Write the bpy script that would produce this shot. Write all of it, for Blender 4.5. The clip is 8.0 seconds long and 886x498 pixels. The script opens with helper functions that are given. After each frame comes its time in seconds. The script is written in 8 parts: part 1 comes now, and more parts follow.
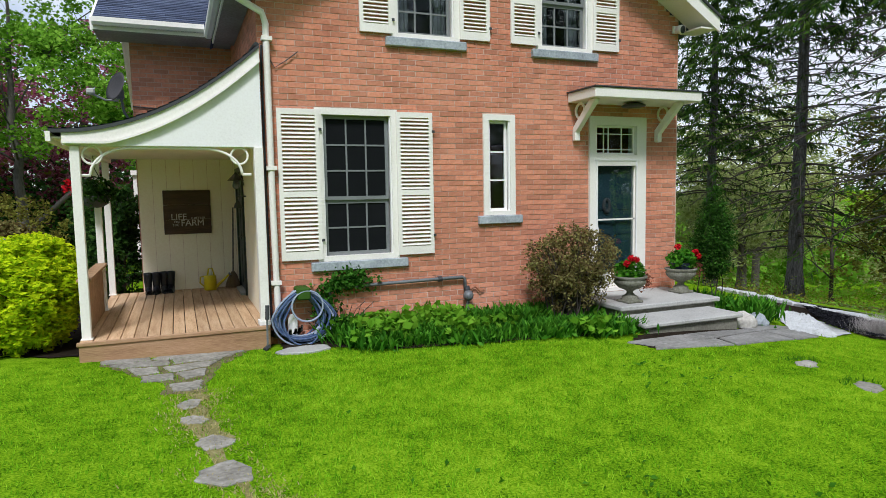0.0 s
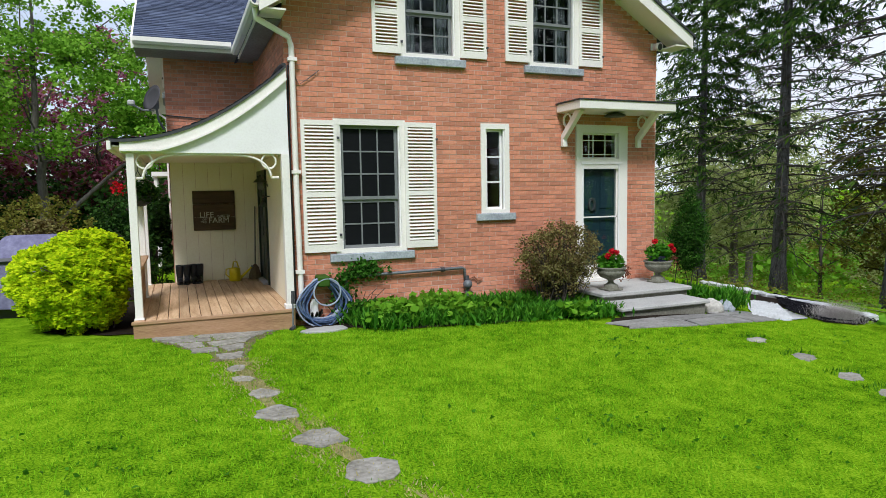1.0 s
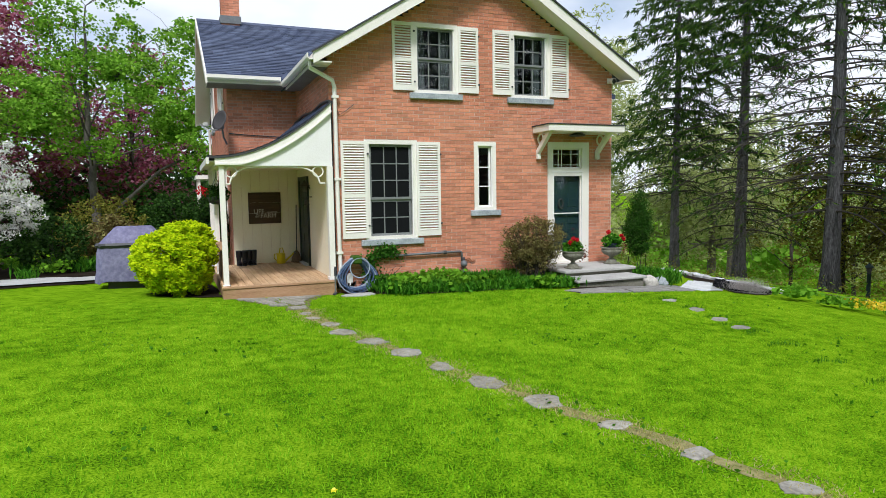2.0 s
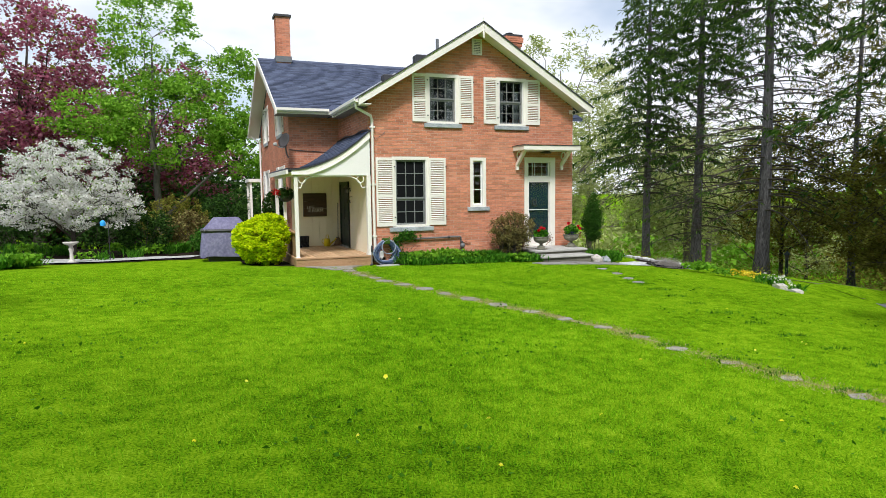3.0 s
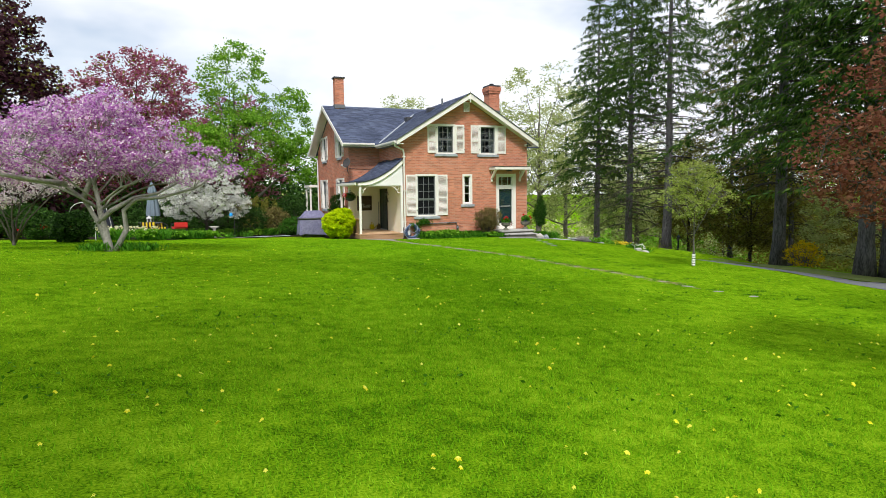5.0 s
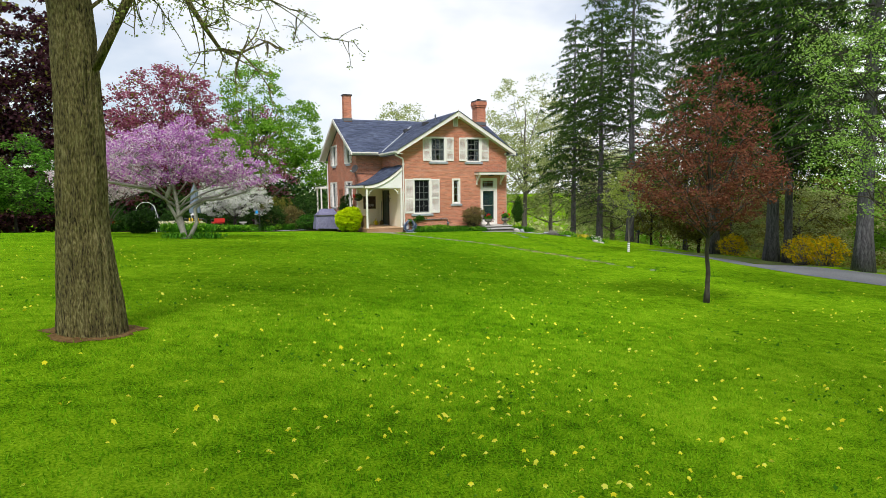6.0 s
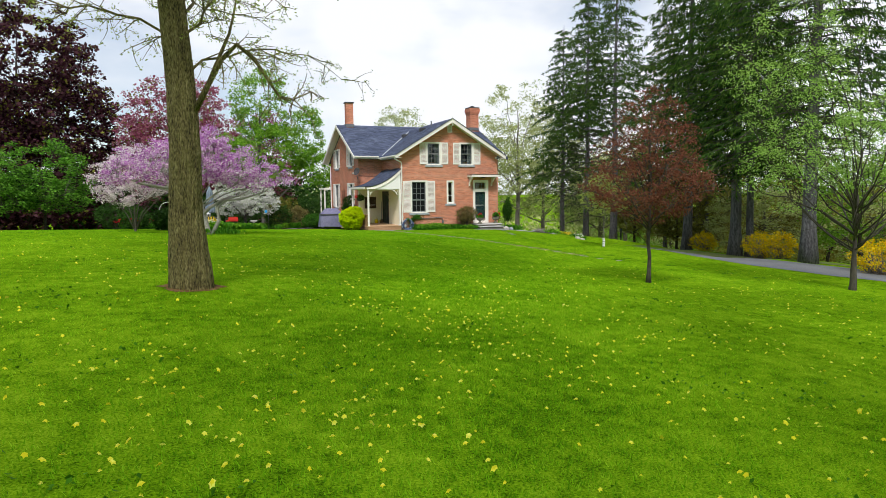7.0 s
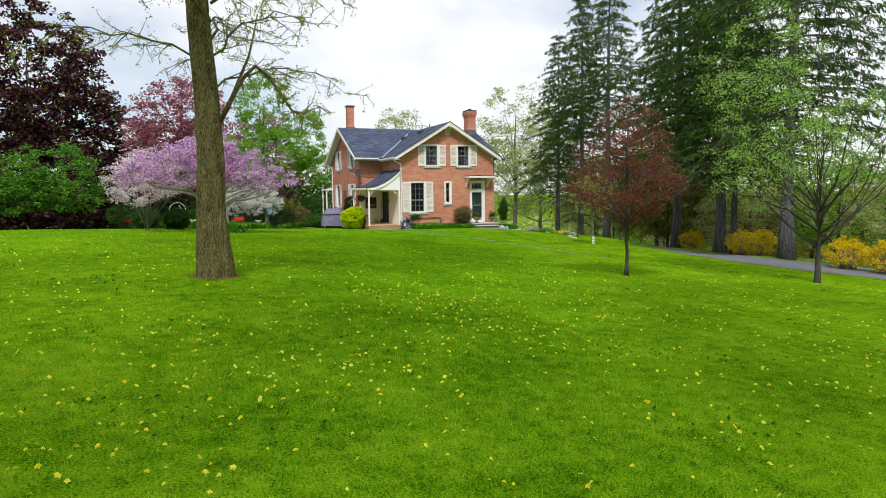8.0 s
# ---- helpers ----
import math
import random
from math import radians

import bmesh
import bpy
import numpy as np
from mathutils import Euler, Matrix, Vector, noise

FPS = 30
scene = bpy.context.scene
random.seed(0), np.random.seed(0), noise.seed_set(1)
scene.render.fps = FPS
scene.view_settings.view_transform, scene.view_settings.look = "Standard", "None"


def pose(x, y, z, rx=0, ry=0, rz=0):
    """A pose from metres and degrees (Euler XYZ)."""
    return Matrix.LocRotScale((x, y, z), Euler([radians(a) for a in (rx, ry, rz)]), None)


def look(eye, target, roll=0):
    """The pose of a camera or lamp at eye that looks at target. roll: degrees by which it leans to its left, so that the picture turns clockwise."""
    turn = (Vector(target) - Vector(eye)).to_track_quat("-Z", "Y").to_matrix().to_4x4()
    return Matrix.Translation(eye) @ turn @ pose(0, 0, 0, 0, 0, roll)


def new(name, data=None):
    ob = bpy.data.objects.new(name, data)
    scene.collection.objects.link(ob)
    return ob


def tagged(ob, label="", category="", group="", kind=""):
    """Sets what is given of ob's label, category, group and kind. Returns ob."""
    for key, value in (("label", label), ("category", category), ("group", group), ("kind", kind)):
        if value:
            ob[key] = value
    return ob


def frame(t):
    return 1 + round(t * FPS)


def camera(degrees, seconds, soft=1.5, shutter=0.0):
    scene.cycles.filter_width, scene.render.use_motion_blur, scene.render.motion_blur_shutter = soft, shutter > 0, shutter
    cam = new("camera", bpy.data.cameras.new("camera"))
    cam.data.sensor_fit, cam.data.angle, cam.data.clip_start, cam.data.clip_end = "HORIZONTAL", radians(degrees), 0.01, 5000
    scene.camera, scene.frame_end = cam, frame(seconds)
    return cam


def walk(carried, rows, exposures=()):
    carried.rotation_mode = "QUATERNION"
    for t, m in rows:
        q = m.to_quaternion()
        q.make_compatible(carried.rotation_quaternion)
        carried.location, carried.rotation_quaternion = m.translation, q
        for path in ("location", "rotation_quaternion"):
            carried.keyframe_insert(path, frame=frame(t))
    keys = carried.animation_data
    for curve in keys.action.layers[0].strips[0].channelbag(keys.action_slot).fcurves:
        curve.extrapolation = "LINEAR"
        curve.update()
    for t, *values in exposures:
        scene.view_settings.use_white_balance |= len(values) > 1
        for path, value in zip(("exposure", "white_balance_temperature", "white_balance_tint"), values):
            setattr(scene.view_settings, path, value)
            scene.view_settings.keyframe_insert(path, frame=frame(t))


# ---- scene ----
# ---- camera ----
cam = camera(69.7, 8.0, soft=0.6)
PATH = [
    (0, (-1.233, -8.496, 2.057), (-0.469, -6.656, 1.88), -1.0),
    (0.5, (-1.465, -9.042, 2.062), (-0.704, -7.201, 1.885), -1.0),
    (1, (-1.72, -9.609, 2.071), (-0.959, -7.768, 1.893), -1.0),
    (1.5, (-2.255, -10.791, 2.091), (-1.493, -8.951, 1.912), -1.0),
    (3, (-5.032, -17.743, 2.173), (-4.294, -15.893, 1.994), -0.7),
    (3.5, (-6.21, -20.431, 2.188), (-5.473, -18.58, 2.008), -0.7),
    (4, (-7.468, -23.347, 2.204), (-6.729, -21.497, 2.025), -0.7),
    (4.5, (-8.612, -26.196, 2.244), (-7.877, -24.345, 2.066), -0.7),
    (6, (-11.798, -34.981, 2.53), (-11.052, -33.135, 2.345), -0.6),
    (6.5, (-12.595, -37.229, 2.523), (-11.843, -35.385, 2.341), -0.6),
    (7, (-12.833, -38.021, 2.531), (-12.081, -36.176, 2.349), -0.6),
    (7.5, (-13.044, -38.776, 2.538), (-12.292, -36.932, 2.357), -0.6),
    (8, (-13.249, -39.502, 2.543), (-12.499, -37.657, 2.362), -0.7),
]
walk(cam, [(t, look(eye, target, roll)) for t, eye, target, roll in PATH],
     [(0.0, -0.24, 5900, 10), (1.5, -0.14, 5950, 10), (3.0, 0.0, 6300, 10), (4.5, 0.02, 6400, 10), (6.0, -0.09, 6380, 10), (8.0, -0.13, 6380, 10)])

# ---- world, sun, exposure ----
SUN_ELEVATION, SUN_AZIMUTH = 50.0, 205.0     # degrees; azimuth from +y towards +x
world = bpy.data.worlds.new("sky")
scene.world = world
world.use_nodes = True
wn, wl = world.node_tree.nodes, world.node_tree.links
wn.clear()
w_out, w_bg = wn.new("ShaderNodeOutputWorld"), wn.new("ShaderNodeBackground")
w_sky = wn.new("ShaderNodeTexSky")
w_sky.sky_type, w_sky.sun_disc = "NISHITA", False
w_sky.sun_elevation, w_sky.sun_rotation = radians(SUN_ELEVATION), radians(SUN_AZIMUTH)
w_scale = wn.new("ShaderNodeVectorMath")
w_scale.operation = "SCALE"
w_scale.inputs["Scale"].default_value = 0.14
w_co, w_map = wn.new("ShaderNodeTexCoord"), wn.new("ShaderNodeMapping")
w_map.inputs["Scale"].default_value = (1.0, 1.0, 2.2)
w_noise = wn.new("ShaderNodeTexNoise")
w_noise.inputs["Scale"].default_value, w_noise.inputs["Detail"].default_value = 2.3, 5.0
w_ramp = wn.new("ShaderNodeValToRGB")
w_ramp.color_ramp.elements[0].position, w_ramp.color_ramp.elements[0].color = 0.38, (0.35, 0.35, 0.35, 1)
w_ramp.color_ramp.elements[1].position, w_ramp.color_ramp.elements[1].color = 0.55, (1, 1, 1, 1)
w_mix = wn.new("ShaderNodeMix")
w_mix.data_type = "RGBA"
w_mix.inputs["B"].default_value = (1.18, 1.20, 1.24, 1)      # cloud deck
wl.new(w_co.outputs["Generated"], w_map.inputs["Vector"])
wl.new(w_map.outputs["Vector"], w_noise.inputs["Vector"])
w_sep, w_lean, w_sum = wn.new("ShaderNodeSeparateXYZ"), wn.new("ShaderNodeMath"), wn.new("ShaderNodeMath")
w_lean.operation, w_sum.operation = "MULTIPLY_ADD", "ADD"
w_lean.inputs[1].default_value, w_lean.inputs[2].default_value = 0.24, -0.035     # cloud thickens towards the east
wl.new(w_co.outputs["Generated"], w_sep.inputs["Vector"])
wl.new(w_sep.outputs["X"], w_lean.inputs[0])
wl.new(w_lean.outputs["Value"], w_sum.inputs[0])
wl.new(w_noise.outputs["Fac"], w_sum.inputs[1])
wl.new(w_sum.outputs["Value"], w_ramp.inputs["Fac"])
wl.new(w_sky.outputs["Color"], w_scale.inputs[0])
wl.new(w_ramp.outputs["Color"], w_mix.inputs["Factor"])
wl.new(w_scale.outputs["Vector"], w_mix.inputs["A"])
wl.new(w_mix.outputs["Result"], w_bg.inputs["Color"])
wl.new(w_bg.outputs["Background"], w_out.inputs["Surface"])
w_bg.inputs["Strength"].default_value = 0.93
sun_data = bpy.data.lights.new("sun", "SUN")
sun_data.energy, sun_data.angle, sun_data.color = 3.6, radians(12), (1.0, 0.97, 0.925)
sun = new("sun", sun_data)
az, el = radians(SUN_AZIMUTH), radians(SUN_ELEVATION)
sun.matrix_world = look((60 * math.sin(az) * math.cos(el), 60 * math.cos(az) * math.cos(el), 60 * math.sin(el)), (0, 0, 0))

# ---- tools ----
def rng_of(seed):
    return np.random.default_rng(seed)


class Geo:
    """Vertices and faces collected for one mesh."""

    def __init__(self):
        self.v, self.f, self.n = [], [], 0

    def add(self, verts, faces):
        self.v.append(np.asarray(verts, float).reshape(-1, 3))
        self.f.extend([tuple(i + self.n for i in face) for face in faces])
        self.n += len(self.v[-1])
        return self

    def box(self, x0, x1, y0, y1, z0, z1):
        v = [(x, y, z) for z in (z0, z1) for y in (y0, y1) for x in (x0, x1)]
        return self.add(v, [(0, 2, 3, 1), (4, 5, 7, 6), (0, 1, 5, 4), (2, 6, 7, 3), (0, 4, 6, 2), (1, 3, 7, 5)])

    def prism(self, poly, axis, a, b):
        """poly: points of the two other axes, in order; extruded along axis from a to b."""
        n, k = len(poly), "xyz".index(axis)
        v = []
        for w in (a, b):
            for p, q in poly:
                c = [p, q]
                c.insert(k, w)
                v.append(c)
        side = [(i, (i + 1) % n, (i + 1) % n + n, i + n) for i in range(n)]
        return self.add(v, [tuple(range(n))[::-1], tuple(range(n, 2 * n))] + side)

    def tube(self, pts, radii, sides=8, closed=False):
        pts = np.asarray(pts, float)
        k = len(pts)
        radii = np.broadcast_to(np.asarray(radii, float), (k,))
        d = np.gradient(pts, axis=0) if not closed else np.roll(pts, -1, 0) - np.roll(pts, 1, 0)
        d /= np.linalg.norm(d, axis=1)[:, None] + 1e-9
        ref = np.tile([0.0, 0.0, 1.0], (k, 1))
        ref[np.abs(d[:, 2]) > 0.9] = (1.0, 0.0, 0.0)
        if np.abs(d[:, 2]).max() > 0.9 and np.abs(d[:, 2]).min() < 0.9:
            ref[:] = (0.21, 0.95, 0.11)
        u = np.cross(d, ref)
        u /= np.linalg.norm(u, axis=1)[:, None] + 1e-9
        w = np.cross(d, u)
        a = np.linspace(0, 2 * np.pi, sides, endpoint=False)
        ring = u[:, None] * np.cos(a)[None, :, None] + w[:, None] * np.sin(a)[None, :, None]
        v = pts[:, None] + ring * radii[:, None, None]
        f = []
        for i in range(k if closed else k - 1):
            j = (i + 1) % k
            for s in range(sides):
                t = (s + 1) % sides
                f.append((i * sides + s, i * sides + t, j * sides + t, j * sides + s))
        if not closed:
            f.append(tuple(range(sides))[::-1])
            f.append(tuple((k - 1) * sides + s for s in range(sides)))
        return self.add(v, f)

    def lathe(self, profile, x, y, z, sides=20):
        """profile: (radius, height) from the bottom up, turned round the upright through x, y."""
        k = len(profile)
        a = np.linspace(0, 2 * np.pi, sides, endpoint=False)
        v = [(x + r * math.cos(t), y + r * math.sin(t), z + h) for r, h in profile for t in a]
        f = [(i * sides + s, i * sides + (s + 1) % sides, (i + 1) * sides + (s + 1) % sides, (i + 1) * sides + s)
             for i in range(k - 1) for s in range(sides)]
        f += [tuple(range(sides))[::-1], tuple((k - 1) * sides + s for s in range(sides))]
        return self.add(v, f)

    def moved(self, m):
        """All points so far, moved by the matrix m."""
        v = np.concatenate(self.v)
        m = np.array(m)
        self.v = [v @ m[:3, :3].T + m[:3, 3]]
        return self

    def mesh(self, name, bevel=0.0, smooth=False):
        me = bpy.data.meshes.new(name)
        me.from_pydata(np.concatenate(self.v).tolist(), [], self.f)
        if bevel:
            bm = bmesh.new()
            bm.from_mesh(me)
            bmesh.ops.remove_doubles(bm, verts=bm.verts, dist=1e-5)
            sharp = [e for e in bm.edges if len(e.link_faces) == 2 and e.calc_face_angle(0) > 0.6]
            bmesh.ops.bevel(bm, geom=sharp, offset=bevel, segments=1, affect="EDGES", clamp_overlap=True)
            bm.to_mesh(me)
            bm.free()
        if smooth:
            me.shade_smooth()
        me.update()
        return me


def many(name, polys):
    """A mesh of loose polygons from an array (count, corners, 3)."""
    polys = np.ascontiguousarray(polys, dtype=np.float32)
    n, k = polys.shape[:2]
    me = bpy.data.meshes.new(name)
    me.vertices.add(n * k)
    me.vertices.foreach_set("co", polys.ravel())
    me.loops.add(n * k)
    me.loops.foreach_set("vertex_index", np.arange(n * k, dtype=np.int32))
    me.polygons.add(n)
    me.polygons.foreach_set("loop_start", np.arange(0, n * k, k, dtype=np.int32))
    me.update(calc_edges=True)
    return me


def thing(name, x=0, y=0, z=0, label="", category="", group="", kind=""):
    ob = new(name)
    ob.empty_display_size = 0.1
    ob.location = (x, y, z)
    return tagged(ob, label, category, group, kind)


def put(ob, parent):
    """Hang ob, whose mesh is in world places, under parent."""
    ob.parent = parent
    top, m = parent, Matrix.Identity(4)
    while top:
        m = top.matrix_basis @ m
        top = top.parent
    ob.matrix_parent_inverse = m.inverted()
    return ob


def part(name, geo, material, parent=None, label="", bevel=0.0, smooth=False, kind=""):
    me = geo.mesh(name, bevel, smooth) if isinstance(geo, Geo) else geo
    if not me.materials:
        me.materials.append(material)
    ob = new(name, me)
    if parent:
        put(ob, parent)
    return tagged(ob, label, "", "", kind)


def whole(name, geo, material, label, category, group="", kind="", bevel=0.0, smooth=False):
    return tagged(part(name, geo, material, None, label, bevel, smooth), label, category, group, kind)


# ---- ground height ----
def ground(x, y):
    x, y = np.asarray(x, float), np.asarray(y, float)
    u, v = np.clip(x, -24, 20), np.clip(y, -42, 16)
    z = 0.058 - 0.0463 * u - 0.0203 * v - 0.0006 * u * u + 0.0014 * u * v - 0.0009 * v * v

    def swell(cx, cy, r, h):
        return h * np.exp(-((x - cx) ** 2 + (y - cy) ** 2) / r ** 2)

    z = z + swell(5.2, -2, 4, 0.27) + swell(0, -19, 7, -0.2) + swell(-12.8, -27.5, 3, 0.16) + swell(-8.7, 6.2, 3, -0.2) + swell(13, -17, 6, 0.12)
    k = np.clip((x - 8.3) / 1.1, 0, 1)
    z = z - 0.28 * k * k * (3 - 2 * k) * np.clip((-5.6 - y) / 1.2, 0, 1) * np.clip((y + 17.5) / 3, 0, 1)
    z = z - 0.16 * np.clip(x - 12.0, 0, 45) * np.clip((y + 9) / 6, 0, 1) - 0.16 * np.clip(x - 15.5, 0, 45) * np.clip((-3 - y) / 6, 0, 1) - 0.08 * np.clip(y - 16, 0, 60) * (x > -60)
    return z


def gz(x, y):
    return float(ground(x, y))


# ---- materials ----
def ramp_of(nodes, colours, lo=0.3, hi=0.7):
    r = nodes.new("ShaderNodeValToRGB")
    els = r.color_ramp.elements
    while len(els) < len(colours):
        els.new(0.5)
    for i, c in enumerate(colours):
        els[i].position = lo + (hi - lo) * i / max(1, len(colours) - 1)
        els[i].color = (*c, 1)
    return r


def mat(name, colours, scale=2.0, fine=30.0, rough=0.8, bump=0.3, metallic=0.0, spread=0.0, island=0.0, stretch=(1, 1, 1), specular=0.4, coat=0.0, mixfine=0.5, relief=0.01, lo=0.3, hi=0.7):
    """A surface with colour wandering at two scales and fine relief; spread: lightness varied piece by piece."""
    m = bpy.data.materials.new(name)
    m.use_nodes = True
    n, l = m.node_tree.nodes, m.node_tree.links
    p = n["Principled BSDF"]
    co, mp = n.new("ShaderNodeTexCoord"), n.new("ShaderNodeMapping")
    mp.inputs["Scale"].default_value = stretch
    l.new(co.outputs["Object"], mp.inputs["Vector"])
    big, small = n.new("ShaderNodeTexNoise"), n.new("ShaderNodeTexNoise")
    big.inputs["Scale"].default_value, big.inputs["Detail"].default_value = scale, 4
    small.inputs["Scale"].default_value, small.inputs["Detail"].default_value = fine, 5
    l.new(mp.outputs["Vector"], big.inputs["Vector"])
    l.new(mp.outputs["Vector"], small.inputs["Vector"])
    mx = n.new("ShaderNodeMix")
    mx.inputs["Factor"].default_value = mixfine
    l.new(big.outputs["Fac"], mx.inputs["A"])
    l.new(small.outputs["Fac"], mx.inputs["B"])
    r = ramp_of(n, colours, lo, hi)
    l.new(mx.outputs["Result"], r.inputs["Fac"])
    out = r.outputs["Color"]
    for amount, node, socket in ((spread, "ShaderNodeObjectInfo", "Random"), (island, "ShaderNodeNewGeometry", "Random Per Island")):
        if amount:
            src, h, mr = n.new(node), n.new("ShaderNodeHueSaturation"), n.new("ShaderNodeMapRange")
            mr.inputs["To Min"].default_value, mr.inputs["To Max"].default_value = 1 - amount, 1 + amount
            l.new(src.outputs[socket], mr.inputs["Value"])
            l.new(mr.outputs["Result"], h.inputs["Value"])
            l.new(out, h.inputs["Color"])
            out = h.outputs["Color"]
    l.new(out, p.inputs["Base Color"])
    p.inputs["Roughness"].default_value, p.inputs["Metallic"].default_value = rough, metallic
    p.inputs["Specular IOR Level"].default_value, p.inputs["Coat Weight"].default_value = specular, coat
    if bump:
        b = n.new("ShaderNodeBump")
        b.inputs["Strength"].default_value, b.inputs["Distance"].default_value = bump, relief
        l.new(small.outputs["Fac"], b.inputs["Height"])
        l.new(b.outputs["Normal"], p.inputs["Normal"])
    return m


def leaf(name, colours, through_light=0.35, rough=0.6, drift=0.25):
    """Leaves or petals: colour varied leaf by leaf and drifting over the crown, some light passing through."""
    m = bpy.data.materials.new(name)
    m.use_nodes = True
    n, l = m.node_tree.nodes, m.node_tree.links
    p = n["Principled BSDF"]
    geo = n.new("ShaderNodeNewGeometry")
    co, nz = n.new("ShaderNodeTexCoord"), n.new("ShaderNodeTexNoise")
    nz.inputs["Scale"].default_value = 0.7
    l.new(co.outputs["Object"], nz.inputs["Vector"])
    mx = n.new("ShaderNodeMix")
    mx.inputs["Factor"].default_value = drift
    l.new(geo.outputs["Random Per Island"], mx.inputs["A"])
    l.new(nz.outputs["Fac"], mx.inputs["B"])
    r = ramp_of(n, colours, 0.08, 0.92)
    l.new(mx.outputs["Result"], r.inputs["Fac"])
    l.new(r.outputs["Color"], p.inputs["Base Color"])
    p.inputs["Roughness"].default_value, p.inputs["Specular IOR Level"].default_value = rough, 0.07
    tr, ms = n.new("ShaderNodeBsdfTranslucent"), n.new("ShaderNodeMixShader")
    l.new(r.outputs["Color"], tr.inputs["Color"])
    ms.inputs["Fac"].default_value = through_light
    l.new(p.outputs["BSDF"], ms.inputs[1])
    l.new(tr.outputs["BSDF"], ms.inputs[2])
    l.new(ms.outputs["Shader"], n["Material Output"].inputs["Surface"])
    return m


def pane_glass(name, tint=(0.9, 0.95, 0.93)):
    m = bpy.data.materials.new(name)
    m.use_nodes = True
    n, l = m.node_tree.nodes, m.node_tree.links
    n.remove(n["Principled BSDF"])
    clear, gloss, ms, fr = n.new("ShaderNodeBsdfTransparent"), n.new("ShaderNodeBsdfGlossy"), n.new("ShaderNodeMixShader"), n.new("ShaderNodeFresnel")
    clear.inputs["Color"].default_value = (*tint, 1)
    gloss.inputs["Roughness"].default_value = 0.02
    fr.inputs["IOR"].default_value = 1.5
    co, nz, b = n.new("ShaderNodeTexCoord"), n.new("ShaderNodeTexNoise"), n.new("ShaderNodeBump")
    nz.inputs["Scale"].default_value = 2.5
    b.inputs["Strength"].default_value, b.inputs["Distance"].default_value = 0.08, 0.02
    l.new(co.outputs["Object"], nz.inputs["Vector"])
    l.new(nz.outputs["Fac"], b.inputs["Height"])
    l.new(b.outputs["Normal"], gloss.inputs["Normal"])
    l.new(fr.outputs["Fac"], ms.inputs["Fac"])
    l.new(clear.outputs["BSDF"], ms.inputs[1])
    l.new(gloss.outputs["BSDF"], ms.inputs[2])
    l.new(ms.outputs["Shader"], n["Material Output"].inputs["Surface"])
    return m


BRICK = mat("brick", [(0.40, 0.132, 0.075), (0.56, 0.222, 0.132), (0.64, 0.305, 0.200)], 1.1, 26, 0.85, 0.5, spread=0.20)
BRICK_JOINED = mat("brick_joined", [(0.40, 0.132, 0.075), (0.56, 0.222, 0.132), (0.64, 0.305, 0.200)], 1.1, 26, 0.85, 0.5, island=0.20)
# grey-brown for the south eave soffits, darker than the cream trim
SOFFIT = mat("grey_brown_soffit_paint", [(0.16, 0.145, 0.13), (0.25, 0.23, 0.21), (0.34, 0.32, 0.29)], 1.5, 30, 0.7, 0.2)
MORTAR = mat("mortar", [(0.44, 0.27, 0.20), (0.56, 0.38, 0.30), (0.66, 0.52, 0.44)], 0.7, 60, 0.95, 0.4, mixfine=0.3)
CREAM = mat("cream_paint", [(0.74, 0.695, 0.635), (0.83, 0.785, 0.725), (0.88, 0.84, 0.785)], 1.2, 40, 0.55, 0.12)
WHITE = mat("white_paint", [(0.75, 0.72, 0.70), (0.84, 0.81, 0.79), (0.88, 0.86, 0.845)], 1.4, 40, 0.5, 0.12)
BOARD = mat("painted_boards", [(0.82, 0.74, 0.55), (0.89, 0.82, 0.64), (0.92, 0.87, 0.72)], 0.9, 35, 0.6, 0.15)
STONE = mat("grey_stone", [(0.20, 0.22, 0.24), (0.34, 0.37, 0.40), (0.50, 0.53, 0.55)], 5, 30, 0.85, 0.8)
FLAG = mat("flagstone", [(0.14, 0.13, 0.105), (0.29, 0.27, 0.23), (0.44, 0.415, 0.37)], 4.5, 25, 0.9, 0.6, spread=0.18, specular=0.15)
CONCRETE = mat("concrete", [(0.26, 0.25, 0.23), (0.40, 0.39, 0.37), (0.50, 0.49, 0.46)], 1.6, 40, 0.85, 0.3)
CONCRETE_DARK = mat("weathered_concrete", [(0.10, 0.10, 0.075), (0.18, 0.17, 0.135), (0.27, 0.26, 0.21)], 2.5, 30, 0.9, 0.5)
SHINGLE = mat("asphalt_shingle", [(0.042, 0.053, 0.088), (0.078, 0.094, 0.148), (0.12, 0.143, 0.205)], 0.8, 60, 0.9, 0.5, island=0.3, specular=0.15)
SHINGLE_ONE = mat("asphalt_shingle_piece", [(0.042, 0.053, 0.088), (0.078, 0.094, 0.148), (0.12, 0.143, 0.205)], 0.8, 60, 0.9, 0.5, spread=0.3, specular=0.15)
DECKWOOD = mat("deck_wood", [(0.36, 0.20, 0.10), (0.58, 0.375, 0.215), (0.72, 0.52, 0.33)], 2.5, 18, 0.7, 0.3, spread=0.16, stretch=(6, 0.6, 6))
DECKEDGE = mat("deck_edge_wood", [(0.24, 0.13, 0.065), (0.40, 0.235, 0.125), (0.52, 0.33, 0.20)], 1.5, 18, 0.7, 0.3, stretch=(0.6, 6, 6))
DARKGREY = mat("dark_grey_metal", [(0.035, 0.036, 0.04), (0.06, 0.06, 0.065)], 3, 30, 0.5, 0.1)
GALV = mat("grey_pipe", [(0.12, 0.13, 0.14), (0.20, 0.21, 0.22)], 5, 40, 0.5, 0.15, metallic=0.3)
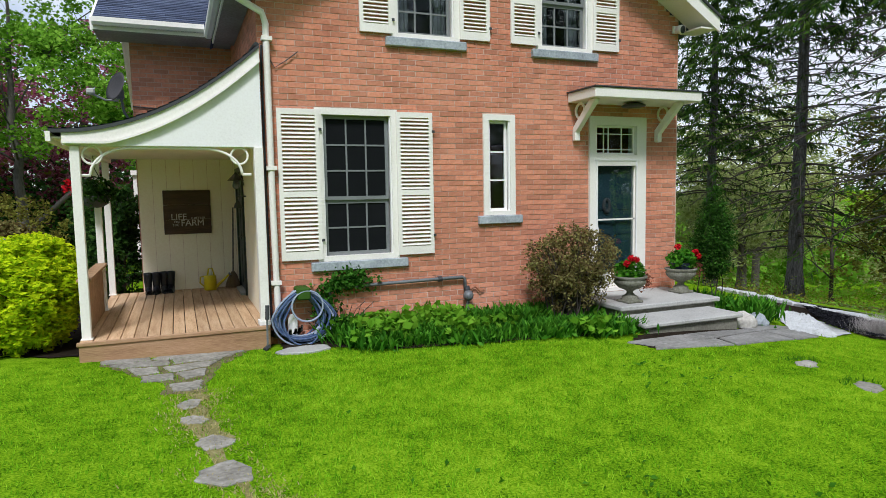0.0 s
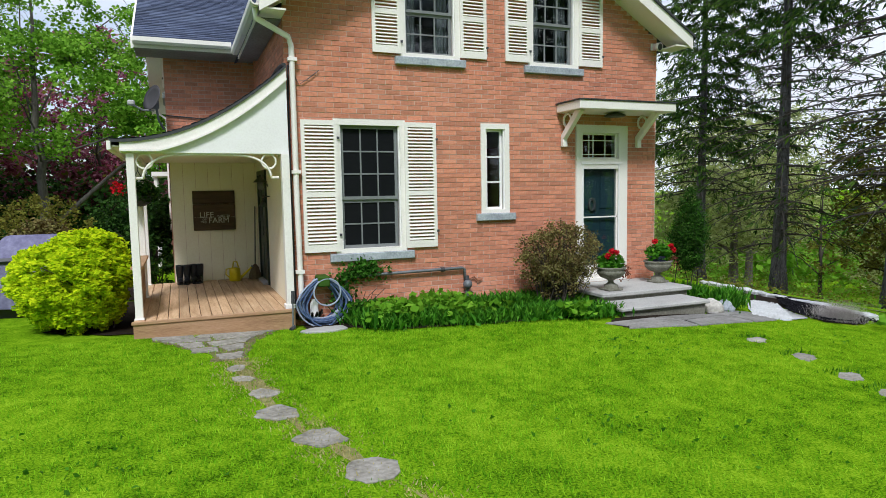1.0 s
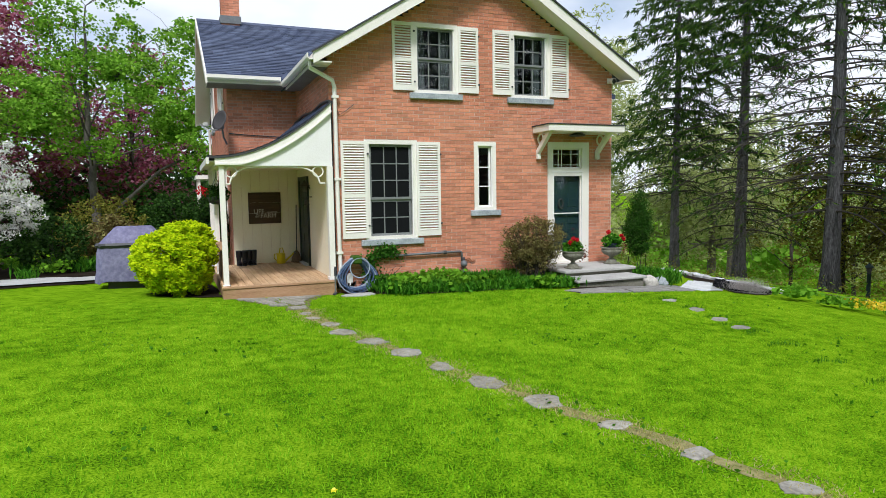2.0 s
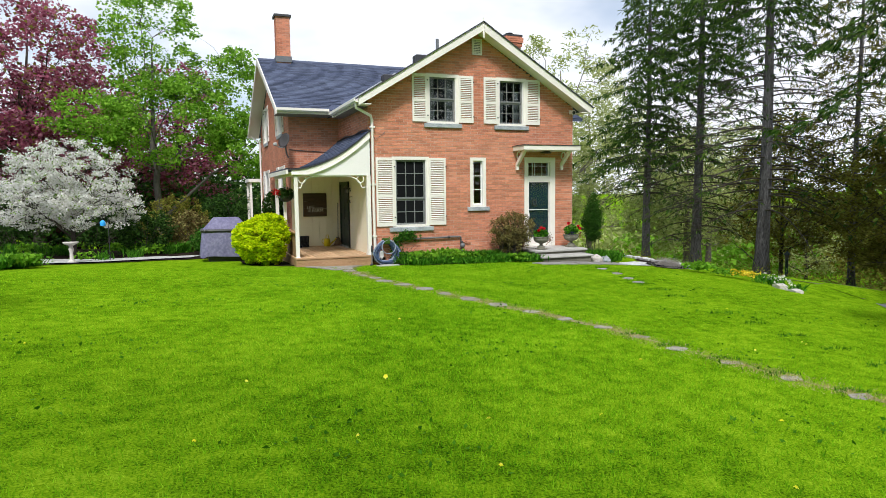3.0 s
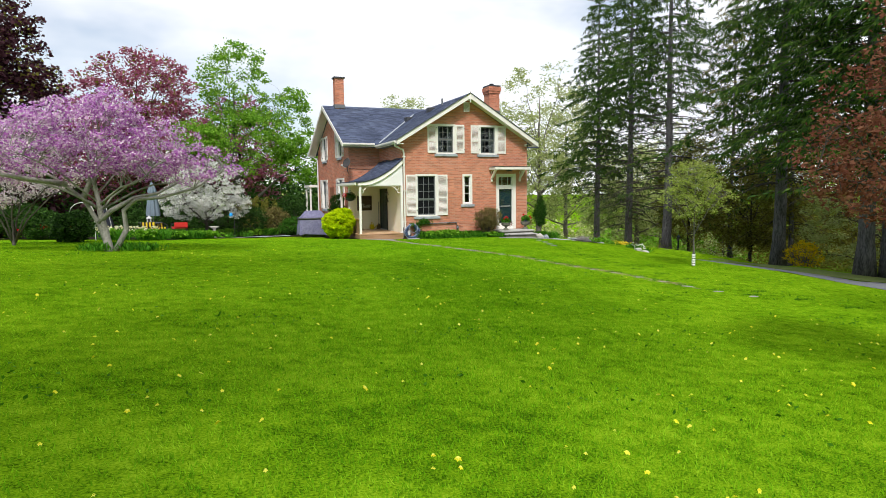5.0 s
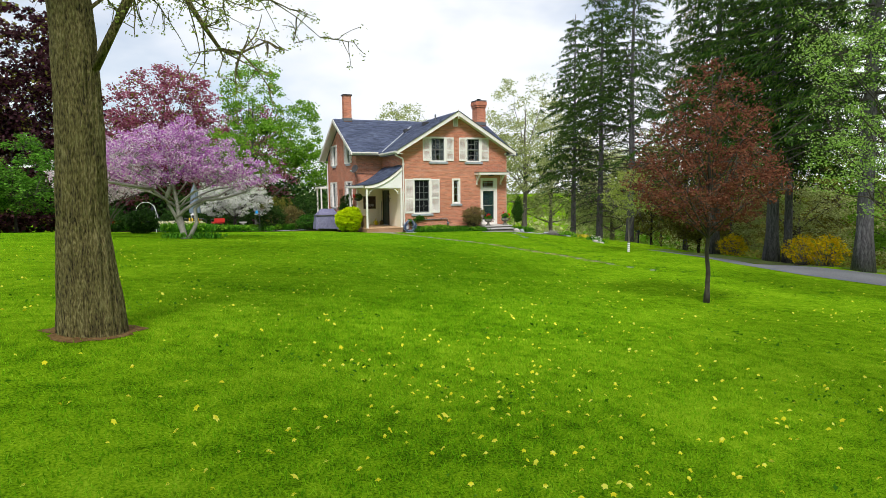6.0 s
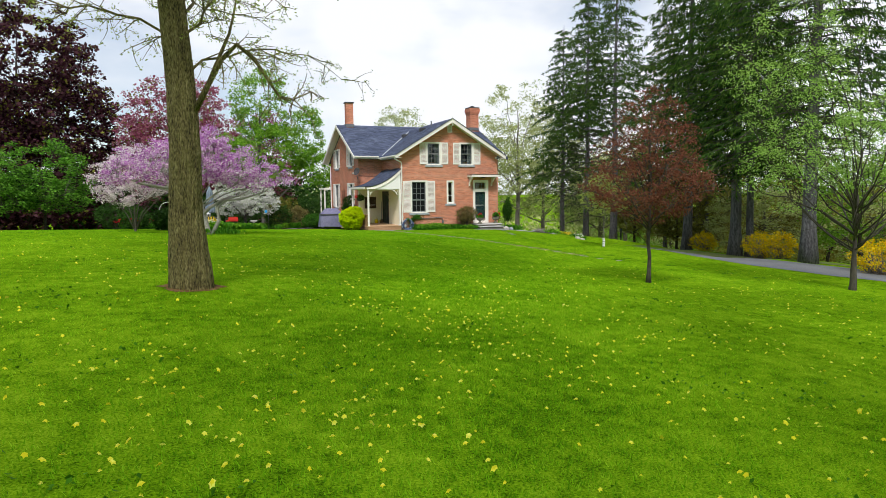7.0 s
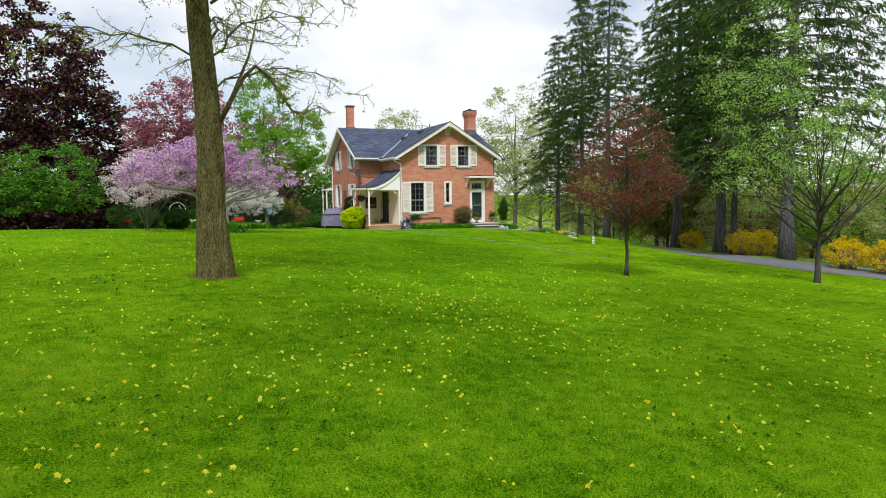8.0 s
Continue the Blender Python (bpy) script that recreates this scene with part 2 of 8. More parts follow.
SASHGREY = mat("grey_sash", [(0.16, 0.17, 0.17), (0.22, 0.23, 0.23)], 4, 40, 0.5, 0.1)
SCREEN = mat("insect_screen", [(0.007, 0.009, 0.011), (0.014, 0.016, 0.019)], 4, 200, 0.7, 0.2)
TEAL = mat("blue_green_door", [(0.010, 0.030, 0.045), (0.016, 0.045, 0.06)], 2, 40, 0.45, 0.1)
DARKDOOR = mat("dark_green_door", [(0.012, 0.022, 0.02), (0.025, 0.04, 0.035)], 2, 40, 0.4, 0.1)
GLASS = pane_glass("window_glass")
BARK = mat("rough_bark", [(0.022, 0.017, 0.008), (0.125, 0.100, 0.036), (0.20, 0.165, 0.058), (0.32, 0.27, 0.12)], 3.0, 20, 0.95, 1.0, stretch=(3.4, 3.4, 0.9), mixfine=0.7, relief=0.05, lo=0.36, hi=0.62)
BARK_GREY = mat("spruce_bark", [(0.035, 0.033, 0.036), (0.105, 0.10, 0.105), (0.20, 0.195, 0.20)], 3, 14, 0.95, 1.0, stretch=(3.5, 3.5, 0.45), mixfine=0.6, relief=0.04, lo=0.36, hi=0.64)
BARK_DARK = mat("dark_bark", [(0.025, 0.02, 0.016), (0.06, 0.05, 0.04), (0.09, 0.08, 0.065)], 3, 12, 0.95, 0.8, stretch=(2, 2, 0.6))
BARK_MAPLE = mat("maple_bark", [(0.07, 0.06, 0.05), (0.16, 0.14, 0.12), (0.24, 0.22, 0.19)], 2, 12, 0.95, 0.8, stretch=(2, 2, 0.6))
BARK_TRUNK = mat("grey_maple_bark", [(0.04, 0.035, 0.03), (0.10, 0.09, 0.075), (0.16, 0.145, 0.125)], 2, 12, 0.95, 0.8, stretch=(2, 2, 0.6))
BARK_PALE = mat("pale_magnolia_bark", [(0.15, 0.14, 0.12), (0.29, 0.27, 0.24), (0.42, 0.40, 0.36)], 3, 20, 0.9, 0.5)
SOIL = mat("dark_soil", [(0.010, 0.008, 0.006), (0.024, 0.018, 0.013), (0.045, 0.034, 0.025)], 2, 30, 1.0, 1.0, specular=0.03)
TREERING = mat("bare_soil", [(0.07, 0.038, 0.014), (0.17, 0.098, 0.040), (0.27, 0.18, 0.085)], 6, 30, 1.0, 1.0, specular=0.05)
JOINTSOIL = mat("earthy_joint", [(0.06, 0.07, 0.02), (0.16, 0.14, 0.065), (0.27, 0.235, 0.13)], 7, 40, 1.0, 0.8, specular=0.05)
ASPHALT = mat("asphalt", [(0.10, 0.105, 0.115), (0.15, 0.155, 0.165), (0.19, 0.195, 0.205)], 0.6, 80, 0.9, 0.3)
LITTER = mat("woodland_floor", [(0.07, 0.11, 0.025), (0.13, 0.18, 0.045), (0.19, 0.19, 0.07)], 0.5, 12, 0.98, 0.8, specular=0.1)
PEAGRAVEL = mat("gravel_ground", [(0.30, 0.30, 0.29), (0.45, 0.45, 0.44), (0.58, 0.58, 0.56)], 2, 60, 0.95, 0.8)
L_SPRING = leaf("maple_leaf_green", [(0.075, 0.19, 0.013), (0.20, 0.42, 0.03), (0.40, 0.66, 0.08)], 0.5)
L_PURPLE = leaf("purple_maple_leaf", [(0.01496, 0.00544, 0.00816), (0.0578, 0.01768, 0.02584), (0.1496, 0.0646, 0.0816)], 0.35)
L_CRIMSON = leaf("crimson_maple_leaf", [(0.15, 0.030, 0.055), (0.38, 0.105, 0.165), (0.56, 0.27, 0.35)], 0.5)
L_COPPER = leaf("copper_leaf", [(0.10, 0.034, 0.022), (0.24, 0.082, 0.052), (0.36, 0.17, 0.10)], 0.5)
L_BRONZE = leaf("bronze_spring_leaf", [(0.11, 0.095, 0.018), (0.22, 0.205, 0.035), (0.32, 0.35, 0.06)], 0.5)
L_LIME = leaf("yellow_spirea_leaf", [(0.30, 0.48, 0.002), (0.66, 0.80, 0.003), (0.90, 0.96, 0.010)], 0.5)
L_LIGHT = leaf("light_green_leaf", [(0.11, 0.24, 0.015), (0.21, 0.42, 0.03), (0.34, 0.55, 0.07)], 0.5)
L_YOUNG = leaf("young_maple_leaf", [(0.17, 0.33, 0.04), (0.32, 0.53, 0.09), (0.50, 0.70, 0.20)], 0.5)
L_PALE = leaf("pale_willow_leaf", [(0.26, 0.32, 0.09), (0.42, 0.48, 0.16), (0.58, 0.62, 0.28)], 0.5)
L_SAPLING = leaf("pale_sapling_leaf", [(0.22, 0.30, 0.04), (0.38, 0.46, 0.08), (0.55, 0.60, 0.18)], 0.5)
L_BUSH = leaf("dark_bush_leaf", [(0.010, 0.028, 0.006), (0.030, 0.078, 0.012), (0.07, 0.15, 0.025)], 0.22)
L_GREENBUSH = leaf("green_bush_leaf", [(0.02, 0.07, 0.008), (0.05, 0.16, 0.015), (0.10, 0.26, 0.03)])
L_HEDGE = leaf("hedge_tree_leaf", [(0.05, 0.15, 0.012), (0.13, 0.33, 0.028), (0.24, 0.50, 0.06)], 0.5)
L_NEEDLE = leaf("spruce_needles", [(0.014, 0.036, 0.009), (0.046, 0.110, 0.016), (0.13, 0.21, 0.030)], 0.3)
L_OLIVE = leaf("olive_needles", [(0.07975, 0.07975, 0.0203), (0.203, 0.1958, 0.0435), (0.3625, 0.3407, 0.087)], 0.6)
L_TWIGGY = leaf("twiggy_shrub_leaf", [(0.085, 0.055, 0.024), (0.20, 0.155, 0.055), (0.34, 0.34, 0.11)], 0.35)
L_MAGNOLIA = leaf("magnolia_petal", [(0.27, 0.05, 0.30), (0.58, 0.20, 0.60), (0.90, 0.62, 0.88)], 0.45, drift=0.35)
L_MAGPALE = leaf("pale_magnolia_petal", [(0.66, 0.46, 0.56), (0.84, 0.72, 0.77), (0.90, 0.86, 0.86)], 0.4)
L_WHITE = leaf("white_blossom", [(0.55, 0.56, 0.44), (0.82, 0.81, 0.78), (0.90, 0.89, 0.88)], 0.4)
L_FORSYTHIA = leaf("forsythia_blossom", [(0.62, 0.42, 0.004), (0.84, 0.60, 0.006), (0.93, 0.74, 0.02)], 0.45)
L_PERENNIAL = leaf("perennial_leaf", [(0.025, 0.11, 0.008), (0.07, 0.24, 0.014), (0.15, 0.38, 0.03)], 0.35)
L_BROAD = leaf("broad_perennial_leaf", [(0.07, 0.20, 0.010), (0.15, 0.35, 0.018), (0.26, 0.50, 0.04)], 0.4)
L_RED = leaf("red_petal", [(0.40, 0.005, 0.012), (0.65, 0.012, 0.025), (0.80, 0.04, 0.05)], 0.3)
L_DANDELION = leaf("dandelion_petal", [(0.80, 0.70, 0.02), (0.92, 0.86, 0.04), (0.95, 0.93, 0.18)], 0.3)
def turf(name, colours, island):
    """Lawn colour: bleached and lush patches at three scales, and blade by blade where island is set."""
    m = bpy.data.materials.new(name)
    m.use_nodes = True
    n, l = m.node_tree.nodes, m.node_tree.links
    p = n["Principled BSDF"]
    co = n.new("ShaderNodeTexCoord")
    total = None
    for scale, detail, weight in ((0.16, 3, 0.22), (0.8, 4, 0.45), (5.0, 4, 0.7), (55.0, 3, 0.0 if island else 1.3)):
        nz, ma = n.new("ShaderNodeTexNoise"), n.new("ShaderNodeMath")
        nz.inputs["Scale"].default_value, nz.inputs["Detail"].default_value = scale, detail
        l.new(co.outputs["Object"], nz.inputs["Vector"])
        ma.operation = "MULTIPLY_ADD"
        ma.inputs[1].default_value, ma.inputs[2].default_value = weight, 0.5 - 0.5 * weight if total is None else -0.5 * weight
        l.new(nz.outputs["Fac"], ma.inputs[0])
        if total is not None:
            ad = n.new("ShaderNodeMath")
            ad.operation = "ADD"
            l.new(total, ad.inputs[0])
            l.new(ma.outputs["Value"], ad.inputs[1])
            total = ad.outputs["Value"]
        else:
            total = ma.outputs["Value"]
    if island:
        geo, ma, ad = n.new("ShaderNodeNewGeometry"), n.new("ShaderNodeMath"), n.new("ShaderNodeMath")
        ma.operation, ad.operation = "MULTIPLY_ADD", "ADD"
        ma.inputs[1].default_value, ma.inputs[2].default_value = island, -island / 2
        l.new(geo.outputs["Random Per Island"], ma.inputs[0])
        l.new(ma.outputs["Value"], ad.inputs[0])
        l.new(total, ad.inputs[1])
        total = ad.outputs["Value"]
    r = ramp_of(n, colours, 0.20, 0.82)
    l.new(total, r.inputs["Fac"])
    l.new(r.outputs["Color"], p.inputs["Base Color"])
    p.inputs["Roughness"].default_value, p.inputs["Specular IOR Level"].default_value = 1.0, 0.0
    if island:
        tr, ms = n.new("ShaderNodeBsdfTranslucent"), n.new("ShaderNodeMixShader")
        l.new(r.outputs["Color"], tr.inputs["Color"])
        ms.inputs["Fac"].default_value = 0.4
        l.new(p.outputs["BSDF"], ms.inputs[1])
        l.new(tr.outputs["BSDF"], ms.inputs[2])
        l.new(ms.outputs["Shader"], n["Material Output"].inputs["Surface"])
    return m


L_GRASS = turf("grass_blade", [(0.076, 0.235, 0.005), (0.156, 0.385, 0.007), (0.246, 0.500, 0.010), (0.36, 0.59, 0.026)], 0.55)
LAWN = turf("lawn", [(0.032, 0.082, 0.002), (0.098, 0.212, 0.004), (0.168, 0.305, 0.006), (0.25, 0.395, 0.016)], 0.0)
L_WEED = leaf("lawn_weed_leaf", [(0.03, 0.11, 0.004), (0.055, 0.18, 0.006), (0.09, 0.26, 0.012)], 0.35)


# ---- ground ----
def span(fine0, fine1, step, far):
    core = list(np.arange(fine0, fine1 + 1e-6, step))
    out, d = [], step
    while core[-1] + sum(out) < far:
        d *= 1.35
        out.append(d)
    up = list(core[-1] + np.cumsum(out))
    down = list(core[0] - np.cumsum(out))[::-1]
    return np.array(down + core + up)


def sheet(xs, ys, lift=0.0):
    X, Y = np.meshgrid(xs, ys)
    Z = ground(X, Y) + lift
    g = Geo()
    nx = len(xs)
    faces = [(j * nx + i, j * nx + i + 1, (j + 1) * nx + i + 1, (j + 1) * nx + i) for j in range(len(ys) - 1) for i in range(nx - 1)]
    return g.add(np.stack([X, Y, Z], -1), faces)


tagged(part("ground", sheet(span(-30, 24, 0.5, 1500), span(-46, 24, 0.5, 1500)), LAWN, smooth=True), "mown green lawn running down to the drive", "lawn", kind="structure")


def patch(name, outline, material, label, category, lift=0.02, step=0.35, rough=0.0, seed=1):
    """A sheet laid on the ground inside an outline of plan points."""
    r = rng_of(seed)
    bm = bmesh.new()
    vs = [bm.verts.new((x, y, 0)) for x, y in outline]
    bm.faces.new(vs)
    lo, hi = np.min(outline, 0), np.max(outline, 0)
    for ax, k in ((0, (1, 0, 0)), (1, (0, 1, 0))):
        for c in np.arange(lo[ax] + step, hi[ax], step):
            co = (c, 0, 0) if ax == 0 else (0, c, 0)
            bmesh.ops.bisect_plane(bm, geom=bm.verts[:] + bm.edges[:] + bm.faces[:], plane_co=co, plane_no=k)
    for v in bm.verts:
        v.co.z = gz(v.co.x, v.co.y) + lift + rough * float(r.random())
    me = bpy.data.meshes.new(name)
    bm.to_mesh(me)
    bm.free()
    me.materials.append(material)
    return tagged(new(name, me), label, category, "", "structure")


def wobble(outline, amount, seed, n=6):
    """An outline with more points and uneven edges."""
    r, out = rng_of(seed), []
    for (x0, y0), (x1, y1) in zip(outline, outline[1:] + outline[:1]):
        for i in range(n):
            t = i / n
            out.append((x0 + (x1 - x0) * t + r.normal(0, amount), y0 + (y1 - y0) * t + r.normal(0, amount)))
    return out


patch("bed_front", wobble([(0.35, -0.45), (1.2, -1.05), (2.3, -1.35), (3.5, -1.5), (4.3, -1.75), (4.45, -0.02), (-0.1, -0.02), (-0.1, -0.4)], 0.03, 3), SOIL, "dark planted soil along the brick wall", "flower bed", 0.015)
patch("spirea_bed", wobble([(-3.55, 0.6), (-3.0, 0.2), (-2.4, 0.1), (-2.4, 3.8), (-3.2, 3.9), (-3.7, 1.9)], 0.05, 4), SOIL, "dark mulch under the spirea and the porch side", "flower bed", 0.015)
patch("drive", [(11.2, -6.9), (10.4, -7.8), (9.7, -9.2), (9.2, -11.0), (8.7, -13.0), (8.1, -14.8), (7.7, -16.6), (7.7, -19.6), (8.6, -22.4), (11.0, -25.0), (15.0, -28.0), (22.0, -32.0), (23.5, -28.0),
                (16.0, -22.4), (12.2, -19.6), (10.6, -17.4), (11.2, -14.6), (11.9, -12.4), (12.0, -10.0), (11.8, -8.2)], ASPHALT, "grey asphalt drive curving under the spruces", "driveway", 0.012, 0.8)
patch("woodland_floor", [(12.5, 6.0), (11.6, 3.0), (11.5, 0.5), (11.2, -3.0), (11.0, -6.0), (12.25, -9.2), (11.5, -14.4), (11.2, -17.0), (13.0, -19.2), (16.5, -21.8), (24.0, -27.5), (60.0, -50.0), (60.0, 60.0), (20.0, 60.0)],
      LITTER, "leaf litter and weeds under the wood", "woodland floor", 0.02, 1.6)
patch("garden_bed", wobble([(-10.4, -1.2), (-9.4, 0.6), (-8.6, 2.8), (-7.0, 3.5), (-4.8, 3.9), (-2.6, 4.0), (-2.4, 13.0), (-8.0, 20.0), (-16.0, 22.0), (-24.0, 18.0), (-24.0, 6.0), (-14.0, 0.0)], 0.08, 5), SOIL, "dark garden soil under shrubs", "flower bed", 0.02, 0.9)
patch("garden_path", wobble([(-12.0, 2.6), (-9.4, 3.4), (-7.2, 4.1), (-5.0, 4.4), (-4.7, 5.4), (-6.4, 6.6), (-9.0, 7.4), (-12.0, 6.8)], 0.08, 6), PEAGRAVEL, "pale gravel garden path", "garden path", 0.05, 0.8, 0.01)
patch("tree_ring", [(-12.75 + (0.46 + 0.07 * math.sin(5 * a) + 0.04 * math.sin(11 * a)) * math.cos(a), -27.45 + (0.45 + 0.07 * math.sin(3 * a + 1) + 0.04 * math.sin(9 * a)) * math.sin(a)) for a in np.linspace(0, 2 * math.pi, 28, endpoint=False)],
      TREERING, "bare worn soil round the big tree", "soil", 0.006, 0.2)
patch("gravel_strip", wobble([(7.05, -2.0), (7.6, -1.35), (8.8, -0.25), (9.7, 0.35), (9.4, -0.3), (8.0, -2.15), (7.3, -2.42)], 0.03, 8), PEAGRAVEL, "white gravel strip beside the entrance", "gravel", 0.012, 0.3, 0.012)
patch("mulch_strip", wobble([(9.7, 0.38), (10.6, 1.75), (11.3, 2.6), (10.95, 1.2), (10.75, 0.3), (10.15, -1.2), (9.35, -2.3), (8.5, -2.72), (8.0, -2.55), (8.15, -2.2), (9.45, -0.3)], 0.03, 9), SOIL, "black mulch beside the gravel", "mulch", 0.006, 0.3, 0.012)

# ---- house: walls ----
XL, XR = -0.2, 6.6                 # main block
YW, WL, WR, YB = 3.8, -1.85, 8.6, 12.2      # cross wing
TH = 0.3
EAVE_Z, PEAK_Z, PEAK_X = 4.74, 7.0, 3.2     # undersides follow
COURSE, BLEN, JOINT = 0.076, 0.236, 0.009


def wall_panels(u0, u1, z0, z1, holes):
    """Rectangles that fill a wall round its openings."""
    us = sorted({u0, u1, *[h[0] for h in holes], *[h[1] for h in holes]})
    zs = sorted({z0, z1, *[h[2] for h in holes], *[h[3] for h in holes]})
    out = []
    for a, b in zip(us, us[1:]):
        run = None
        for c, d in zip(zs, zs[1:]):
            if any(h[0] <= a and b <= h[1] and h[2] <= c and d <= h[3] for h in holes):
                run = None
            elif run:
                run[3] = d
            else:
                run = [a, b, c, d]
                out.append(run)
    return out


def brick_course_boxes(u0, u1, z0, z1, holes, top=None, seed=0):
    """Bricks of a wall in running bond, as (u0, u1, z0, z1), cut at openings and under the line top(u)."""
    r, out, k, z = rng_of(seed), [], 0, z0
    while z + COURSE <= z1 + 0.001:
        c0, c1 = z + JOINT / 2, z + COURSE - JOINT / 2
        cuts = sorted((max(h[0], u0), min(h[1], u1)) for h in holes if h[2] < c1 - 0.01 and h[3] > c0 + 0.01)
        free, a = [], u0
        for h0, h1 in cuts:
            if h0 > a:
                free.append((a, h0))
            a = max(a, h1)
        if a < u1:
            free.append((a, u1))
        for f0, f1 in free:
            if top:
                inside = [u for u in np.arange(f0, f1, 0.02) if top(u) >= z + COURSE]
                if not inside:
                    continue
                f0, f1 = inside[0], inside[-1]
            u = u0 + (k % 2) * BLEN / 2 - BLEN
            while u < f1:
                b0, b1 = max(u + JOINT / 2, f0), min(u + BLEN - JOINT / 2, f1)
                if b1 - b0 > 0.025:
                    out.append((b0, b1, c0, c1))
                u += BLEN
        z += COURSE
        k += 1
    return out


def brick_mesh(bricks, place, seed, depth=0.006):
    """Bricks joined in one mesh; place(u, out, z) gives the point, out metres proud of the wall."""
    r = rng_of(seed)
    polys = []
    for u0, u1, z0, z1 in bricks:
        d = depth + r.uniform(-0.002, 0.002)
        a, b = [place(u, -0.01, z) for u, z in ((u0, z0), (u1, z0), (u1, z1), (u0, z1))], [place(u, d, z) for u, z in ((u0 + .002, z0 + .002), (u1 - .002, z0 + .002), (u1 - .002, z1 - .002), (u0 + .002, z1 - .002))]
        polys.append((a, b))
    g = Geo()
    for a, b in polys:
        g.add(a + b, [(4, 5, 6, 7), (0, 1, 5, 4), (1, 2, 6, 5), (2, 3, 7, 6), (3, 0, 4, 7)])
    return g


FRONT_HOLES = [(0.49, 1.63, 1.15, 3.21), (2.96, 3.49, 1.70, 3.19), (4.83, 5.94, 0.40, 3.22), (1.58, 2.60, 4.18, 5.62), (3.87, 4.87, 4.17, 5.62), (3.05, 3.36, 6.24, 6.71)]
SLOPE = (PEAK_Z - EAVE_Z) / (PEAK_X + 0.56)


def main_top(u):
    return EAVE_Z + 0.30 + (0.56 + PEAK_X - abs(u - PEAK_X)) * SLOPE - 0.40


def wing_top(u):
    return 4.86 + (5.0 - abs(u - 8.0)) * 0.49 - 0.30


wall_south = tagged(thing("wall_south"), "salmon-red brick gable wall of a farmhouse", "wall", kind="structure")
core = Geo()
for a, b, c, d in wall_panels(XL, XR, -0.3, 4.9, [(h[0], h[1], h[2], min(h[3], 4.9)) for h in FRONT_HOLES if h[2] < 4.9]):
    core.box(a, b, 0.0, TH, c, d)
for a, b, c, d in wall_panels(XL + 1.46, XR - 1.46, 4.9, 5.62, [(h[0], h[1], 4.9, 5.62) for h in FRONT_HOLES if 4.9 < h[3] < 6]):
    core.box(a, b, 0.0, TH, c, d)
for a, b in ((XL + 0.26, XL + 1.46), (XR - 1.46, XR - 0.26)):
    core.prism([(a, 4.9), (b, 4.9), (b, main_top(b)), (a, main_top(a))], "y", 0.0, TH)
core.prism([(XL + 1.46, 5.62), (XR - 1.46, 5.62), (PEAK_X, main_top(PEAK_X))], "y", 0.001, TH)
part("mortar_backing", core, MORTAR, wall_south)
FRONT_BRICKS = brick_course_boxes(XL, XR, 0.02, 6.9, FRONT_HOLES, main_top, 11)

wall_wing_south = tagged(thing("wall_wing_south"), "red brick upper wall above the porch roof", "wall", kind="structure")
g = Geo().box(WL, XL, YW, YW + TH, -0.3, 4.95)
part("mortar_backing", g, MORTAR, wall_wing_south)
part("brickwork", brick_mesh(brick_course_boxes(WL, XL, 2.75, 4.85, [], None, 12), lambda u, o, z: (u, YW - o, z), 12), BRICK_JOINED, wall_wing_south, kind="stuff")
wall_wing_south_east = tagged(part("wall_wing_southeast", Geo().box(XR, WR, YW, YW + TH, -1.2, 4.95), BRICK_JOINED), "red brick wall of the far wing", "wall", kind="structure")

WEST_HOLES = [(5.35, 6.35, 4.27, 5.72), (9.5, 10.5, 4.27, 5.72), (5.35, 6.35, 1.35, 3.15), (9.7, 10.9, 1.35, 3.15)]
wall_west = tagged(thing("wall_west"), "red brick gable end of the wing with two rows of windows", "wall", kind="structure")
core = Geo()
for a, b, c, d in wall_panels(YW + TH, YB, -0.3, 4.9, [(h[0], h[1], h[2], min(h[3], 4.9)) for h in WEST_HOLES]):
    core.box(WL, WL + TH, a, b, c, d)
for a, b, c, d in wall_panels(YW + 1.4, YB - 1.4, 4.9, 5.72, [(h[0], h[1], 4.9, 5.72) for h in WEST_HOLES if h[3] > 5]):
    core.box(WL, WL + TH, a, b, c, d)
core.prism([(YW, 4.9), (YW + 1.4, 4.9), (YW + 1.4, wing_top(YW + 1.4)), (YW, wing_top(YW))], "x", WL, WL + TH)
core.prism([(YB - 1.4, 4.9), (YB, 4.9), (YB, wing_top(YB)), (YB - 1.4, wing_top(YB - 1.4))], "x", WL, WL + TH)
core.prism([(YW + 1.4, 5.72), (YB - 1.4, 5.72), (8.0, wing_top(8.0))], "x", WL, WL + TH)
part("mortar_backing", core, MORTAR, wall_west)
part("brickwork", brick_mesh(brick_course_boxes(YW, YB, -0.05, 7.0, WEST_HOLES, wing_top, 13), lambda u, o, z: (WL - o, u, z), 13), BRICK_JOINED, wall_west, kind="stuff")

wall_main_west = tagged(thing("wall_main_west"), "brick side wall above the porch, boarded white below", "wall", kind="structure")
DOOR_HOLE = (2.55, 3.55, 0.38, 2.46)
core = Geo()
for a, b, c, d in wall_panels(TH, YW, -0.3, 4.9, [DOOR_HOLE]):
    core.box(XL, XL + TH, a, b, c, d)
part("mortar_backing", core, MORTAR, wall_main_west)
part("brickwork", brick_mesh(brick_course_boxes(0.0, YW, 2.75, 4.85, [], None, 14), lambda u, o, z: (XL - o, u, z), 14), BRICK_JOINED, wall_main_west, kind="stuff")
tagged(part("wall_main_east", Geo().box(XR - TH, XR, TH, YW, -1.0, 4.9), BRICK_JOINED), "red brick side wall", "wall", kind="structure")
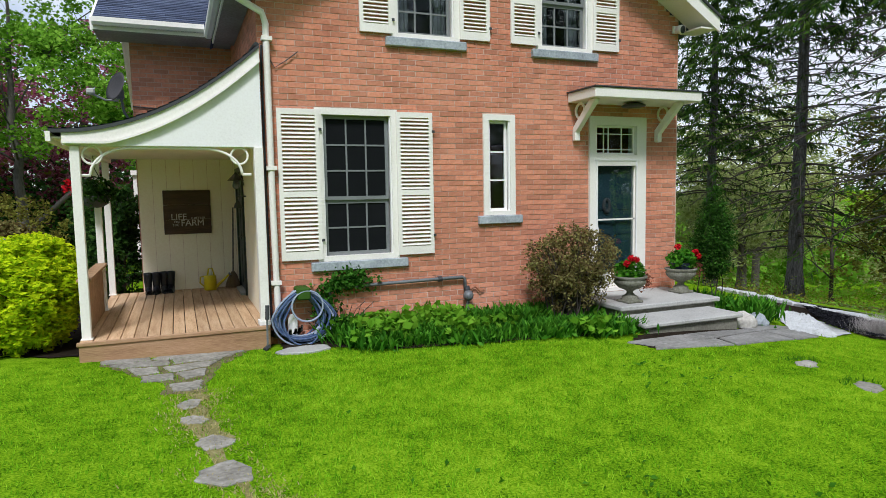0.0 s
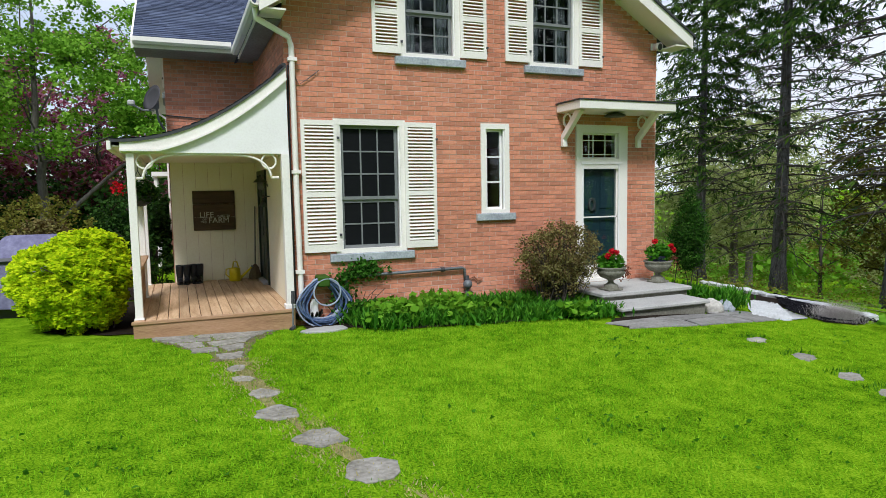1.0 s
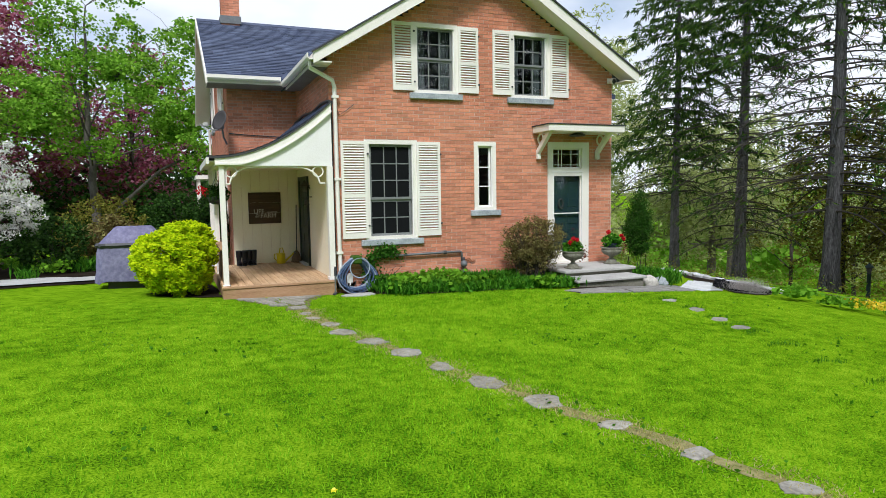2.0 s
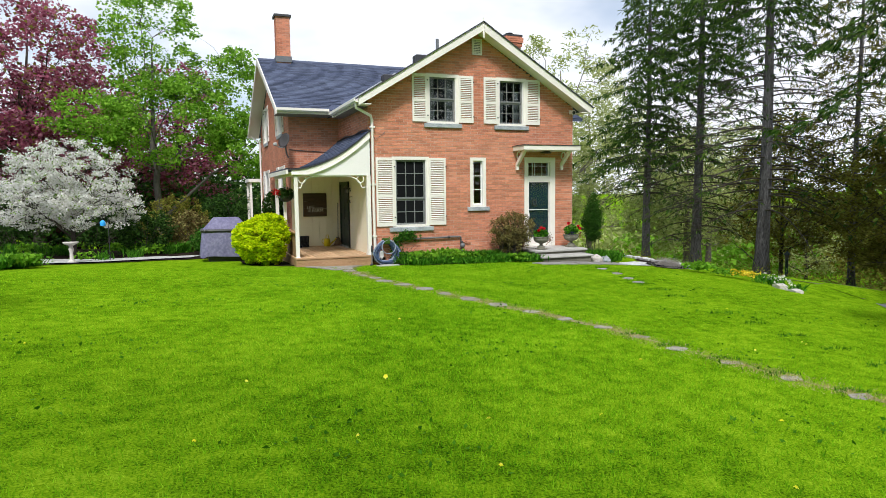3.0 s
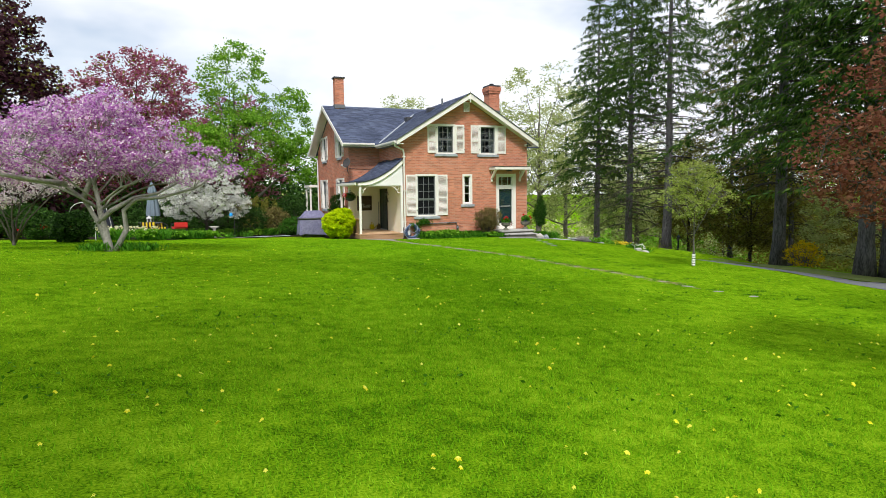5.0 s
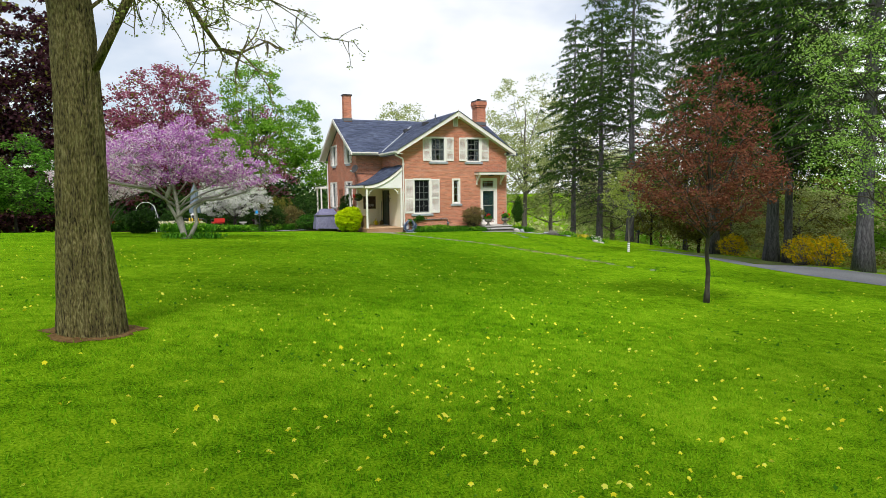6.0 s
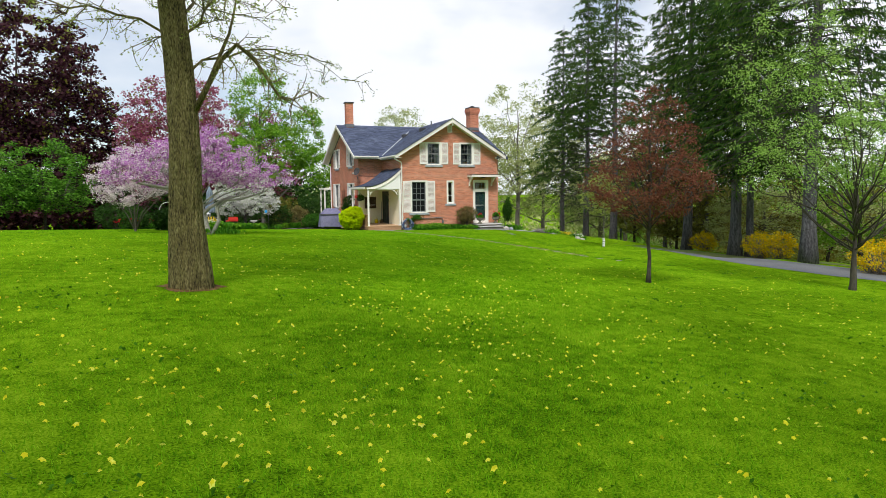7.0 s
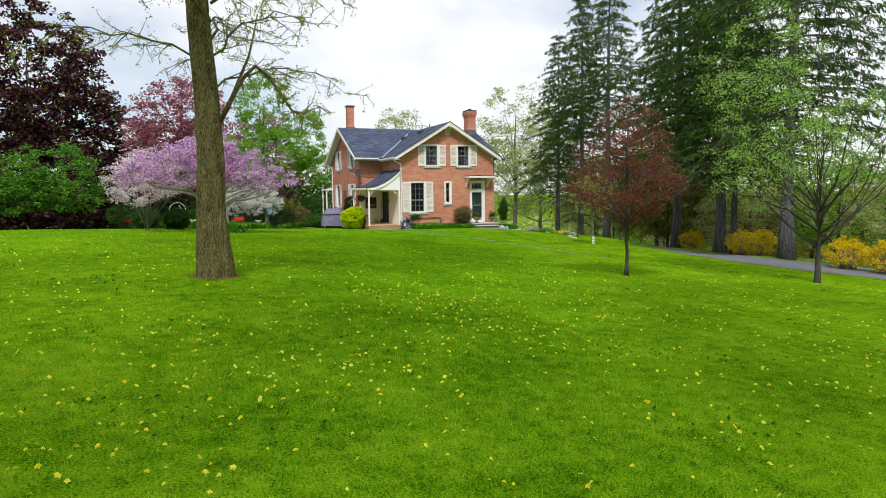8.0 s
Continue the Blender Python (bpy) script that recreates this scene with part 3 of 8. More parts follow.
g = Geo().box(WR - TH, WR, YW + TH, YB - TH, -1.5, 4.9).prism([(YW + TH, 4.9), (YB - TH, 4.9), (8.0, 6.85)], "x", WR - TH, WR)
tagged(part("wall_east", g, BRICK_JOINED), "red brick far gable end", "wall", kind="structure")
tagged(part("wall_north", Geo().box(WL, WR, YB - TH, YB, -1.0, 4.9), BRICK_JOINED), "red brick rear wall", "wall", kind="structure")
tagged(part("floor_inside", Geo().box(XL + TH, XR - TH, TH, YW, 0.30, 0.38).box(WL + TH, WR - TH, YW + TH, YB - TH, 0.30, 0.38), DARKDOOR), "dark interior floor", "floor", kind="structure")
tagged(part("ceiling_inside", Geo().box(XL + TH, XR - TH, TH, YW, 3.55, 3.75).box(WL + TH, WR - TH, YW + TH, YB - TH, 3.55, 3.75), BOARD), "plaster ceiling between the storeys", "ceiling", kind="structure")


# ---- house: roofs ----
def shingle_rows(p_eave, along, up, width, length, seed, keep=None, rise=0.14, tab=0.3):
    """Lapped shingles on a slope from its eave corner: quads with a little thickness, as Geo pieces (front edge and top)."""
    r = rng_of(seed)
    nrm = np.cross(along, up)
    out = []
    rows = int(length / rise)
    for j in range(rows):
        x = -r.uniform(0, tab)
        while x < width:
            w = tab * r.uniform(0.75, 1.25)
            a, b = max(x + 0.004, 0.0), min(x + w - 0.004, width)
            x += w
            if b - a < 0.05:
                continue
            lift = 0.014 + r.uniform(0, 0.006)
            s0, s1 = j * rise - 0.01 + r.uniform(0, 0.006), (j + 1) * rise + 0.02
            if keep and not keep(np.array(p_eave) + along * (a + b) / 2 + up * (s0 + s1) / 2):
                continue
            c = [np.array(p_eave) + along * u + up * s + nrm * h for u, s, h in ((a, s0, 0.0), (b, s0, 0.0), (a, s0, lift), (b, s0, lift), (a, s1, 0.003), (b, s1, 0.003))]
            out.append(c)
    return out


def shingle_geo(pieces):
    g = Geo()
    for c in pieces:
        g.add(c, [(0, 1, 3, 2), (2, 3, 5, 4)])
    return g


def unit(v):
    v = np.array(v, float)
    return v / np.linalg.norm(v)


# cross wing: ridge along x at y = 8, eaves at y = 3.02 and 12.98
RIDGE_Z, WEAVE_Z, WX0, WX1, WY0, WY1 = 7.32, 4.86, -2.32, 9.02, 3.02, 12.98
roof_wing = tagged(thing("roof_wing"), "blue-grey asphalt shingle roof of the cross wing", "roof", kind="structure")
slab = Geo()
wing_slope = (RIDGE_Z - WEAVE_Z) / (8.0 - WY0)
for y0 in (WY0, WY1):
    slab.prism([(y0, WEAVE_Z), (8.0, RIDGE_Z), (8.0, RIDGE_Z - 0.12), (y0, WEAVE_Z - 0.10)], "x", WX0, WX1)
part("deck_boards", slab, SHINGLE, roof_wing)
up_w = unit((0, 8.0 - WY0, RIDGE_Z - WEAVE_Z))
len_w = math.hypot(8.0 - WY0, RIDGE_Z - WEAVE_Z)


def outside_main(p):
    """Wing shingles that are not under the main block's roof."""
    return p[2] > PEAK_Z + 0.28 - abs(p[0] - PEAK_X) * SLOPE - 0.05 or p[0] < PEAK_X - 3.9 or p[0] > PEAK_X + 3.9


wing_pieces = shingle_rows((WX0, WY0, WEAVE_Z + 0.004), np.array([1.0, 0, 0]), up_w, WX1 - WX0, len_w, 21, outside_main)
near = [c for c in wing_pieces if c[0][0] < -0.9 and c[0][1] < 7.4][:300]
near_ids = {id(c) for c in near}
part("shingles", shingle_geo([c for c in wing_pieces if id(c) not in near_ids]), SHINGLE, roof_wing, kind="stuff")
part("ridge_cap", Geo().prism([(7.86, RIDGE_Z - 0.05), (8.0, RIDGE_Z + 0.045), (8.14, RIDGE_Z - 0.05)], "x", WX0, WX1), SHINGLE, roof_wing)
# main block: ridge along y at x = PEAK_X
MY0, MX0, MX1 = -0.48, -0.56, 6.96
EZ = EAVE_Z + 0.02
MPZ = 7.05
roof_main = tagged(thing("roof_main"), "blue-grey asphalt shingle roof over the front gable", "roof", kind="structure")
slab = Geo()
for x0 in (MX0, MX1):
    slab.prism([(x0, EZ), (PEAK_X, MPZ), (PEAK_X, MPZ - 0.13), (x0, EZ - 0.10)], "y", MY0, 8.0)
part("deck_boards", slab, SHINGLE, roof_main)
run = math.hypot(PEAK_X - MX0, MPZ - EZ)


def above_wing(p):
    return p[1] < 8.0 and p[2] > WEAVE_Z + (p[1] - WY0) * wing_slope - 0.03


pieces = shingle_rows((MX0, 8.0, EZ + 0.004), np.array([0, -1.0, 0]), unit((PEAK_X - MX0, 0, MPZ - EZ)), 8.0 - MY0, run, 22, above_wing)
pieces += shingle_rows((MX1, MY0, EZ + 0.004), np.array([0, 1.0, 0]), unit((PEAK_X - MX1, 0, MPZ - EZ)), 8.0 - MY0, run, 23, above_wing)
part("shingles", shingle_geo(pieces), SHINGLE, roof_main, kind="stuff")
part("ridge_cap", Geo().prism([(PEAK_X - 0.14, MPZ - 0.06), (PEAK_X, MPZ + 0.045), (PEAK_X + 0.14, MPZ - 0.06)], "y", MY0, 7.6), SHINGLE, roof_main)
# pale metal valley between the two roofs
vz = lambda x: EZ + (x - MX0) * (MPZ - EZ) / (PEAK_X - MX0)
vy = lambda z: WY0 + (z - WEAVE_Z) / wing_slope
va, vb = np.array([MX0 + 0.15, vy(vz(MX0 + 0.15)), vz(MX0 + 0.15)]), np.array([2.9, vy(vz(2.9)), vz(2.9)])
part("valley_flashing", Geo().tube([va + (0, 0, 0.035), vb + (0, 0, 0.035)], 0.04, 6), STONE, roof_main, "pale metal valley strip")

# bargeboards, soffits, gutters
trim_front = tagged(thing("trim_front"), "cream painted bargeboards of the front gable", "bargeboard", kind="structure")
for x0 in (MX0, MX1):
    s = 1 if x0 < PEAK_X else -1
    part("bargeboard", Geo().prism([(x0 - 0.02 * s, EZ + 0.02), (PEAK_X, MPZ + 0.03), (PEAK_X, MPZ - 0.21), (x0 - 0.02 * s, EZ - 0.20)], "y", MY0 - 0.035, MY0), CREAM, trim_front)
    part("drip_edge", Geo().prism([(x0 - 0.05 * s, EZ + 0.03), (PEAK_X, MPZ + 0.07), (PEAK_X, MPZ + 0.035), (x0 - 0.05 * s, EZ - 0.005)], "y", MY0 - 0.07, MY0 - 0.001), DARKGREY, trim_front)
    part("soffit", Geo().prism([(x0, EZ - 0.115), (PEAK_X, MPZ - 0.145), (PEAK_X, MPZ - 0.17), (x0, EZ - 0.14)], "y", MY0 + 0.002, -0.002), CREAM, trim_front)
    part("eave_return", Geo().box(min(x0, x0 + 0.34 * s), max(x0, x0 + 0.34 * s), MY0 + 0.002, -0.012, EZ - 0.16, EZ - 0.135), CREAM, trim_front)
part("finial", Geo().tube([(PEAK_X, MY0 - 0.02, MPZ), (PEAK_X, MY0 - 0.02, MPZ + 0.16)], 0.02, 8).tube([(PEAK_X, MY0 - 0.05, MPZ - 0.42), (PEAK_X, MY0 - 0.05, MPZ - 0.05)], 0.03, 6), CREAM, trim_front)
trim_west = tagged(thing("trim_west"), "cream painted bargeboards of the wing gable", "bargeboard", kind="structure")
for y0 in (WY0, WY1):
    s = 1 if y0 < 8 else -1
    part("bargeboard", Geo().prism([(y0, WEAVE_Z + 0.02), (8.0, RIDGE_Z + 0.03), (8.0, RIDGE_Z - 0.20), (y0, WEAVE_Z - 0.18)], "x", WX0 - 0.035, WX0), CREAM, trim_west)
    part("soffit", Geo().prism([(y0, WEAVE_Z - 0.115), (8.0, RIDGE_Z - 0.135), (8.0, RIDGE_Z - 0.16), (y0, WEAVE_Z - 0.14)], "x", WX0 + 0.002, WL - 0.014), CREAM, trim_west)


def gutter(p, q, side):
    """A half-round gutter from p to q, its outer wall towards side."""
    p, q, side = np.array(p), np.array(q), np.array(side)
    prof = [(0.0, 0.0), (0.0, -0.09), (0.03, -0.115), (0.09, -0.115), (0.125, -0.075), (0.125, 0.0), (0.105, 0.0), (0.105, -0.07), (0.08, -0.095), (0.03, -0.095), (0.02, -0.08), (0.02, 0.0)]
    v = [w + side * a + np.array([0, 0, b]) for w in (p, q) for a, b in prof]
    n = len(prof)
    return Geo().add(v, [(i, (i + 1) % n, (i + 1) % n + n, i + n) for i in range(n)] + [tuple(range(n))[::-1], tuple(range(n, 2 * n))])


gutters = tagged(thing("gutter_south"), "cream metal gutter with a downspout at the corner", "gutter", kind="structure")
part("gutter_run", gutter((WX0, WY0, WEAVE_Z + 0.01), (MX0 - 0.12, WY0, WEAVE_Z + 0.01), (0, -1, 0)), CREAM, gutters)
part("gutter_run", gutter((MX0, MY0 + 0.02, EZ + 0.0), (MX0, WY0 - 0.12, EZ + 0.0), (-1, 0, 0)), CREAM, gutters)
part("fascia", Geo().box(WX0, MX0, WY0 + 0.001, WY0 + 0.02, WEAVE_Z - 0.16, WEAVE_Z - 0.02).box(MX0 + 0.001, MX0 + 0.02, MY0, WY0, EZ - 0.16, EZ - 0.02), CREAM, gutters)
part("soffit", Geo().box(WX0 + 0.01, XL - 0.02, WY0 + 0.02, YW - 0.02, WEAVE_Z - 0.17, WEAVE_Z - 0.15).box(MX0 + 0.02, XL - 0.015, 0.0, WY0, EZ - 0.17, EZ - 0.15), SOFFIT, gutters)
part("downspout", Geo().tube([(MX0 - 0.05, -0.30, EZ - 0.11), (MX0 - 0.05, -0.28, EZ - 0.24), (-0.14, -0.09, EZ - 0.42), (-0.10, -0.075, EZ - 0.55), (-0.10, -0.075, 2.0), (-0.085, -0.075, 0.5), (-0.085, -0.075, 0.22)], 0.042, 10), CREAM, gutters, smooth=True)
for z in (4.0, 2.38, 0.9):
    part("strap", Geo().box(-0.16, -0.03, -0.125, -0.012, z, z + 0.05), CREAM, gutters)
part("cable", Geo().tube([(-0.16, -0.03, 3.95), (-0.165, -0.03, 3.3), (-0.17, -0.03, 2.2), (-0.165, -0.03, 0.4)], 0.014, 5), DARKGREY, gutters)
tagged(part("wall_cable", Geo().tube([(WL, YW - 0.03, 3.62), (-1.3, YW - 0.03, 3.58), (-0.6, YW - 0.03, 3.55)], 0.012, 5).tube([(-0.15, -0.03, 3.95), (0.0, -0.035, 3.68), (0.15, -0.035, 3.78), (0.3, -0.035, 3.90)], 0.007, 5), DARKGREY), "thin black cable stapled to the brick", "cable", kind="structure")


part("downspout", Geo().tube([(WX0 + 0.1, WY1 - 0.2, WEAVE_Z - 0.1), (WL - 0.07, YB - 0.15, WEAVE_Z - 0.4), (WL - 0.07, YB - 0.15, 0.2)], 0.04, 8), CREAM, gutters)


# ---- chimneys ----
def chimney(x0, x1, y0, y1, z0, z1, name_label, corbel, seed):
    c = thing("chimney", (x0 + x1) / 2, (y0 + y1) / 2, z0, name_label, "chimney")
    part("stack_core", Geo().box(x0 + 0.01, x1 - 0.01, y0 + 0.01, y1 - 0.01, z0, z1), MORTAR, c)
    g = Geo()
    r = rng_of(seed)
    z, k = z0, 0
    while z < z1 - COURSE / 2:
        grow = 0.0
        if corbel and z > z1 - 0.45:
            grow = 0.05 if z < z1 - 0.3 else 0.09 if z < z1 - 0.12 else 0.05
        for side in range(4):
            lo, hi = ((x0, x1) if side % 2 == 0 else (y0, y1))
            lo, hi = lo - grow, hi + grow
            u = lo - (k % 2) * BLEN / 2
            while u < hi:
                a, b = max(u + 0.004, lo), min(u + BLEN - 0.006, hi)
                u += BLEN
                if b - a < 0.03:
                    continue
                d = r.uniform(-0.003, 0.003) + grow
                zz = (z + 0.005, z + COURSE - 0.005)
                if side == 0:
                    g.box(a, b, y0 - d, y0 + 0.05 - grow, *zz)
                elif side == 2:
                    g.box(a, b, y1 - 0.05, y1 + d, *zz)
                elif side == 1:
                    g.box(x1 - 0.05, x1 + d, a, b, *zz)
                else:
                    g.box(x0 - d, x0 + 0.05 - grow, a, b, *zz)
        z += COURSE
        k += 1
    part("brickwork", g, BRICK_JOINED, c, kind="stuff")
    part("cap", Geo().box(x0 - 0.06, x1 + 0.06, y0 - 0.06, y1 + 0.06, z1, z1 + 0.08), DARKGREY, c, "dark weathered cap")
    if corbel:
        part("pot", Geo().lathe([(0.13, 0.0), (0.12, 0.10), (0.15, 0.11), (0.15, 0.14), (0.10, 0.14)], (x0 + x1) / 2, (y0 + y1) / 2, z1 + 0.08, 14), DARKGREY, c, "dark chimney pot")
    part("flashing", Geo().box(x0 - 0.04, x1 + 0.04, y0 - 0.04, y1 + 0.04, RIDGE_Z - 0.12, RIDGE_Z + 0.10), GALV, c, "grey metal flashing")
    return c


chimney(-1.63, -1.11, 7.65, 8.15, 6.8, 8.90, "slender red brick chimney on the wing ridge", False, 31)
chimney(8.15, 8.85, 7.55, 8.35, 6.8, 8.90, "red brick chimney with a corbelled top", True, 32)
for x, y in ((2.55, 3.2), (2.2, 5.9)):
    zz = WEAVE_Z + (y - WY0) * wing_slope
    v = thing("roof_vent", x, y, zz, "small dark vent box on the shingles", "roof vent", "roof vents")
    part("hood", Geo().box(x - 0.2, x + 0.2, y - 0.2, y + 0.2, max(zz, vz(x)) - 0.1, max(zz, vz(x)) + 0.17), DARKGREY, v, bevel=0.03)
whole("vent_pipe", Geo().tube([(2.85, 2.3, vz(2.85) - 0.2), (2.85, 2.3, vz(2.85) + 0.36)], 0.05, 10), GALV, "grey plumbing vent pipe standing through the roof", "vent pipe")


# ---- windows and doors ----
def window(name, label, m, w, h, cols, rows_up, rows_low, frame=0.09, sash=0.055, sash_mat=None, sill=True, sill_over=0.1, screen=False, curtain=False, recess=0.06, glass=None):
    """A hung window w by h at the origin of m: x along the wall, y into it, z up; its parts."""
    sash_mat = sash_mat or WHITE
    win = thing(name, label=label, category="window", kind="structure")

    def add(nm, g, mt, lab="", bevel=0.0, parent=win):
        return part(nm, g.moved(m), mt, parent, lab, bevel)

    fr = Geo().box(0, frame, -0.02, 0.16, 0, h).box(w - frame, w, -0.02, 0.16, 0, h).box(frame, w - frame, -0.02, 0.16, h - frame, h).box(frame, w - frame, -0.02, 0.16, 0, frame * 0.75)
    add("window_frame", fr, CREAM)
    lip = Geo().box(frame, frame + 0.02, 0.0, 0.04, frame * 0.75, h - frame).box(w - frame - 0.02, w - frame, 0.0, 0.04, frame * 0.75, h - frame)
    add("inner_bead", lip, WHITE)
    x0, x1, z0, z1 = frame + 0.02, w - frame - 0.02, frame * 0.75, h - frame
    meet = z0 + (z1 - z0) * rows_low / (rows_low + rows_up) if rows_low else z0
    units = [(z0, meet, rows_low, recess + 0.03), (meet, z1, rows_up, recess)] if rows_low else [(z0, z1, rows_up, recess)]
    for a, b, rows, y in units:
        sg = Geo().box(x0, x0 + sash, y, y + 0.035, a, b).box(x1 - sash, x1, y, y + 0.035, a, b).box(x0 + sash, x1 - sash, y, y + 0.035, a, a + sash).box(x0 + sash, x1 - sash, y, y + 0.035, b - sash, b)
        so = add("sash", sg, sash_mat, "painted window sash")
        gx, gz0 = (x1 - x0 - 2 * sash) / cols, (b - a - 2 * sash) / rows
        for i in range(1, cols):
            part("muntin", Geo().box(x0 + sash + gx * i - 0.011, x0 + sash + gx * i + 0.011, y + 0.003, y + 0.03, a + sash, b - sash).moved(m), sash_mat, so)
        for j in range(1, rows):
            part("muntin", Geo().box(x0 + sash, x1 - sash, y + 0.005, y + 0.028, a + sash + gz0 * j - 0.011, a + sash + gz0 * j + 0.011).moved(m), sash_mat, so)
        for i in range(cols):
            for j in range(rows):
                pg = Geo().box(x0 + sash + gx * i, x0 + sash + gx * (i + 1), y + 0.016, y + 0.019, a + sash + gz0 * j, a + sash + gz0 * (j + 1)).moved(m)
                po = part("pane", pg, glass or GLASS, so)
                po.visible_shadow = False
    if screen:
        add("insect_screen", Geo().box(x0 + 0.01, x1 - 0.01, recess + 0.10, recess + 0.104, z0 + 0.01, z1 - 0.01), SCREEN, "dark insect screen")
    if curtain:
        for a, b in ((x0, x0 + (x1 - x0) * 0.3), (x1 - (x1 - x0) * 0.3, x1)):
            poly = [(a + (b - a) * k / 14, 0.24 + 0.02 * math.sin(k * 1.9)) for k in range(15)]
            poly += [(p, q + 0.006) for p, q in poly[::-1]]
            add("curtain", Geo().prism(poly, "z", z0, z1), CURTAIN, "pale lace curtain")
    if sill:
        add("window_sill", Geo().box(-sill_over, w + sill_over, -0.07, 0.12, -0.125, -0.002), STONE, "rough grey stone sill", 0.01)
    return win


SCREENED = mat("screened_glass", [(0.006, 0.007, 0.008), (0.011, 0.012, 0.013)], 1.5, 120, 0.6, 0.05, specular=0.06)
CURTAIN = mat("curtain_cloth", [(0.08, 0.09, 0.10), (0.15, 0.165, 0.175)], 4, 60, 0.9, 0.2)


def at_front(x, z):
    return pose(x, 0, z)


def at_west(y, z):
    """Seen from the west, the window's own x runs towards -y."""
    return pose(WL, y, z, 0, 0, -90)


window("window_1", "tall six-over-nine style window with grey muntins and dark screens", at_front(0.49, 1.155), 1.14, 2.05, 3, 3, 2, 0.09, 0.05, SASHGREY, True, 0.11, True, glass=SCREENED)
window("window_2", "narrow three-pane window in a cream frame", at_front(2.96, 1.705), 0.53, 1.485, 1, 3, 0, 0.085, 0.04, WHITE, True, 0.1, False)
window("window_3", "upper sash window with grey sashes and pale curtains", at_front(1.58, 4.185), 1.02, 1.435, 3, 2, 2, 0.085, 0.045, SASHGREY, True, 0.09, False, True)
window("window_4", "upper sash window with grey sashes, blind half drawn", at_front(3.87, 4.175), 1.00, 1.445, 3, 2, 2, 0.085, 0.045, SASHGREY, True, 0.09, False, True)
for k, (h, lab) in enumerate(zip(WEST_HOLES, ("upper gable-end sash window", "upper gable-end sash window", "ground floor gable-end window", "ground floor gable-end window"))):
    window("window_%d" % (5 + k), lab + " in a cream frame", at_west(h[1], h[2]), h[1] - h[0], h[3] - h[2], 3, 2, 2, 0.085, 0.045, SASHGREY, True, 0.09, False, False)

# shutters
SLAT = Geo().box(0, 1, -0.005, 0.005, -0.0235, 0.0235).moved(pose(0, 0, 0, -48)).mesh("slat")
SLAT.materials.append(CREAM)


def shutter(m, w, h, mid, label):
    """A louvred shutter w by h at the origin of m, with a middle rail at height mid."""
    sh = thing("shutter", label=label, category="shutter", group="window shutters")
    st, rl = 0.055, 0.075

    def add(nm, g):
        return part(nm, g.moved(m), CREAM, sh)

    add("stile", Geo().box(0, st, -0.035, 0, 0, h))
    add("stile", Geo().box(w - st, w, -0.035, 0, 0, h))
    add("top_rail", Geo().box(st, w - st, -0.034, -0.001, h - rl, h))
    add("bottom_rail", Geo().box(st, w - st, -0.034, -0.001, 0, rl * 1.5))
    add("middle_rail", Geo().box(st, w - st, -0.034, -0.001, mid - rl / 2, mid + rl / 2))
    for a, b in ((rl * 1.5, mid - rl / 2), (mid + rl / 2, h - rl)):
        n = max(1, int((b - a) / 0.052))
        for i in range(n):
            so = new("slat", SLAT)
            so.matrix_basis = m @ Matrix.Translation((st, -0.018, a + (i + 0.5) * (b - a) / n)) @ Matrix.Diagonal((w - 2 * st, 1, 1, 1))
            put(so, sh)
    for t in (0.12, 0.86):
        part("hinge", Geo().box(w - 0.01, w + 0.03, -0.04, -0.02, h * t, h * t + 0.035).moved(m), DARKGREY, sh, "small dark hinge")
    return sh


LOW = "cream louvred shutter beside the tall ground floor window"
UPP = "cream louvred shutter beside an upper window"
for x, w in ((-0.005, 0.545), (1.61, 0.535)):
    shutter(pose(x, -0.015, 1.195), w, 1.98, 0.87, LOW)
for x, w in ((1.13, 0.46), (2.60, 0.47), (3.42, 0.46), (4.87, 0.49)):
    shutter(pose(x, -0.015, 4.225), w, 1.38, 0.62, UPP)
for h in WEST_HOLES:
    for y in (h[1] + 0.52, h[0] - 0.005):
        shutter(pose(WL - 0.015, y, h[2] + 0.03, 0, 0, -90), 0.5, h[3] - h[2] - 0.03, (h[3] - h[2]) * 0.45, "cream louvred shutter on the gable end")

# gable vent
vent = thing("gable_vent", label="small cream louvred vent under the gable peak", category="vent")
part("vent_frame", Geo().box(3.05, 3.09, -0.06, -0.012, 6.24, 6.71).box(3.32, 3.36, -0.06, -0.012, 6.24, 6.71).box(3.09, 3.32, -0.06, -0.012, 6.67, 6.71).box(3.09, 3.32, -0.06, -0.012, 6.24, 6.28), CREAM, vent)
for k in range(8):
    part("slat", Geo().box(3.09, 3.32, -0.006, 0.006, -0.02, 0.02).moved(pose(0, -0.036, 6.305 + k * 0.048, -42)), CREAM, vent)
part("backing", Geo().box(3.05, 3.36, -0.014, -0.010, 6.24, 6.71), DARKGREY, vent)

# front door
door_1 = thing("door_1", label="blue-green panelled door behind a storm door, with a transom light", category="door", kind="structure")
DX0, DX1, DZ0, DZ1 = 4.83, 5.94, 0.40, 3.22
part("door_frame", Geo().box(DX0, DX0 + 0.13, -0.025, 0.2, DZ0, DZ1).box(DX1 - 0.19, DX1, -0.025, 0.2, DZ0, DZ1).box(DX0 + 0.13, DX1 - 0.19, -0.025, 0.2, DZ1 - 0.14, DZ1).box(DX0 + 0.13, DX1 - 0.19, -0.025, 0.2, 2.44, 2.62).box(DX0 + 0.13, DX1 - 0.19, -0.025, 0.2, DZ0, DZ0 + 0.06), CREAM, door_1, "cream door frame")
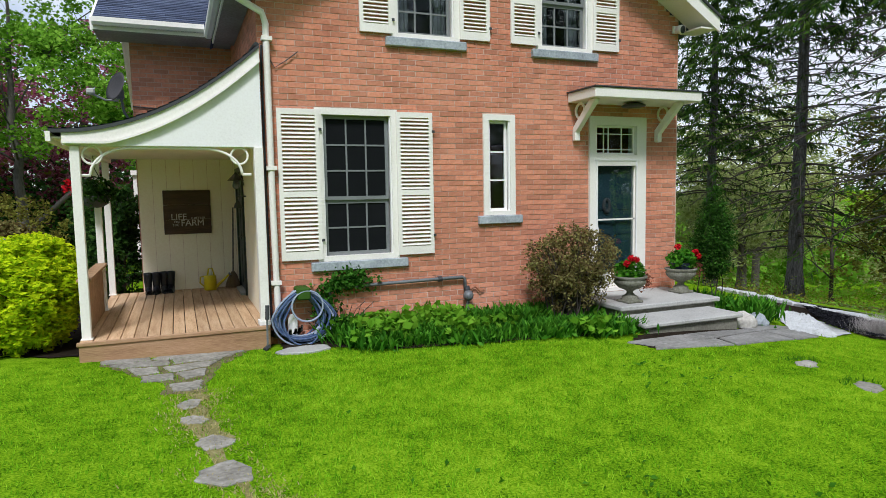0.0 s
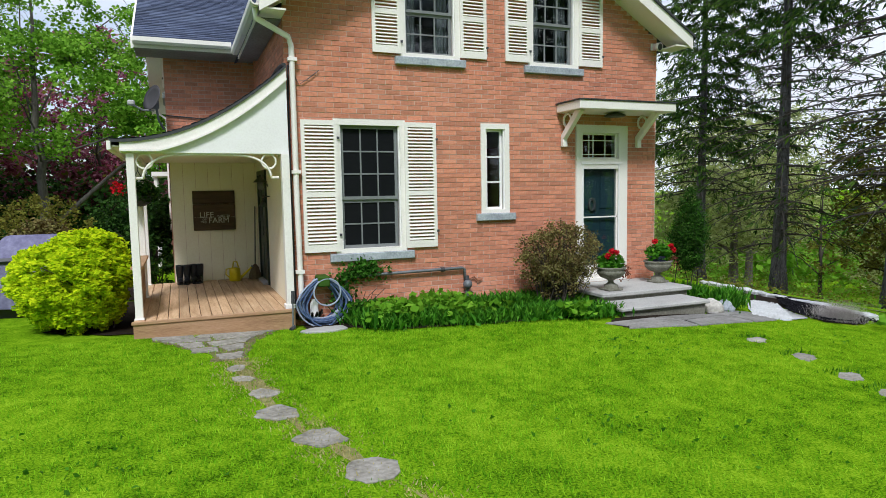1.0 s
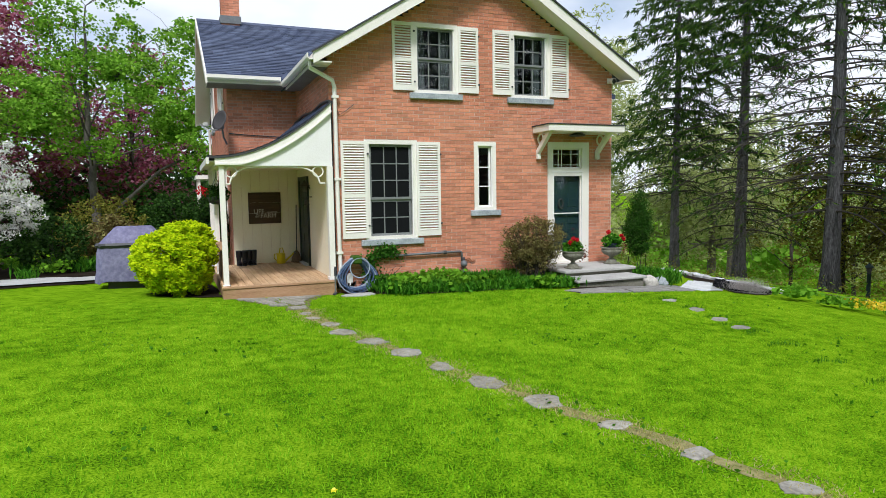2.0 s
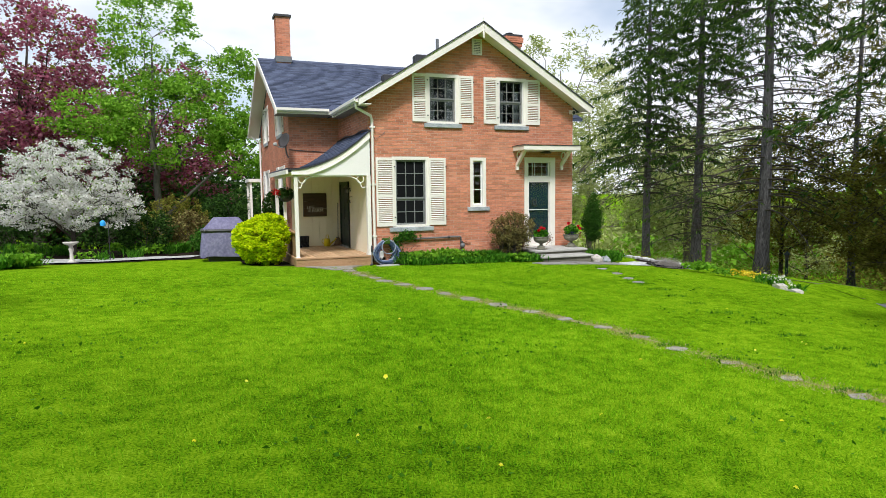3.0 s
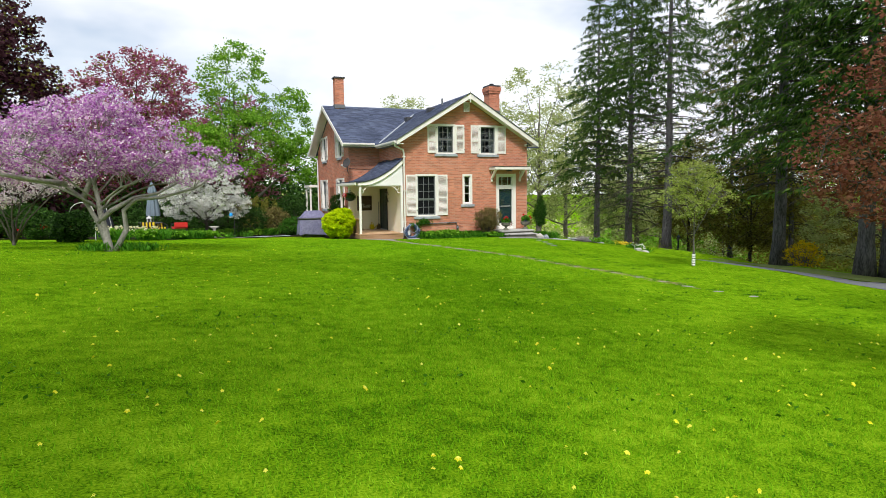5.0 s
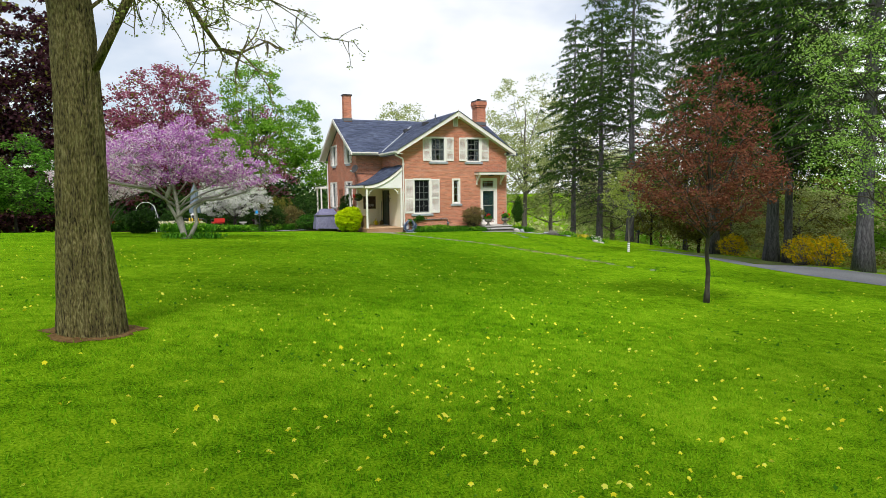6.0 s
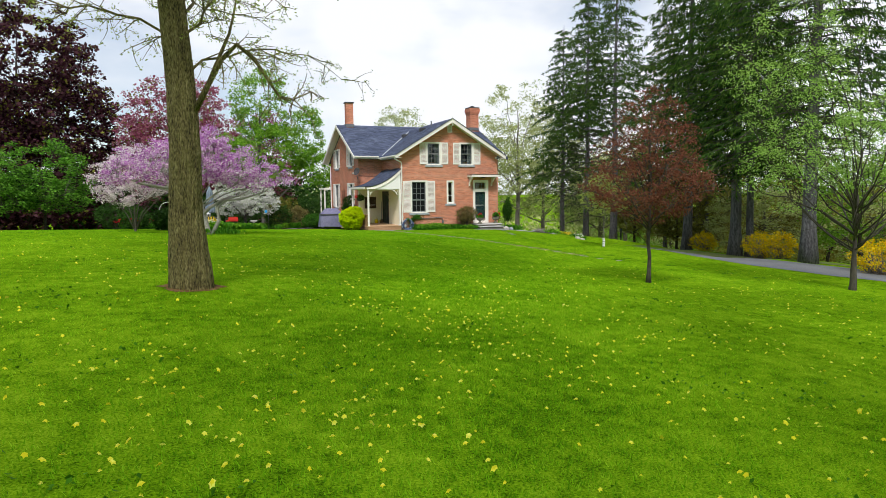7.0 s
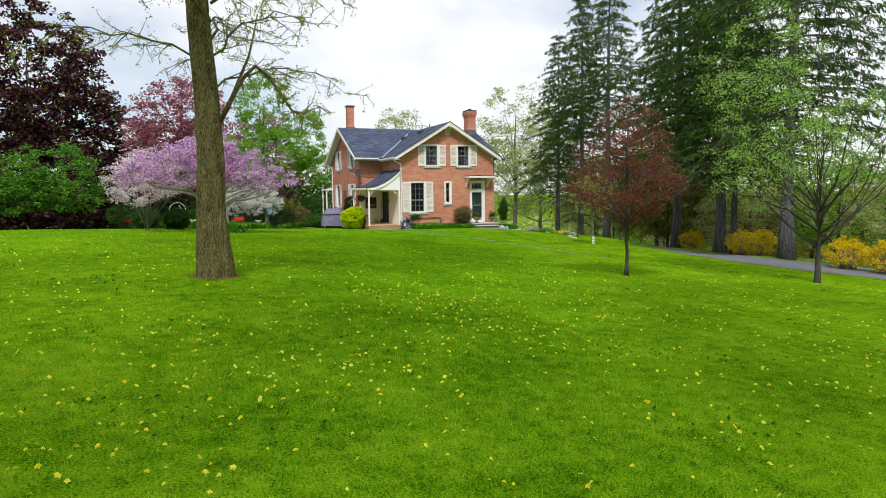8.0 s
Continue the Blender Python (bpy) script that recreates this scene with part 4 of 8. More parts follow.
part("frame_moulding", Geo().box(DX0 + 0.10, DX1 - 0.15, -0.04, -0.026, 2.52, 2.55).box(DX0 + 0.12, DX0 + 0.145, -0.035, -0.026, DZ0, 2.52).box(DX1 - 0.205, DX1 - 0.18, -0.035, -0.026, DZ0, 2.52), WHITE, door_1)
panel = part("door_panel", Geo().box(DX0 + 0.13, DX1 - 0.19, 0.10, 0.15, DZ0 + 0.06, 2.44), TEAL, door_1, "dark blue-green painted door leaf")
dw = (DX1 - 0.19 - DX0 - 0.13)
for i in range(2):
    for a, b in ((0.62, 1.2), (1.32, 1.62), (1.72, 2.32)):
        x = DX0 + 0.13 + 0.09 + i * (dw / 2 - 0.03)
        part("raised_panel", Geo().box(x, x + dw / 2 - 0.13, 0.085, 0.101, a, b), TEAL, panel, bevel=0.012)
part("wreath", Geo().tube([(DX0 + 0.40 + 0.06 * math.cos(t), 0.075, 1.80 + 0.10 * math.sin(t)) for t in np.linspace(0, 2 * math.pi, 18, endpoint=False)], 0.028, 6, True), DARKGREY, door_1, "small dark wreath")
po = part("storm_glass", Geo().box(DX0 + 0.15, DX1 - 0.21, 0.03, 0.034, DZ0 + 0.12, 2.42), GLASS, door_1)
po.visible_shadow = False
part("storm_rail", Geo().box(DX0 + 0.13, DX1 - 0.19, 0.02, 0.045, 1.56, 1.585).box(DX0 + 0.13, DX0 + 0.155, 0.02, 0.045, DZ0 + 0.06, 2.44).box(DX1 - 0.215, DX1 - 0.19, 0.02, 0.045, DZ0 + 0.06, 2.44).box(DX0 + 0.155, DX1 - 0.215, 0.02, 0.045, DZ0 + 0.06, DZ0 + 0.30), CREAM, door_1, "cream storm door rails")
part("door_handle", Geo().tube([(DX0 + 0.165, 0.0, 1.33), (DX0 + 0.165, -0.02, 1.38), (DX0 + 0.165, -0.02, 1.43), (DX0 + 0.165, 0.0, 1.48)], 0.009, 6), WHITE, door_1)
tr = part("transom_frame", Geo().box(DX0 + 0.13, DX0 + 0.16, 0.05, 0.09, 2.62, 3.08).box(DX1 - 0.22, DX1 - 0.19, 0.05, 0.09, 2.62, 3.08).box(DX0 + 0.16, DX1 - 0.22, 0.05, 0.09, 2.62, 2.65).box(DX0 + 0.16, DX1 - 0.22, 0.05, 0.09, 3.05, 3.08), CREAM, door_1)
for x in (DX0 + 0.32, DX0 + 0.41, DX0 + 0.67):
    part("lead_bar", Geo().box(x - 0.008, x + 0.008, 0.055, 0.07, 2.65, 3.05), CREAM, tr)
for z in (2.70, 2.95):
    part("lead_bar", Geo().box(DX0 + 0.16, DX1 - 0.22, 0.057, 0.068, z - 0.007, z + 0.007), CREAM, tr)
po = part("transom_pane", Geo().box(DX0 + 0.16, DX1 - 0.22, 0.072, 0.075, 2.65, 3.05), GLASS, tr)
po.visible_shadow = False

# hood over the door
hood = thing("door_hood", label="flat cream wooden hood on scrolled brackets over the door", category="canopy")
part("roof_slab", Geo().box(4.42, 6.42, -0.73, -0.014, 3.40, 3.545), CREAM, hood, bevel=0.01)
part("roof_felt", Geo().box(4.40, 6.44, -0.75, -0.014, 3.547, 3.565), DARKGREY, hood, "thin dark roofing edge")
for x in (4.55, 6.15):
    br = part("bracket", Geo().prism([(-0.014, 2.82), (-0.10, 2.82), (-0.10, 2.95), (-0.60, 3.38), (-0.60, 3.398), (-0.44, 3.398), (-0.014, 3.02)], "x", x - 0.045, x + 0.045), CREAM, hood, bevel=0.008)
    part("ring", Geo().tube([(x, -0.16 + 0.11 * math.cos(t), 3.27 + 0.11 * math.sin(t)) for t in np.linspace(0, 2 * math.pi, 20, endpoint=False)], 0.022, 6, True), CREAM, br)
lamp = thing("door_lamp", 5.38, -0.38, 3.33, "dark metal flush lamp under the hood, unlit", "lamp")
part("shade", Geo().lathe([(0.17, 0.0), (0.19, 0.02), (0.12, 0.055), (0.05, 0.07)], 5.38, -0.38, 3.328, 18), DARKGREY, lamp, smooth=True)
# bricks that can be picked out singly, and the rest of the front
near_front = [b for b in FRONT_BRICKS if b[0] > 2.1 and b[1] < 4.85 and 0.66 < b[2] < 2.5]
near_front = near_front[:300]
ids = {b for b in near_front}
part("brickwork", brick_mesh([b for b in FRONT_BRICKS if b not in ids], lambda u, o, z: (u, -o, z), 41), BRICK_JOINED, wall_south, kind="stuff")

# ---- porch ----
PX0, PX1, PY0, PY1 = -2.36, -0.215, -0.25, 3.79


def porch_z(x):
    """Height of the swept porch roof over x."""
    return 2.83 + 1.07 * max(0.0, (x + 2.42) / 2.2) ** 1.9


porch = thing("porch", PX0, PY0, 0.1, "open timber porch with a swept shingle roof and cream posts", "porch")
nb = 15
bw = (PX1 - PX0) / nb
for i in range(nb):
    a = PX0 + i * bw
    part("plank", Geo().box(a + 0.0045, a + bw - 0.0045, PY0 + 0.03, PY1 - 0.03, 0.365, 0.405), DECKWOOD, porch, bevel=0.004)
part("nosing", Geo().box(PX0 - 0.02, PX1, PY0 - 0.02, PY0 + 0.028, 0.36, 0.407), DECKEDGE, porch, bevel=0.006)
part("fascia_board", Geo().box(PX0, PX1, PY0, PY0 + 0.03, 0.06, 0.358), DECKEDGE, porch)
part("joist", Geo().box(PX0, PX0 + 0.04, PY0 + 0.03, PY1, 0.06, 0.36), DECKEDGE, porch)
# dark block standing in for the shade under the planks
part("under_shade", Geo().box(PX0 + 0.06, PX1 - 0.02, PY0 + 0.1, PY1 - 0.05, 0.02, 0.30), SOIL, porch)


def turned_post(x, y, w, z0, z1):
    return Geo().box(x - w / 2, x + w / 2, y - w / 2, y + w / 2, z0, z1).box(x - w / 2 - 0.015, x + w / 2 + 0.015, y - w / 2 - 0.015, y + w / 2 + 0.015, z0, z0 + 0.02)


for x, y, w in ((-2.285, -0.10, 0.10), (-2.30, 2.0, 0.09), (-2.32, 3.62, 0.10)):
    part("post", turned_post(x, y, w, 0.406, 2.66), CREAM, porch, bevel=0.006)
part("corner_post", Geo().box(-0.315, -0.205, -0.19, -0.03, 0.406, 2.66), CREAM, porch, bevel=0.006)
part("corner_base", Geo().box(-0.34, -0.20, -0.215, -0.012, 0.407, 0.46), WHITE, porch)
part("beam_front", Geo().box(-2.35, -0.205, -0.114, -0.04, 2.655, 2.80), CREAM, porch)
part("beam_side", Geo().box(-2.37, -2.24, -0.035, PY1, 2.66, 2.80), CREAM, porch)
# swept gable panel and its moulding
xs = np.linspace(-2.40, -0.205, 24)
poly = [(x, porch_z(x) - 0.05) for x in xs] + [(-0.205, 2.665), (-2.40, 2.665)]
part("gable_panel", Geo().prism(poly, "y", -0.145, -0.115), WHITE, porch, "smooth white swept gable panel")
poly = [(x, porch_z(x) - 0.012) for x in xs] + [(x, max(porch_z(x) - 0.20, 2.69)) for x in xs[::-1]]
part("bargeboard", Geo().prism(poly, "y", -0.185, -0.146), CREAM, porch)
def board_low(x):
    """Lower edge of the swept bargeboard."""
    return max(porch_z(x) - 0.20, 2.69)


poly = [(x, board_low(x) + 0.022) for x in xs] + [(x, board_low(x) - 0.008) for x in xs[::-1]]
part("moulding", Geo().prism(poly, "y", -0.215, -0.186), CREAM, porch)
poly = [(x, porch_z(x) + 0.012) for x in np.linspace(-2.52, -0.205, 26)] + [(x, porch_z(x) - 0.03) for x in np.linspace(-2.52, -0.205, 26)[::-1]]
part("roof_board", Geo().prism(poly, "y", -0.21, PY1), DARKGREY, porch)
part("eave_fascia", Geo().box(-2.55, -2.50, -0.22, PY1, 2.70, 2.815), CREAM, porch)
part("eave_soffit", Geo().box(-2.50, -2.37, -0.14, PY1, 2.74, 2.76), CREAM, porch)
pieces, r = [], rng_of(51)
arc = [-2.52]
while arc[-1] < -0.24:
    d = 0.13
    slope = 1.07 * 1.9 / 2.2 * max(0.0, (arc[-1] + 2.42) / 2.2) ** 0.9
    arc.append(arc[-1] + d / math.hypot(1, slope))
for a, b in zip(arc, arc[1:]):
    y = -0.21 - r.uniform(0, 0.2)
    while y < PY1:
        w = r.uniform(0.22, 0.36)
        y0, y1 = max(y + 0.004, -0.21), min(y + w - 0.004, PY1)
        y += w
        if y1 - y0 > 0.04:
            h = 0.028 + r.uniform(0, 0.006)
            za, zb = porch_z(a), porch_z(min(b, -0.21))
            pieces.append([(a, y1, za + 0.012), (a, y0, za + 0.012), (a, y1, za + h), (a, y0, za + h), (min(b, -0.21), y1, zb + 0.016), (min(b, -0.21), y0, zb + 0.016)])
part("shingles", shingle_geo([[np.array(p) for p in c] for c in pieces]), SHINGLE, porch, kind="stuff")
part("wall_flashing", Geo().tube([(-0.235, y, porch_z(-0.235) + 0.05 + 0.03 * math.sin(y * 3)) for y in np.linspace(-0.2, PY1, 12)], 0.03, 6), DARKGREY, porch, "dark tar and flashing along the wall")
part("porch_ceiling", Geo().box(-2.25, -0.205, -0.11, PY1, 2.72, 2.74), BOARD, porch, "painted board ceiling")
# arch with rings between the posts
cx, hw = -1.30, 0.84
side = [(0.43 * math.sin(t), 0.315 * (1 - math.cos(t))) for t in np.linspace(0, math.pi / 2, 12)]
arch = [(cx - 0.41 - a, 2.64 - b) for a, b in side[::-1]] + [(cx, 2.648)] + [(cx + 0.41 + a, 2.64 - b) for a, b in side]
part("arch", Geo().tube([(x, -0.10, z) for x, z in arch], 0.018, 6), CREAM, porch, smooth=True)
for s in (-1, 1):
    part("ring", Geo().tube([(cx + s * 0.815 + 0.10 * math.cos(t), -0.10, 2.555 + 0.10 * math.sin(t)) for t in np.linspace(0, 2 * math.pi, 24, endpoint=False)], 0.014, 6, True), CREAM, porch)
    part("arch_foot", Geo().tube([(cx + s * hw, -0.10, 2.325), (cx + s * 0.95, -0.10, 2.325)], 0.018, 6), CREAM, porch)
# side rail panel
part("rail_cap", Geo().prism([(-2.37, 1.085), (-2.22, 1.085), (-2.22, 1.115), (-2.37, 1.115)], "y", -0.02, 1.95), DECKEDGE, porch, "brown stained rail cap")
for i in range(13):
    y = 0.0 + i * 0.15
    part("rail_board", Geo().box(-2.315, -2.29, y, y + 0.146, 0.41, 1.08), DECKEDGE, porch)
# boarded walls inside the porch
panel_wall = tagged(thing("wall_porch_back"), "cream vertical boards at the back of the porch", "wall", kind="structure")
x = -1.84
while x < -0.24:
    w = min(0.225, -0.225 - x)
    part("board", Geo().box(x + 0.0025, x + w - 0.0025, YW - 0.035, YW - 0.012, 0.38, 2.72), BOARD, panel_wall)
    x += 0.225
panel_side = tagged(thing("wall_porch_side"), "cream vertical boards beside the porch door", "wall", kind="structure")
y = 0.02
while y < YW - 0.06:
    w = min(0.225, YW - 0.04 - y)
    z0 = 2.54 if y + w > DOOR_HOLE[0] - 0.08 and y < DOOR_HOLE[1] + 0.08 else 0.38
    part("board", Geo().box(XL - 0.035, XL - 0.014, y + 0.0025, y + w - 0.0025, z0, 2.72), BOARD, panel_side)
    y += 0.225
door_2 = thing("door_2", label="dark green panelled side door in the porch, shut", category="door", kind="structure")
part("door_frame", Geo().box(XL - 0.05, XL + 0.1, 2.45, 2.55, 0.38, 2.54).box(XL - 0.05, XL + 0.1, 3.55, 3.65, 0.38, 2.54).box(XL - 0.05, XL + 0.1, 2.55, 3.55, 2.46, 2.54), DARKDOOR, door_2)
dp = part("door_panel", Geo().box(XL - 0.02, XL + 0.03, 2.55, 3.55, 0.40, 2.46), DARKDOOR, door_2)
for y in (2.66, 3.09):
    for a, b in ((0.55, 1.15), (1.3, 2.3)):
        part("raised_panel", Geo().box(XL - 0.03, XL - 0.019, y, y + 0.35, a, b), DARKDOOR, dp, bevel=0.005)
part("door_handle", Geo().tube([(XL - 0.02, 2.63, 1.38), (XL - 0.09, 2.63, 1.38), (XL - 0.09, 2.74, 1.38)], 0.012, 6), GALV, door_2)
part("threshold", Geo().box(XL - 0.12, XL, 2.5, 3.6, 0.406, 0.44), CONCRETE, door_2)

sconce = thing("wall_lantern", -0.33, 2.2, 2.35, "small dark wall lantern on the porch side wall, unlit", "lantern")
part("shade", Geo().lathe([(0.13, 0.0), (0.10, 0.03), (0.03, 0.10), (0.015, 0.13)], -0.36, 2.1, 2.30, 10), DARKGREY, sconce)
part("globe", Geo().lathe([(0.03, 0.0), (0.055, 0.03), (0.05, 0.10), (0.03, 0.13)], -0.36, 2.1, 2.17, 10), GALV, sconce, smooth=True)
part("arm", Geo().tube([(XL - 0.03, 2.1, 2.22), (-0.30, 2.1, 2.36), (-0.36, 2.1, 2.42)], 0.012, 6), DARKGREY, sconce)
whole("bell_bracket", Geo().tube([(XL - 0.035, 1.9, 2.05), (-0.36, 1.9, 2.05), (-0.36, 1.9, 1.98)], 0.012, 6).lathe([(0.07, 0.0), (0.05, 0.06), (0.02, 0.11)], -0.36, 1.9, 1.87, 10), DARKGREY, "small dark bell on a wall bracket by the door", "bell")

# sign
SIGNWOOD = mat("dark_sign_wood", [(0.03, 0.015, 0.008), (0.06, 0.032, 0.017), (0.095, 0.052, 0.028)], 3, 20, 0.6, 0.3, stretch=(0.5, 1, 5))
LETTER = mat("pale_lettering", [(0.45, 0.43, 0.38), (0.62, 0.60, 0.54)], 6, 60, 0.7, 0.1)
sign = thing("sign", -1.07, YW - 0.06, 1.4, "square dark wooden sign with pale lettering on the porch wall", "sign")
for k in range(3):
    part("sign_board", Geo().box(-1.465, -0.68, YW - 0.075, YW - 0.036, 1.40 + k * 0.26, 1.40 + k * 0.26 + 0.257), SIGNWOOD, sign, bevel=0.004)


def lettering(text, x, z, size, parent):
    cu = bpy.data.curves.new("lettering", "FONT")
    cu.body, cu.size, cu.extrude = text, size, 0.002
    tmp = new("lettering", cu)
    bpy.context.view_layer.update()
    me = bpy.data.meshes.new_from_object(tmp.evaluated_get(bpy.context.evaluated_depsgraph_get()))
    bpy.data.objects.remove(tmp)
    me.transform(pose(x, YW - 0.079, z, 90))
    me.materials.clear()
    me.materials.append(LETTER)
    return part("lettering", me, LETTER, parent)


lettering("LIFE", -1.35, 1.655, 0.155, sign)
lettering("IS BETTER", -1.02, 1.66, 0.055, sign)
lettering("ON", -1.30, 1.60, 0.055, sign)
lettering("THE", -1.33, 1.545, 0.06, sign)
lettering("FARM", -1.19, 1.545, 0.155, sign)

# boots
RUBBER = mat("black_rubber", [(0.008, 0.009, 0.011), (0.018, 0.019, 0.022)], 4, 30, 0.4, 0.1)


def boot(m, label):
    b = thing("rubber_boot", label=label, category="boot", group="rubber boots in the porch")
    sh = [(0.058, 0.05), (0.056, 0.12), (0.066, 0.22), (0.072, 0.33), (0.070, 0.36), (0.062, 0.36), (0.058, 0.30), (0.045, 0.12), (0.0, 0.11)]
    part("shaft", Geo().lathe(sh, 0, 0, 0.0, 14).moved(m), RUBBER, b, smooth=True)
    toe = []
    for k, (yy, w, h) in enumerate(((0.065, 0.045, 0.09), (0.03, 0.052, 0.12), (-0.04, 0.052, 0.115), (-0.10, 0.054, 0.085), (-0.16, 0.052, 0.07), (-0.205, 0.035, 0.05))):
        toe.append([(w * c, yy, 0.018 + max(0.0, h * s)) for c, s in ((1, 0), (0.95, 0.6), (0.55, 0.95), (0, 1), (-0.55, 0.95), (-0.95, 0.6), (-1, 0))])
    g, n = Geo(), 7
    g.add([p for ring in toe for p in ring], [(i * n + s, i * n + s + 1, (i + 1) * n + s + 1, (i + 1) * n + s) for i in range(5) for s in range(6)] + [tuple(range(7)), tuple(35 + s for s in range(7))[::-1]])
    part("foot", g.moved(m), RUBBER, b, smooth=True)
    part("sole", Geo().prism([(-0.052, 0.07), (0.052, 0.07), (0.058, -0.05), (0.055, -0.16), (0.03, -0.215), (-0.03, -0.215), (-0.055, -0.16), (-0.058, -0.05)], "z", 0.0, 0.022).moved(m), RUBBER, b)
    return b


for x, y, a in ((-1.76, 3.50, 4), (-1.63, 3.50, -6), (-1.51, 3.56, 8), (-1.40, 3.56, -4)):
    boot(pose(x, y, 0.406, 0, 0, a), "black rubber boot standing on the porch deck")

# watering can
YELLOW = mat("yellow_plastic", [(0.62, 0.46, 0.005), (0.75, 0.58, 0.01)], 4, 30, 0.35, 0.05)
can = thing("watering_can", -0.76, 3.45, 0.406, "bright yellow plastic watering can on the deck", "watering can")
part("can_body", Geo().lathe([(0.10, 0.0), (0.11, 0.01), (0.105, 0.22), (0.10, 0.25), (0.07, 0.26)], -0.76, 3.45, 0.406, 20), YELLOW, can, smooth=True)
part("spout", Geo().tube([(-0.67, 3.45, 0.45), (-0.52, 3.45, 0.58), (-0.44, 3.45, 0.66)], [0.03, 0.02, 0.016], 8), YELLOW, can)
part("rose", Geo().tube([(-0.44, 3.45, 0.655), (-0.415, 3.45, 0.68)], [0.018, 0.035], 10), GALV, can)
part("handle", Geo().tube([(-0.86, 3.45, 0.47), (-0.93, 3.45, 0.54), (-0.92, 3.45, 0.64), (-0.85, 3.45, 0.655)], 0.012, 6), YELLOW, can)
part("top_handle", Geo().tube([(-0.80, 3.45, 0.66), (-0.78, 3.45, 0.78), (-0.72, 3.45, 0.79), (-0.69, 3.45, 0.67)], 0.013, 6), YELLOW, can)
BROWNCLOTH = mat("brown_straw", [(0.12, 0.075, 0.04), (0.22, 0.15, 0.09)], 4, 40, 0.9, 0.5)
broom = thing("broom", -0.36, 3.6, 0.406, "dark-handled straw broom leaning in the porch corner", "broom")
part("broom_handle", Geo().tube([(-0.36, 3.55, 0.66), (-0.30, 3.72, 1.85)], 0.013, 6), DARKGREY, broom)
part("bristles", Geo().tube([(-0.375, 3.52, 0.41), (-0.37, 3.53, 0.50), (-0.36, 3.55, 0.64), (-0.36, 3.56, 0.70)], [0.13, 0.12, 0.07, 0.025], 10), BROWNCLOTH, broom)

# hanging basket
basket = thing("hanging_basket", -2.30, 1.78, 1.93, "dark hanging basket of trailing plants and red flowers", "hanging basket")
part("bowl", Geo().lathe([(0.08, 0.0), (0.16, 0.05), (0.20, 0.16), (0.19, 0.17)], -2.30, 1.78, 1.93, 16), DARKGREY, basket, smooth=True)
part("chain", Geo().tube([(-2.30 + 0.18, 1.78, 2.09), (-2.30, 1.78, 2.5), (-2.30, 1.78, 2.73)], 0.006, 4).tube([(-2.30 - 0.18, 1.78, 2.09), (-2.30, 1.78, 2.5)], 0.006, 4), DARKGREY, basket)

# satellite dish on the porch eave by the wing
dish = thing("satellite_dish", -2.0, 3.5, 3.4, "dark grey satellite dish on a bent pole at the wing corner", "satellite dish")
GREYPAINT = mat("grey_dish_paint", [(0.040, 0.036, 0.037), (0.068, 0.06, 0.06)], 4, 40, 0.6, 0.05)
dm = look((-2.07, 3.36, 3.88), (-5.6, 1.0, 5.2)) @ pose(0, 0, 0, 180)
prof = [(0.0, -0.05), (0.10, -0.045), (0.18, -0.025), (0.245, 0.0), (0.25, 0.008), (0.18, -0.012), (0.10, -0.034), (0.005, -0.04)]
part("reflector", Geo().lathe(prof, 0, 0, 0, 24).moved(dm), GREYPAINT, dish, smooth=True)
part("mast", Geo().tube([(-1.90, 3.76, 3.36), (-1.98, 3.6, 3.50), (-2.02, 3.5, 3.80)], 0.022, 8), GALV, dish)
part("mount", Geo().box(-2.10, -1.96, 3.44, 3.6, 3.70, 3.86), GALV, dish, bevel=0.02)
part("feed_arm", Geo().tube([(-2.05, 3.42, 3.66), (-2.22, 3.22, 3.64), (-2.40, 3.02, 3.71)], 0.016, 6), CONCRETE, dish)
part("feed_horn", Geo().box(-2.46, -2.34, 2.94, 3.07, 3.69, 3.78), CONCRETE, dish, bevel=0.02)
# trellis on the gable end
TRELLISWOOD = mat("red_brown_trellis", [(0.16, 0.07, 0.04), (0.24, 0.11, 0.07)], 3, 25, 0.8, 0.3)
trellis = thing("trellis", WL - 0.05, 7.8, 0.4, "brown wooden trellis fixed to the gable end", "trellis")
for i in range(4):
    part("upright", Geo().box(WL - 0.06, WL - 0.04, 7.5 + i * 0.28, 7.54 + i * 0.28, 0.3, 2.7), TRELLISWOOD, trellis)
for j in range(8):
    part("rung", Geo().box(WL - 0.08, WL - 0.06, 7.45, 8.42, 0.6 + j * 0.28, 0.63 + j * 0.28), TRELLISWOOD, trellis)
# rear porch seen past the gable end
rear = thing("rear_porch", WL, 12.6, 0.1, "small cream rear porch past the gable end", "porch")
part("roof_slab", Geo().box(-2.45, -0.5, 12.3, 14.2, 2.72, 2.86), CREAM, rear)
part("post", Geo().box(-2.40, -2.30, 12.4, 12.5, -0.2, 2.72), CREAM, rear)
part("post", Geo().box(-2.40, -2.30, 13.9, 14.0, -0.2, 2.72), CREAM, rear)

# ---- entrance steps ----
steps = thing("entrance_steps", 5.4, -0.9, 0.1, "two worn concrete slab steps before the front door", "steps")
part("landing_slab", Geo().box(4.50, 6.36, -1.24, -0.014, 0.325, 0.395), CONCRETE, steps, bevel=0.015)
part("landing_base", Geo().box(4.56, 6.30, -1.18, -0.014, -0.1, 0.322), CONCRETE_DARK, steps)
part("lower_slab", Geo().box(4.40, 6.16, -1.86, -1.19, 0.205, 0.265), CONCRETE, steps, bevel=0.015)
part("lower_base", Geo().box(4.46, 6.10, -1.80, -1.19, -0.1, 0.203), CONCRETE_DARK, steps)


